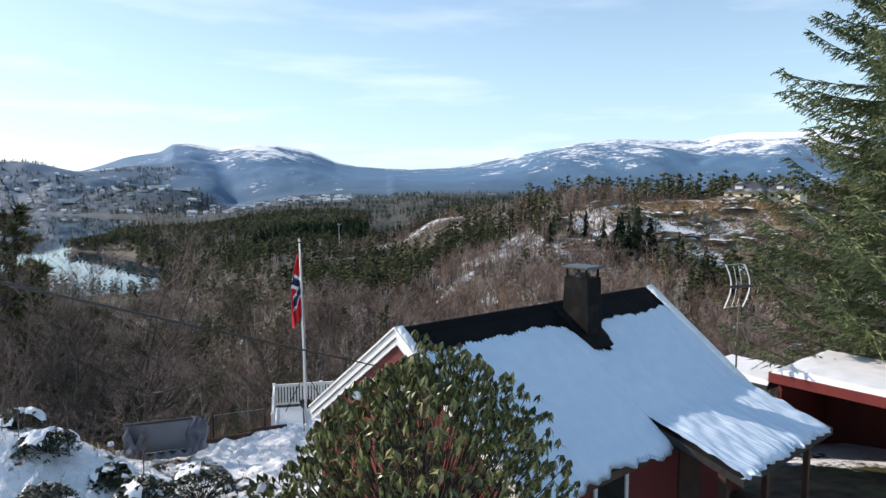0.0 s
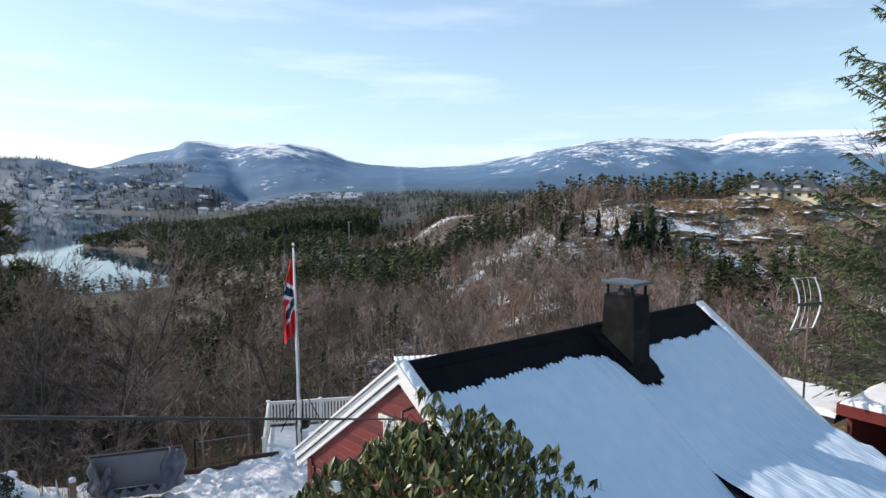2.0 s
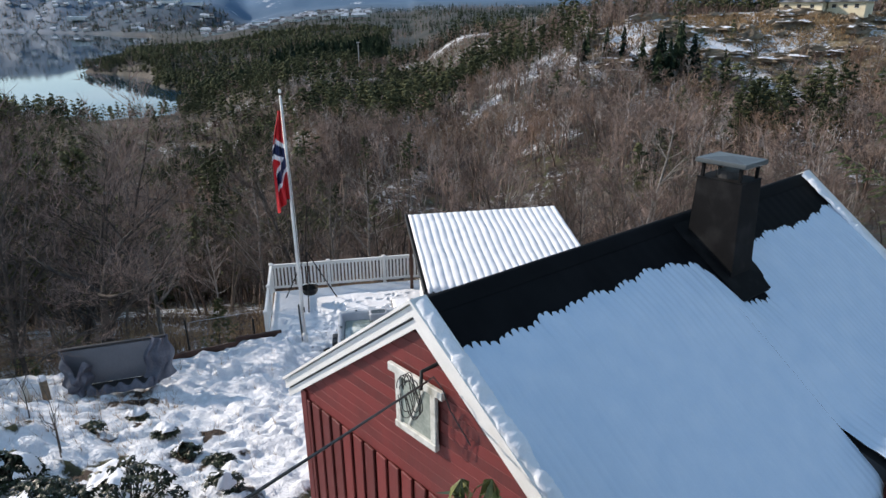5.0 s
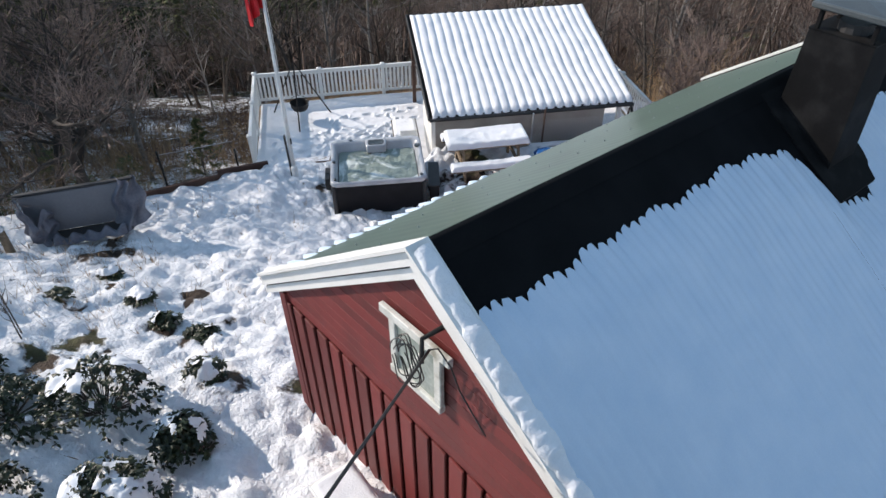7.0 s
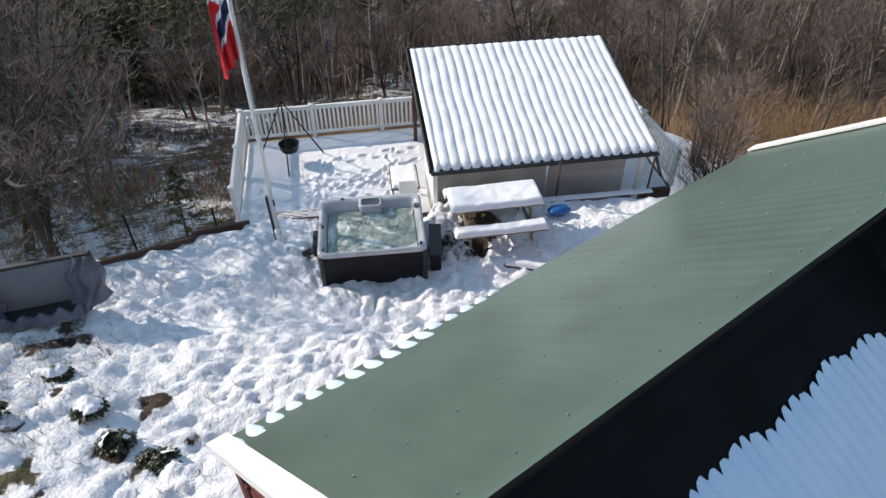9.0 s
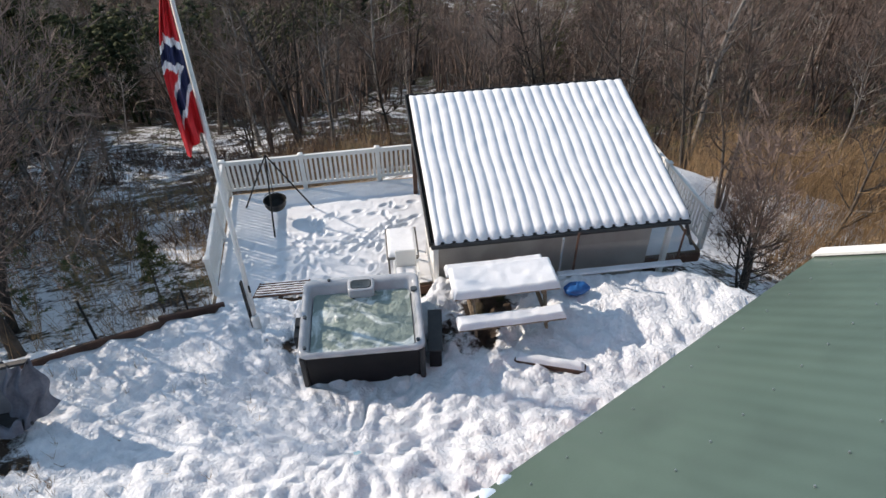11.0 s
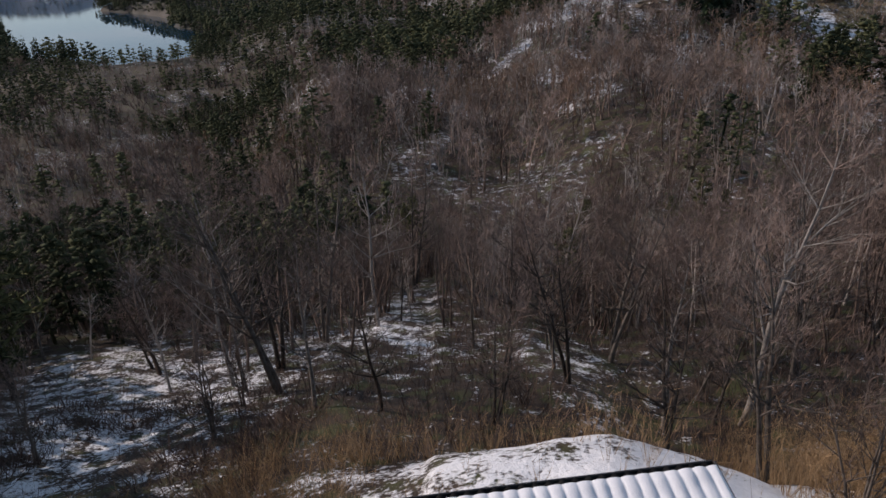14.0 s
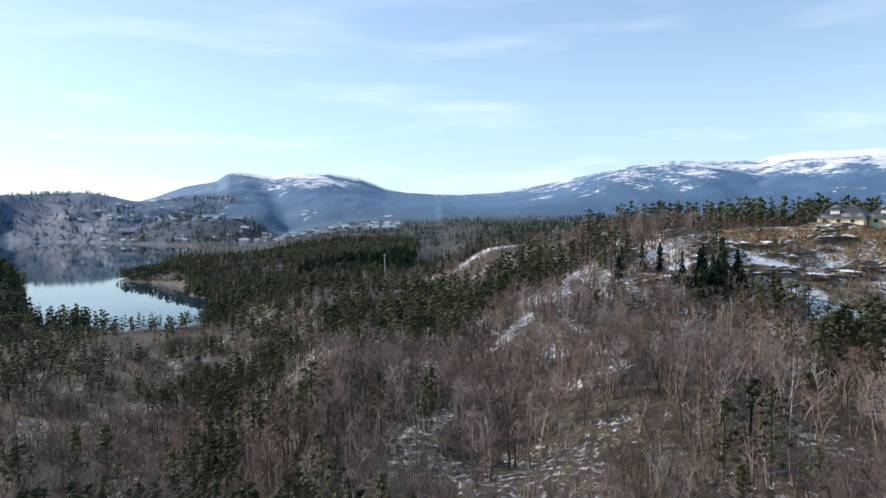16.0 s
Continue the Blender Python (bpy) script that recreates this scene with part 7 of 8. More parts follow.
def plant_woods():
    rng = random.Random(7)
    # near trees as things of their own, from a few grown forms
    forms = []
    for k in range(9):
        h = (7.5, 9.0, 10.5, 8.0, 6.0, 11.0, 9.5, 5.0, 7.0)[k]
        wood, twigs = bare_tree(200 + k, h, stems=(1, 1, 2, 1, 3, 1, 2, 3, 1)[k])
        bark = birch_m if k in (1, 5) else bark_m
        t = thing("bare_tree", Matrix.Translation((0, 0, -500 - 20 * k)), ("pale-barked leafless tree on the snowy slope" if bark is birch_m else "leafless brown tree with fine twigs on the slope"), "tree", "bare trees on the slope")
        part("trunk", wood, bark, t, smooth=True)
        part("crown", twigs, twig_m, t)
        forms.append((t, h))
    pines = []
    for k in range(3):
        h = (8.0, 10.0, 6.5)[k]
        V, F = pine_form(300 + k, 34, 5, 12, 0.0062, 0.050, 0.26, (0.22, 0.20, 0.25)[k], 0.8)
        wood, crown = Mesh(), Mesh()
        wood.add(V[:12] * h, [tuple(f) for f in F[:12]])
        crown.add(V[12:] * h, [tuple(f - 12) for f in F[12:]])
        t = thing("pine_tree", Matrix.Translation((0, 0, -700 - 20 * k)), "green pine with ragged crown on the slope", "tree", "pines on the slope")
        part("trunk", wood, bark_m, t, smooth=True)
        part("crown", crown, pine_m, t)
        pines.append((t, h))
    used = set()

    def put(pool, k, x, y, sc):
        t, h = pool[k]
        m = pose(x, y, gz(x, y) - 0.1, rng.uniform(-4, 4), rng.uniform(-4, 4), rng.uniform(0, 360)) @ Matrix.Scale(sc, 4)
        if (id(pool), k) not in used:
            used.add((id(pool), k))
            t.matrix_world = m
        else:
            copy_thing(t, m.normalized()).scale = (sc, sc, sc)
    # trees that stand out
    for x, y, k, sc in ((14.6, 20.4, 5, 1.15), (16.2, 26.0, 6, 1.05), (11.3, 28.0, 2, 1.0), (8.9, 3.2, 7, 0.75), (9.8, 4.6, 7, 0.9), (-8.6, 4.5, 6, 0.8),
                        (19.5, 3.5, 1, 1.25), (11.6, 13.5, 2, 0.75), (-11.5, 0.5, 0, 0.85), (10.9, 9.0, 4, 0.8), (13.0, 7.0, 8, 0.9), (-11.5, 4.5, 0, 1.0), (-14.5, 2.5, 6, 1.0), (-13.0, -2.5, 3, 0.9), (-17.0, 5.5, 2, 1.0), (-9.4, 1.2, 4, 0.8), (-16.0, -5.5, 5, 0.9), (-13.0, 7.0, 6, 1.0), (-16.5, 9.0, 2, 1.05), (-19.0, 5.0, 5, 1.0), (-10.5, 7.5, 4, 1.1), (-21.0, 10.0, 2, 1.1), (-15.5, 0.0, 6, 0.95), (-9.5, 9.5, 8, 1.1), (-18.5, 12.5, 0, 1.2), (-8.2, 1.6, 3, 0.85), (-9.6, 3.2, 2, 0.7), (-7.4, 3.4, 6, 0.9)):
        put(forms, k, x, y, sc)
    put(forms, 1, 25.0, 6.5, 1.9)
    put(pines, 2, -3.9, 3.6, 0.36)
    for x, y, k, sc in ((-18.5, 8.5, 1, 1.25), (-20.5, 11.5, 0, 1.45), (-17.0, 13.5, 1, 1.1), (-22.5, 8.0, 1, 1.35), (-24.5, 13.5, 0, 1.5), (-21.0, 16.5, 1, 1.3), (-26.5, 10.0, 2, 1.7), (-15.5, 17.5, 0, 1.2), (-19.0, 4.5, 2, 1.5), (-23.0, 20.5, 1, 1.2), (-15.0, 7.6, 0, 1.15), (-16.8, 10.6, 1, 1.1), (-13.6, 10.4, 2, 1.2), (-13.2, 14.0, 0, 1.1), (-18.8, 14.4, 2, 1.5), (-21.5, 5.5, 0, 1.3)):
        put(pines, k, x, y, sc)
    put(pines, 0, 12.3, 44.0, 0.95)
    for i in range(6):
        for j in range(6):
            x, y = -19.0 - 3.4 * i + rng.uniform(-1.2, 1.2), 9.0 + 3.6 * j + 1.3 * i + rng.uniform(-1.2, 1.2)
            put(pines, rng.randrange(2), x, y, rng.uniform(1.15, 1.5))
    put(pines, 1, -13.0, 40.0, 0.9)
    n = 0
    tries = 0
    taken = []
    while n < 145 and tries < 6000:
        tries += 1
        az = radians(rng.uniform(-46, 46))
        r = 9 + 58 * math.sqrt(rng.random())
        x, y = 2 + r * math.sin(az) * 1.05, -2 + r * math.cos(az)
        if in_clearing(x, y) or any((x - a) ** 2 + (y - b) ** 2 < 2.6 for a, b in taken):
            continue
        if y < 16 and -5 < x < 9 and rng.random() < 0.75:
            continue
        taken.append((x, y))
        if wood_kind(x, y) == "pine":
            put(pines, rng.randrange(3), x, y, rng.uniform(0.65, 1.1))
        else:
            put(forms, rng.randrange(9), x, y, rng.uniform(0.7, 1.1) * (0.8 if y < 20 else 1))
        n += 1

def plant_thicket():
    rng = random.Random(11)
    m = Mesh()
    for _ in range(4300):
        u = rng.random()
        if u < 0.68:
            x, y = rng.uniform(11.2, 26), rng.uniform(2, 17)
        elif u < 0.86:
            x, y = rng.uniform(-4, 9), rng.uniform(8.6, 16)
            if x > 0.2 and y < 14.4 and rng.random() < (0.93 if x < 6.5 else 0.72):
                continue
        else:
            x, y = rng.uniform(-16, -2.6), rng.uniform(1.5, 14)
        if y - float(edge_y(x)) < 0.5:
            continue
        z = gz(x, y)
        h = rng.uniform(0.8, 2.6) * (1.25 if x > 9 else 0.8)
        for k in range(rng.randint(3, 6)):
            a = rng.uniform(0, 6.3)
            p = Vector((x + 0.1 * math.cos(a), y + 0.1 * math.sin(a), z - 0.05))
            q = p + Vector((math.cos(a) * 0.28, math.sin(a) * 0.28, 1)) * h * rng.uniform(0.7, 1.1)
            m.spike(p, q, 0.007)
            for _2 in range(3):
                f = rng.uniform(0.4, 0.95)
                o = p.lerp(q, f)
                m.blade(o, o + Vector((rng.uniform(-1, 1), rng.uniform(-1, 1), rng.uniform(0.3, 1.3))) * 0.22 * h, 0.005, rng)
    single("thicket", m, thicket_m, Matrix(), "tawny brushwood and dry saplings round the yard", "thicket", kind="stuff")


def plant_brush():
    """Dark undergrowth that fills the woods."""
    rng = random.Random(13)
    m = Mesh()
    for _ in range(11000):
        az = radians(rng.uniform(-44, 44))
        u = rng.random()
        r = rng.uniform(12, 60) if u < 0.30 else math.sqrt(rng.uniform(55 ** 2, 330 ** 2))
        x, y = 2 + r * math.sin(az), -2 + r * math.cos(az)
        if in_clearing(x, y) or y - float(edge_y(x)) < 2.5:
            continue
        if (float(glade(x, y)) > 0.25 and rng.random() < 0.9) or (-28 < x < 10 and 26 < y < 50 and rng.random() < 0.6):
            continue
        z = gz(x, y)
        h = rng.uniform(0.8, 2.4) * (1 + 0.006 * r)
        w = 0.006 + 0.00035 * r
        for k in range(5):
            a = rng.uniform(0, 6.3)
            p = Vector((x + 0.5 * math.cos(a), y + 0.5 * math.sin(a), z - 0.05))
            m.blade(p, p + Vector((math.cos(a) * rng.uniform(0.1, 0.6), math.sin(a) * rng.uniform(0.1, 0.6), rng.uniform(0.6, 1.1))) * h, w, rng)
    # low scrub on the slope below the terrace, in clumps
    for _ in range(1500):
        x, y = rng.uniform(-15, -2.5), rng.uniform(8, 24)
        if y - float(edge_y(x)) < 1.5 or float(fbm(x, y, 3.2, 2, 145)) < 0.02:
            continue
        z = gz(x, y)
        h = rng.uniform(0.35, 1.0)
        for k in range(8):
            a = rng.uniform(0, 6.3)
            p = Vector((x + 0.3 * math.cos(a), y + 0.3 * math.sin(a), z - 0.05))
            m.blade(p, p + Vector((math.cos(a) * rng.uniform(0.2, 1.0), math.sin(a) * rng.uniform(0.2, 1.0), rng.uniform(0.5, 1.1))) * h, 0.016, rng)
    single("brushwood", m, brush_m, Matrix(), "dark leafless undergrowth below the trees", "undergrowth", kind="stuff")


def plant_spruce():
    """The big spruce beside the outbuilding."""
    rng = random.Random(21)
    x0, y0 = 17.0, -1.6
    z0 = gz(x0, y0)
    H = 17.5
    t = thing("spruce_tree", pose(x0, y0, z0), "tall sitka spruce with drooping dark green branches", "tree")
    part("trunk", Mesh().tube([(0, 0, -0.3), (0.05, 0, 6), (0, 0.05, 12), (0, 0, H)], [0.30, 0.22, 0.12, 0.02], 10), bark_m, t, smooth=True)
    limbs, needles = Mesh(), Mesh()

    def shoot(p, q, r):
        d = q - p
        if d.length < 1e-4:
            return
        a = d.orthogonal().normalized() * r
        b = d.cross(a).normalized() * r
        m = p.lerp(q, 0.3)
        needles.add([p + a, p - 0.5 * a + 0.87 * b, p - 0.5 * a - 0.87 * b, q], [(0, 1, 3), (1, 2, 3), (2, 0, 3)])
    z = 2.4
    while z < H - 0.4:
        f = z / H
        ln = 6.1 * (1.02 - f) ** 0.62
        a = rng.uniform(0, 6.3)
        for w in range(6):
            az = a + w * math.pi / 3 + rng.uniform(-0.35, 0.35)
            L = ln * rng.uniform(0.55, 1.12)
            sag = rng.uniform(-0.26, -0.06)
            lift = rng.uniform(0.25, 0.48)
            sway = rng.uniform(-0.12, 0.12)
            d = Vector((math.cos(az), math.sin(az), 0))
            pts = []
            n = 16
            for k in range(n + 1):
                s = k / n
                pts.append(Vector((0, 0, z)) + d * (L * s) + Vector((-d.y, d.x, 0)) * (sway * L * s * s) + Vector((0, 0, L * (sag * s + lift * s * s) + 0.30 * (f - 0.15) * L * s)))
            limbs.tube(pts, [0.05 * (1 - s / n) * (1.1 - f) + 0.006 for s in range(n + 1)], 4, caps=False)
            side = d.cross(Vector((0, 0, 1)))
            for k in range(3, n + 1):
                for sg in (-1, 1):
                    for rep in range(rng.randint(2, 4)):
                        l2 = L * 0.24 * (1.15 - k / n) + 0.16
                        e = (d * rng.uniform(0.4, 0.9) + side * sg * rng.uniform(0.5, 1.0) + Vector((0, 0, rng.uniform(-0.75, -0.05) if rep else rng.uniform(-0.15, 0.2)))).normalized()
                        p = pts[k] - (pts[k] - pts[k - 1]) * rng.random()
                        q = p + e * l2 * rng.uniform(0.6, 1.1)
                        m_pts = [p.lerp(q, g) for g in (0, 0.35, 0.7, 1)]
                        for i in range(3):
                            shoot(m_pts[i], m_pts[i + 1] + e * 0.05, 0.024)
                        for i in range(3):
                            o = p.lerp(q, rng.uniform(0.25, 0.95))
                            g = (e + Vector((rng.uniform(-1, 1), rng.uniform(-1, 1), rng.uniform(-1.1, 0.3)))).normalized()
                            shoot(o, o + g * rng.uniform(0.09, 0.2), 0.02)
            shoot(pts[-2], pts[-1] + d * 0.12 + Vector((0, 0, 0.06)), 0.025)
        z += 0.34 + 0.20 * f
    part("limb", limbs, bark_m, t)
    part("needles", needles, needle_m, t)


def leaf_mesh(droop, name="leaf"):
    """A long leathery leaf, folded along its midrib and bending down."""
    m = Mesh()
    prof = [(0.0, 0.1), (0.5, 1.0), (1.0, 0.05)]
    vs = []
    for s, w in prof:
        x, z = s * math.cos(droop * s), -s * math.sin(droop * s * 0.9)
        vs += [(x, 0.125 * w, z + 0.03 * w), (x, 0, z), (x, -0.125 * w, z + 0.03 * w)]
    fs = []
    for k in range(2):
        o = k * 3
        fs += [(o, o + 1, o + 4, o + 3), (o + 1, o + 2, o + 5, o + 4)]
    return m.add(vs, fs)


def plant_rhododendron():
    rng = random.Random(31)
    cx, cy = 2.03, -11.28
    g = gz(cx, cy)
    t = thing("rhododendron", pose(cx, cy, g), "large rhododendron with drooping leathery leaves and snow", "shrub")
    stems = Mesh()
    joined = Mesh()
    leaves = [leaf_mesh(dr) for dr in (0.5, 0.9, 1.25)]
    shared = [Mesh().add(l.v, l.f).data("leaf", leaf_obj_m, True) for l in leaves]
    singles = 0
    H = 5.93 - g

    def top_at(x, y):
        r = math.hypot(x / 2.12, y / 1.6)
        return H * max(0.0, 1 - r ** 2.3) ** 0.62 + 0.40 * float(fbm(x + 9, y, 0.7, 2, 131))
    whorls = []
    cells = set()
    tries = 0
    while len(whorls) < 2850 and tries < 40000:
        tries += 1
        a, f = rng.uniform(0, 2 * math.pi), rng.random()
        rs = 1.10 * (1 - f ** (1 / 0.62)) ** (1 / 2.3)
        lump = 1 + 0.32 * float(fbm(a * 1.3 + 40, f * 3.2, 0.8, 2, 133))
        q = rs * lump * (1 - abs(rng.gauss(0, 0.13))) * (1 if rng.random() < 0.8 else math.sqrt(rng.random()))
        x, y = 2.12 * q * math.cos(a), 1.6 * q * math.sin(a)
        z = max(0.3, f * H + 0.25 * (lump - 1) * H * f - abs(rng.gauss(0, 0.1)))
        p = Vector((x, y, z))
        cell = (round(x / 0.10), round(y / 0.10), round(z / 0.10))
        if cell in cells or z > H + 0.1:
            continue
        cells.add(cell)
        whorls.append(p)
    whorls.append(Vector((-0.02, 0.1, H + 0.22)))
    whorls.append(Vector((0.13, 0.16, H + 0.16)))
    whorls.sort(key=lambda p: -p.z)
    for p in whorls:
        out = Vector((p.x, p.y * 1.2, 0.9 + 0.3 * p.z)).normalized()
        root = Vector((p.x * 0.25, p.y * 0.25, max(0.1, p.z * 0.45)))
        if rng.random() < 0.16:
            stems.tube([root, root.lerp(p, 0.6) + Vector((0, 0, -0.1)), p], [0.012, 0.008, 0.005], 4, caps=False)
        tilt = Euler((-0.45 * out.y, 0.45 * out.x, 0)).to_matrix().to_4x4()
        n = rng.randint(7, 11)
        a0 = rng.uniform(0, 6)
        for k in range(n):
            a = a0 + 2 * math.pi * k / n + rng.uniform(-0.2, 0.2)
            pitch = rng.uniform(0.35, 1.35)
            ln = rng.uniform(0.115, 0.19)
            m = Matrix.Translation(p) @ tilt @ Euler((0, 0, a)).to_matrix().to_4x4() @ Euler((rng.uniform(-0.5, 0.5), pitch, 0)).to_matrix().to_4x4() @ Matrix.Diagonal((ln, ln, ln, 1))
            i = rng.randrange(3)
            if singles < 296:
                ob = part("leaf", shared[i], None, t)
                ob.matrix_basis = m
                singles += 1
            else:
                joined.add([m @ Vector(v) for v in leaves[i].v], leaves[i].f)
    part("foliage", joined, leaf_m, t, smooth=True)["kind"] = "stuff"
    for k in range(9):
        a = 2 * math.pi * k / 9
        stems.tube([(0.12 * math.cos(a), 0.12 * math.sin(a), -0.2), (0.5 * math.cos(a), 0.45 * math.sin(a), 1.0), (1.1 * math.cos(a), 0.9 * math.sin(a), 2.1)], [0.05, 0.035, 0.015], 6, caps=False)
    part("stem", stems, bark_m, t)
    for x, y in ((-0.75, -0.35),):
        z = top_at(x, y)
        m = Mesh()
        m.grid(lambda i, j: (0.06 * math.sin(math.pi * j / 8) * math.cos(2 * math.pi * i / 14) * (1 + 0.4 * float(vnoise(i * 0.6 + x, j * 0.5, 3))), 0.045 * math.sin(math.pi * j / 8) * math.sin(2 * math.pi * i / 14), -0.05 * math.cos(math.pi * j / 8) + 0.03 * float(vnoise(i * 0.8, j * 0.9 + x, 4))), 14, 9, close_u=True)
        single("leaf_snow", m, snow_m, pose(cx + x, cy + y, g + z + 0.02, rng.uniform(-25, 25), rng.uniform(-25, 25), 0), "lump of snow caught in the leaves", "snow", "snow lumps in the shrub", smooth=True)


def plant_low_shrubs():
    rng = random.Random(41)
    lf = Mesh().add([(0, 0, 0), (0.5, 0.16, -0.06), (0.5, -0.16, -0.06), (0.55, 0, -0.10), (1, 0, -0.3)], [(0, 3, 1), (0, 2, 3), (1, 3, 4), (3, 2, 4)])
    for x, y, w, d, h in ((-2.2, -6.1, 0.75, 0.6, 0.75), (-3.3, -6.2, 0.6, 0.5, 0.55), (-1.15, -6.5, 0.35, 0.35, 0.5), (-4.1, -5.6, 0.5, 0.4, 0.5), (-1.7, -7.3, 0.6, 0.5, 0.7), (-3.2, -7.4, 0.7, 0.6, 0.6), (-5.6, -5.2, 0.7, 0.5, 0.5), (-6.6, -4.4, 0.6, 0.5, 0.45), (-5.0, -6.6, 0.6, 0.5, 0.5),
                          (-2.75, -3.4, 0.22, 0.20, 0.14), (-2.2, -3.95, 0.24, 0.18, 0.16), (-1.6, -4.2, 0.28, 0.20, 0.16), (-3.6, -2.6, 0.20, 0.16, 0.12), (-1.15, -5.4, 0.30, 0.26, 0.22), (-3.9, -3.6, 0.2, 0.16, 0.12)):
        g = gz(x, y)
        t = thing("low_shrub", pose(x, y, g), "dark evergreen shrub pressed down by snow", "shrub", "low shrubs by the path")
        m, st = Mesh(), Mesh()
        for _ in range(260 if w > 0.31 else 90):
            a, q = rng.uniform(0, 6.3), math.sqrt(rng.random())
            p = Vector((w * q * math.cos(a), d * q * math.sin(a), h * (1 - q * q) ** 0.5 * rng.uniform(0.55, 1.1)))
            if rng.random() < 0.3:
                st.tube([(p.x * 0.2, p.y * 0.2, 0), p], [0.009, 0.004], 3, caps=False)
            for k in range(6):
                ln = rng.uniform(0.06, 0.10)
                mm = Matrix.Translation(p) @ Euler((rng.uniform(-0.4, 0.4), rng.uniform(-0.3, 0.9), rng.uniform(0, 6.3))).to_matrix().to_4x4() @ Matrix.Diagonal((ln, ln * 1.5, ln, 1))
                m.add([mm @ Vector(v) for v in lf.v], lf.f)
        part("foliage", m, dark_leaf_m, t)
        part("stem", st, bark_m, t)
        m = Mesh()
        n = 44

        def pt(i, j):
            p, q = (2 * i / n - 1) * 0.98, (2 * j / n - 1) * 0.98
            k = p * p + q * q
            return (w * p, d * q, h * max(0.0, 1 - k) ** 0.5 * 0.93 + 0.05 + 0.13 * float(fbm(p * w + x, q * d + y, 0.22, 3, 181)))
        ok = lambda i, j: (2 * i / n - 1) ** 2 + (2 * j / n - 1) ** 2 < 0.86 and float(fbm(x + w * (2 * i / n - 1), y + d * (2 * j / n - 1), 0.36, 3, 183)) > 0.02
        index = {}
        for i in range(n):
            for j in range(n):
                if ok(i, j):
                    quad = []
                    for c in ((i, j), (i + 1, j), (i + 1, j + 1), (i, j + 1)):
                        if c not in index:
                            index[c] = len(m.v)
                            m.v.append(pt(*c))
                        quad.append(index[c])
                    m.f.append(tuple(quad))
                    m.mi.append(0)
        single("shrub_snow", m, snow_m, pose(x, y, g), "ragged blanket of snow on a dark shrub", "snow", "snow on the shrubs", smooth=True)
    # evergreen bushes on the slope beside the deck
    for k in range(10):
        x, y = rng.uniform(-13, -4.6), rng.uniform(2.5, 9.5)
        if y - float(edge_y(x)) < 1.2:
            continue
        sc = rng.uniform(0.7, 1.5)
        t = thing("juniper", pose(x, y, gz(x, y), 0, 0, rng.uniform(0, 360)), "dark green juniper on the snowy slope", "shrub", "junipers on the slope")
        V, F = pine_form(700 + k, 26, 3, 9, 0.014, 0.11, 0.06, 0.55, 0.6)
        part("foliage", Mesh().add(V[12:] * sc, [tuple(f - 12) for f in F[12:]]), needle_m, t)
        part("stem", Mesh().add(V[:12] * sc, [tuple(f) for f in F[:12]]), bark_m, t)
    # saplings in the snow bank
    for k in range(10):
        x, y = rng.uniform(-6.8, -3.2), rng.uniform(-6.6, -3.6)
        t = thing("sapling", pose(x, y, gz(x, y) - 0.05), "thin leafless sapling in the snow bank", "sapling", "saplings in the snow bank")
        h = rng.uniform(0.6, 1.3)
        part("stem", Mesh().tube([(0, 0, 0), (0.02, 0.01, h * 0.6), (0.03 * rng.uniform(-1, 1), 0, h)], [0.012, 0.008, 0.003], 5), bark_m, t)
        for _ in range(6):
            f, a = rng.uniform(0.35, 0.9), rng.uniform(0, 6.3)
            part("twig", Mesh().tube([(0.015, 0, h * f), (0.12 * math.cos(a), 0.12 * math.sin(a), h * f + 0.16), (0.17 * math.cos(a), 0.17 * math.sin(a), h * f + 0.36)], [0.006, 0.004, 0.002], 4), bark_m, t)
    # dry stalks and tufts poking through the yard's snow
    m = Mesh()
    for _ in range(420):
        x, y = rng.uniform(-7.5, -0.5), rng.uniform(-7.5, 0.5)
        if rng.random() < 0.5:
            x, y = rng.uniform(-6.5, -3), rng.uniform(-4.5, -1.5)
        z = gz(x, y)
        for k in range(rng.randint(2, 5)):
            m.spike((x, y, z - 0.03), (x + rng.uniform(-0.12, 0.12), y + rng.uniform(-0.12, 0.12), z + rng.uniform(0.05, 0.35)), 0.004)
    hill = Mesh()
    for _ in range(8200):
        x, y = rng.uniform(66, 190), rng.uniform(200, 234)
        if float(fbm(x * 0.4, y, 12, 2, 191)) < -0.05:
            continue
        z = gz(x, y)
        for k in range(3):
            o = Vector((x + rng.uniform(-0.5, 0.5), y + rng.uniform(-0.5, 0.5), z - 0.05))
            hill.blade(o, o + Vector((rng.uniform(-0.5, 0.5), rng.uniform(-0.3, 0.3), rng.uniform(0.4, 1.3))), rng.uniform(0.08, 0.22), rng)
    single("dry_grass", hill, thicket_m, Matrix(), "tawny dry grass and heather on the rocky hill", "grass", kind="stuff")
    single("dry_stalks", m, thicket_m, Matrix(), "dry stalks poking through the yard snow", "grass", kind="stuff")


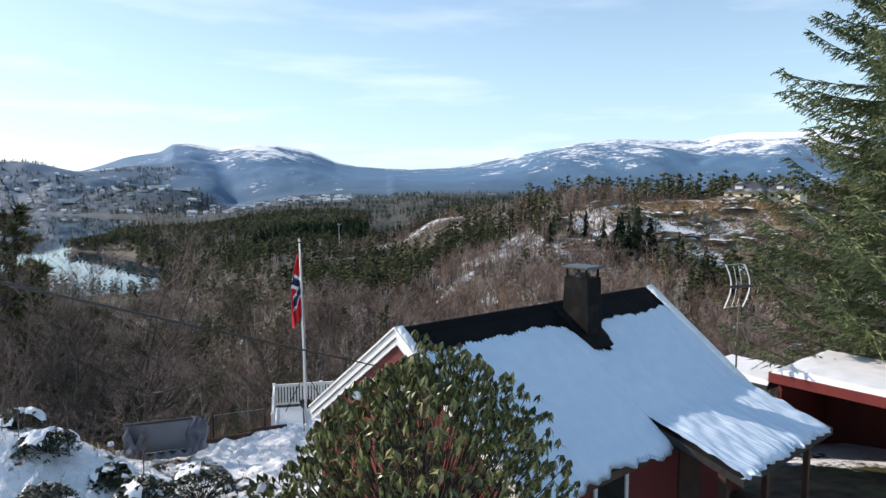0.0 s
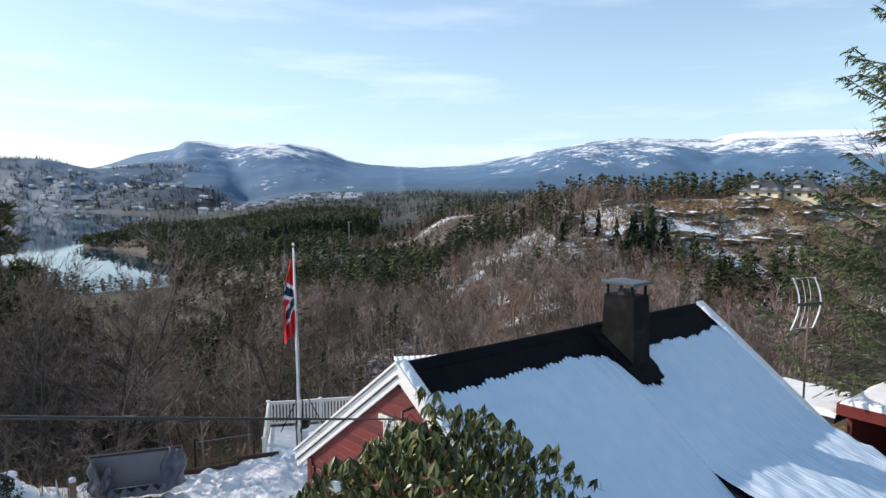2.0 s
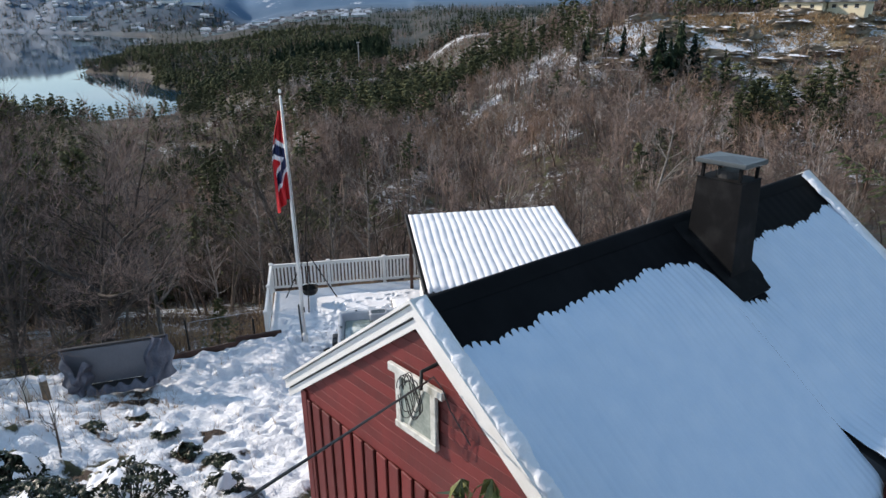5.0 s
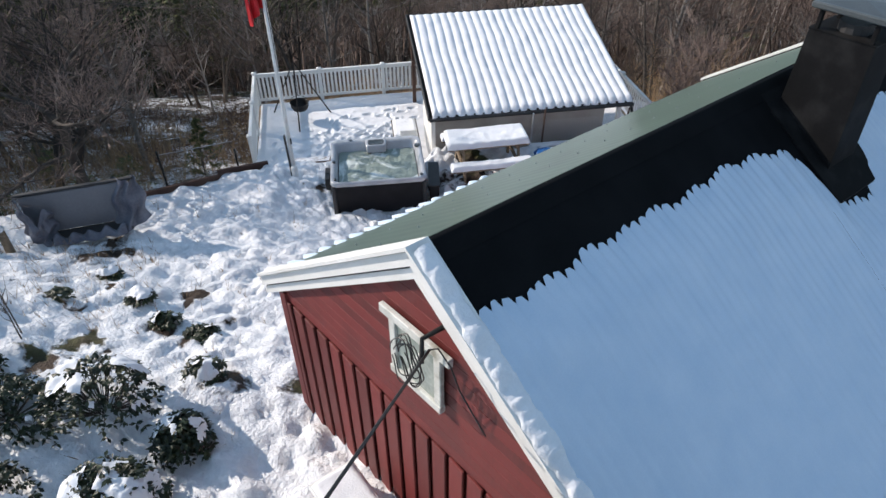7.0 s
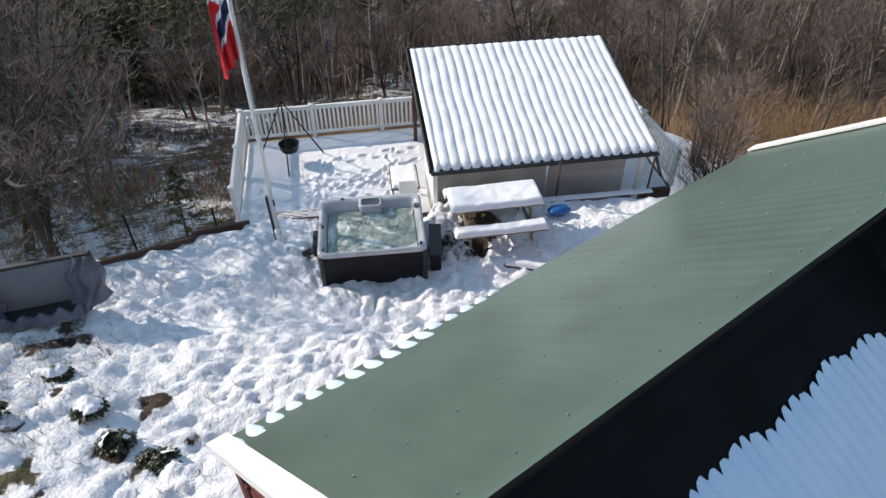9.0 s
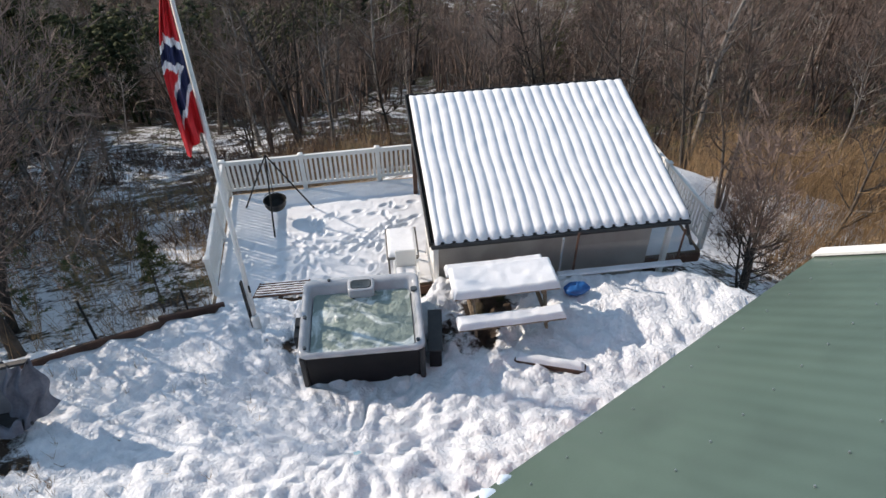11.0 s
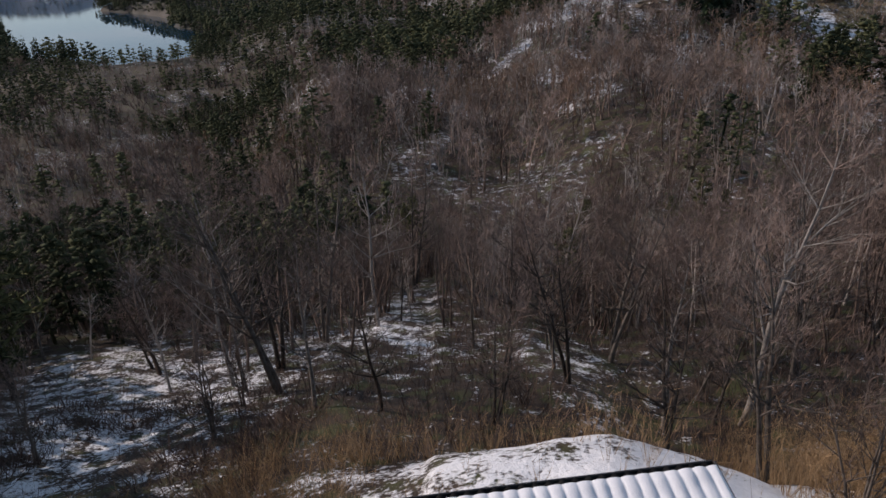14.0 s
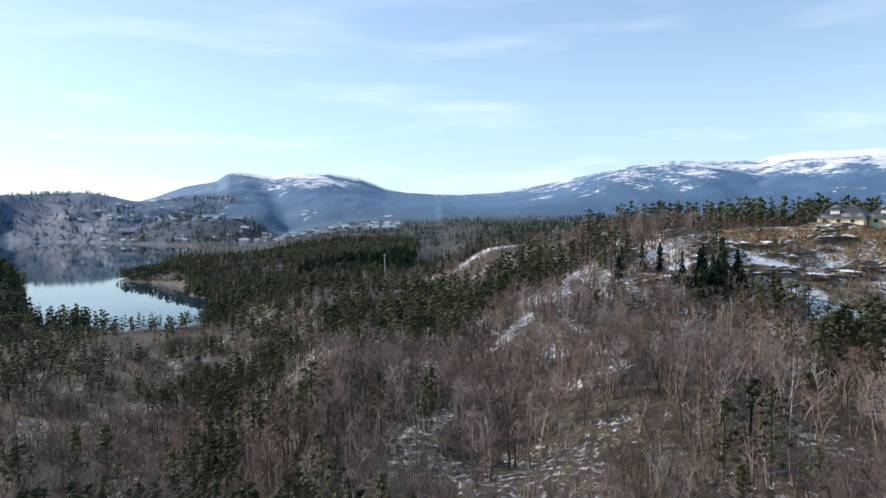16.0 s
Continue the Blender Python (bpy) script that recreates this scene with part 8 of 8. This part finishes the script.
# ---- far buildings ----
def far_house(x, y, z, w, d, h, rot, label):
    t = thing("house", pose(x, y, z, 0, 0, rot), label, "house", "houses on the hill")
    part("wall", Mesh().box((0, 0, h / 2 - 1), (w, d, h + 2)), cream_m, t, "cream rendered wall")
    rf = Mesh()
    o, rh = 1.0, h * 1.2
    rf.add([(-w / 2 - o, -d / 2 - o, h - 0.1), (w / 2 + o, -d / 2 - o, h - 0.1), (w / 2 + o, d / 2 + o, h - 0.1), (-w / 2 - o, d / 2 + o, h - 0.1), (-w * 0.22, 0, h + rh), (w * 0.22, 0, h + rh)],
           [(0, 1, 5, 4), (1, 2, 5), (2, 3, 4, 5), (3, 0, 4), (3, 2, 1, 0)])
    part("roof", rf, dark_roof_m, t, "dark hipped roof with patches of snow")
    dm = part("dormer", Mesh().box((-w * 0.12, -d * 0.30, h + rh * 0.36), (w * 0.20, d * 0.3, rh * 0.42)), white_m, t, "white roof dormer")
    part("dormer_roof", Mesh().add([(-w * 0.24, -d * 0.48, h + rh * 0.56), (0.0, -d * 0.48, h + rh * 0.56), (-w * 0.12, -d * 0.48, h + rh * 0.80), (-w * 0.24, d * 0.1, h + rh * 0.56), (0.0, d * 0.1, h + rh * 0.56), (-w * 0.12, d * 0.1, h + rh * 0.80)],
                                   [(0, 1, 2), (3, 5, 4), (0, 2, 5, 3), (1, 4, 5, 2), (0, 3, 4, 1)]), dark_roof_m, dm)
    for k in range(3):
        wn = part("window", Mesh().box((-w * 0.33 + w * 0.30 * k, -d / 2 - 0.03, h * 0.55), (1.3, 0.08, 1.2)), dark_m, t)
        part("window_frame", Mesh().box((-w * 0.33 + w * 0.30 * k, -d / 2 - 0.05, h * 0.55 - 0.68), (1.6, 0.12, 0.16)), white_m, wn)
    return t


def build_far():
    far_house(148.2, 235.2, 4.0, 14.5, 10, 3.4, -48, "cream house with dark hipped roof on the hill")
    far_house(160.6, 227.8, 4.0, 12.0, 10, 3.4, -48, "cream house with hipped roof beside its neighbour")
    # bare rock outcrops on the hill
    rng = random.Random(51)
    for k in range(84):
        row = k % 4
        x = rng.uniform(66, 186)
        y = (203, 212, 221, 231)[row] + rng.uniform(-3, 3) + 0.05 * (x - 120)
        m = Mesh()
        sx, sy, sz = rng.uniform(1.8, 7.5), rng.uniform(1.4, 3.2), rng.uniform(0.7, 2.1)

        def rough_rock(i, j):
            q = 1 + 1.3 * float(vnoise(i * 1.7 + k * 7, j * 1.4, 3))
            return (sx * q * math.sin(math.pi * j / 8) * math.cos(2 * math.pi * i / 13), sy * q * math.sin(math.pi * j / 8) * math.sin(2 * math.pi * i / 13), -sz * math.copysign(abs(math.cos(math.pi * j / 8)) ** 0.5, math.cos(math.pi * j / 8)) * (1 + 1.0 * float(vnoise(i * 1.3, j * 1.3 + k * 3, 4))))
        m.grid(rough_rock, 13, 9, close_u=True)
        single("rock_outcrop", m, rock_m, pose(x, y, gz(x, y) - 0.25 * sz, 0, 0, rng.uniform(-30, 30)), "brown weathered rock outcrop with snow patches", "rock", "rocks on the hill")
    p = thing("mast", pose(-27, 393, gz(-27, 393)), "thin grey mast in the woods", "mast")
    part("pole", Mesh().tube([(0, 0, 0), (0, 0, 17)], [0.35, 0.25], 8), steel_m, p)
    part("lamp_head", Mesh().box((0, 0, 17.2), (2.2, 0.5, 0.5)), steel_m, p)
    # village on the far shore
    walls, roofs = Mesh(), Mesh()
    for k in range(330):
        az = radians(rng.uniform(-33, -17) if k < 150 else rng.uniform(-16.5, -3))
        r = rng.uniform(1950, 2800) if k < 150 else rng.uniform(1500, 2150)
        x, y = 2 + r * math.sin(az), r * math.cos(az)
        if lake_depth(x, y) > -4:
            continue
        z = gz(x, y)
        w, d, hh = rng.uniform(8, 16), rng.uniform(7, 11), rng.uniform(4, 7)
        walls.box((x, y, z + hh / 2), (w, d, hh))
        roofs.add([(x - w / 2 - 1, y - d / 2 - 1, z + hh), (x + w / 2 + 1, y - d / 2 - 1, z + hh), (x + w / 2 + 1, y + d / 2 + 1, z + hh), (x - w / 2 - 1, y + d / 2 + 1, z + hh), (x - w / 2, y, z + hh + 4), (x + w / 2, y, z + hh + 4)],
                  [(0, 1, 5, 4), (1, 2, 5), (2, 3, 4, 5), (3, 0, 4)])
    v = thing("village", Matrix(), "white houses of a village along the far shore", "village", kind="stuff")
    part("walls", walls, pale_house_m, v)["kind"] = "stuff"
    part("roofs", roofs, village_roof_m, v)["kind"] = "stuff"
    for px, w, hh in ((-0.205, 62, 9), (-0.185, 40, 8), (-0.335, 55, 8), (-0.46, 60, 10), (-0.30, 48, 9)):
        y = 2140
        x = px * y
        hl = thing("hall", pose(x, y, gz(x, y)), "long pale industrial hall in the village", "hall", "halls in the village")
        part("walls", Mesh().box((0, 0, hh / 2), (w, 30, hh)), pale_house_m, hl)
        part("roof", Mesh().box((0, 0, hh + 0.6), (w + 2, 32, 1.2), ch=0.3), shade_blue_roof_snow_m, hl)


plant_rhododendron()
plant_low_shrubs()
plant_spruce()
plant_fruit_tree()
plant_thicket()
plant_brush()
plant_woods()
plant_far_woods()
build_far()
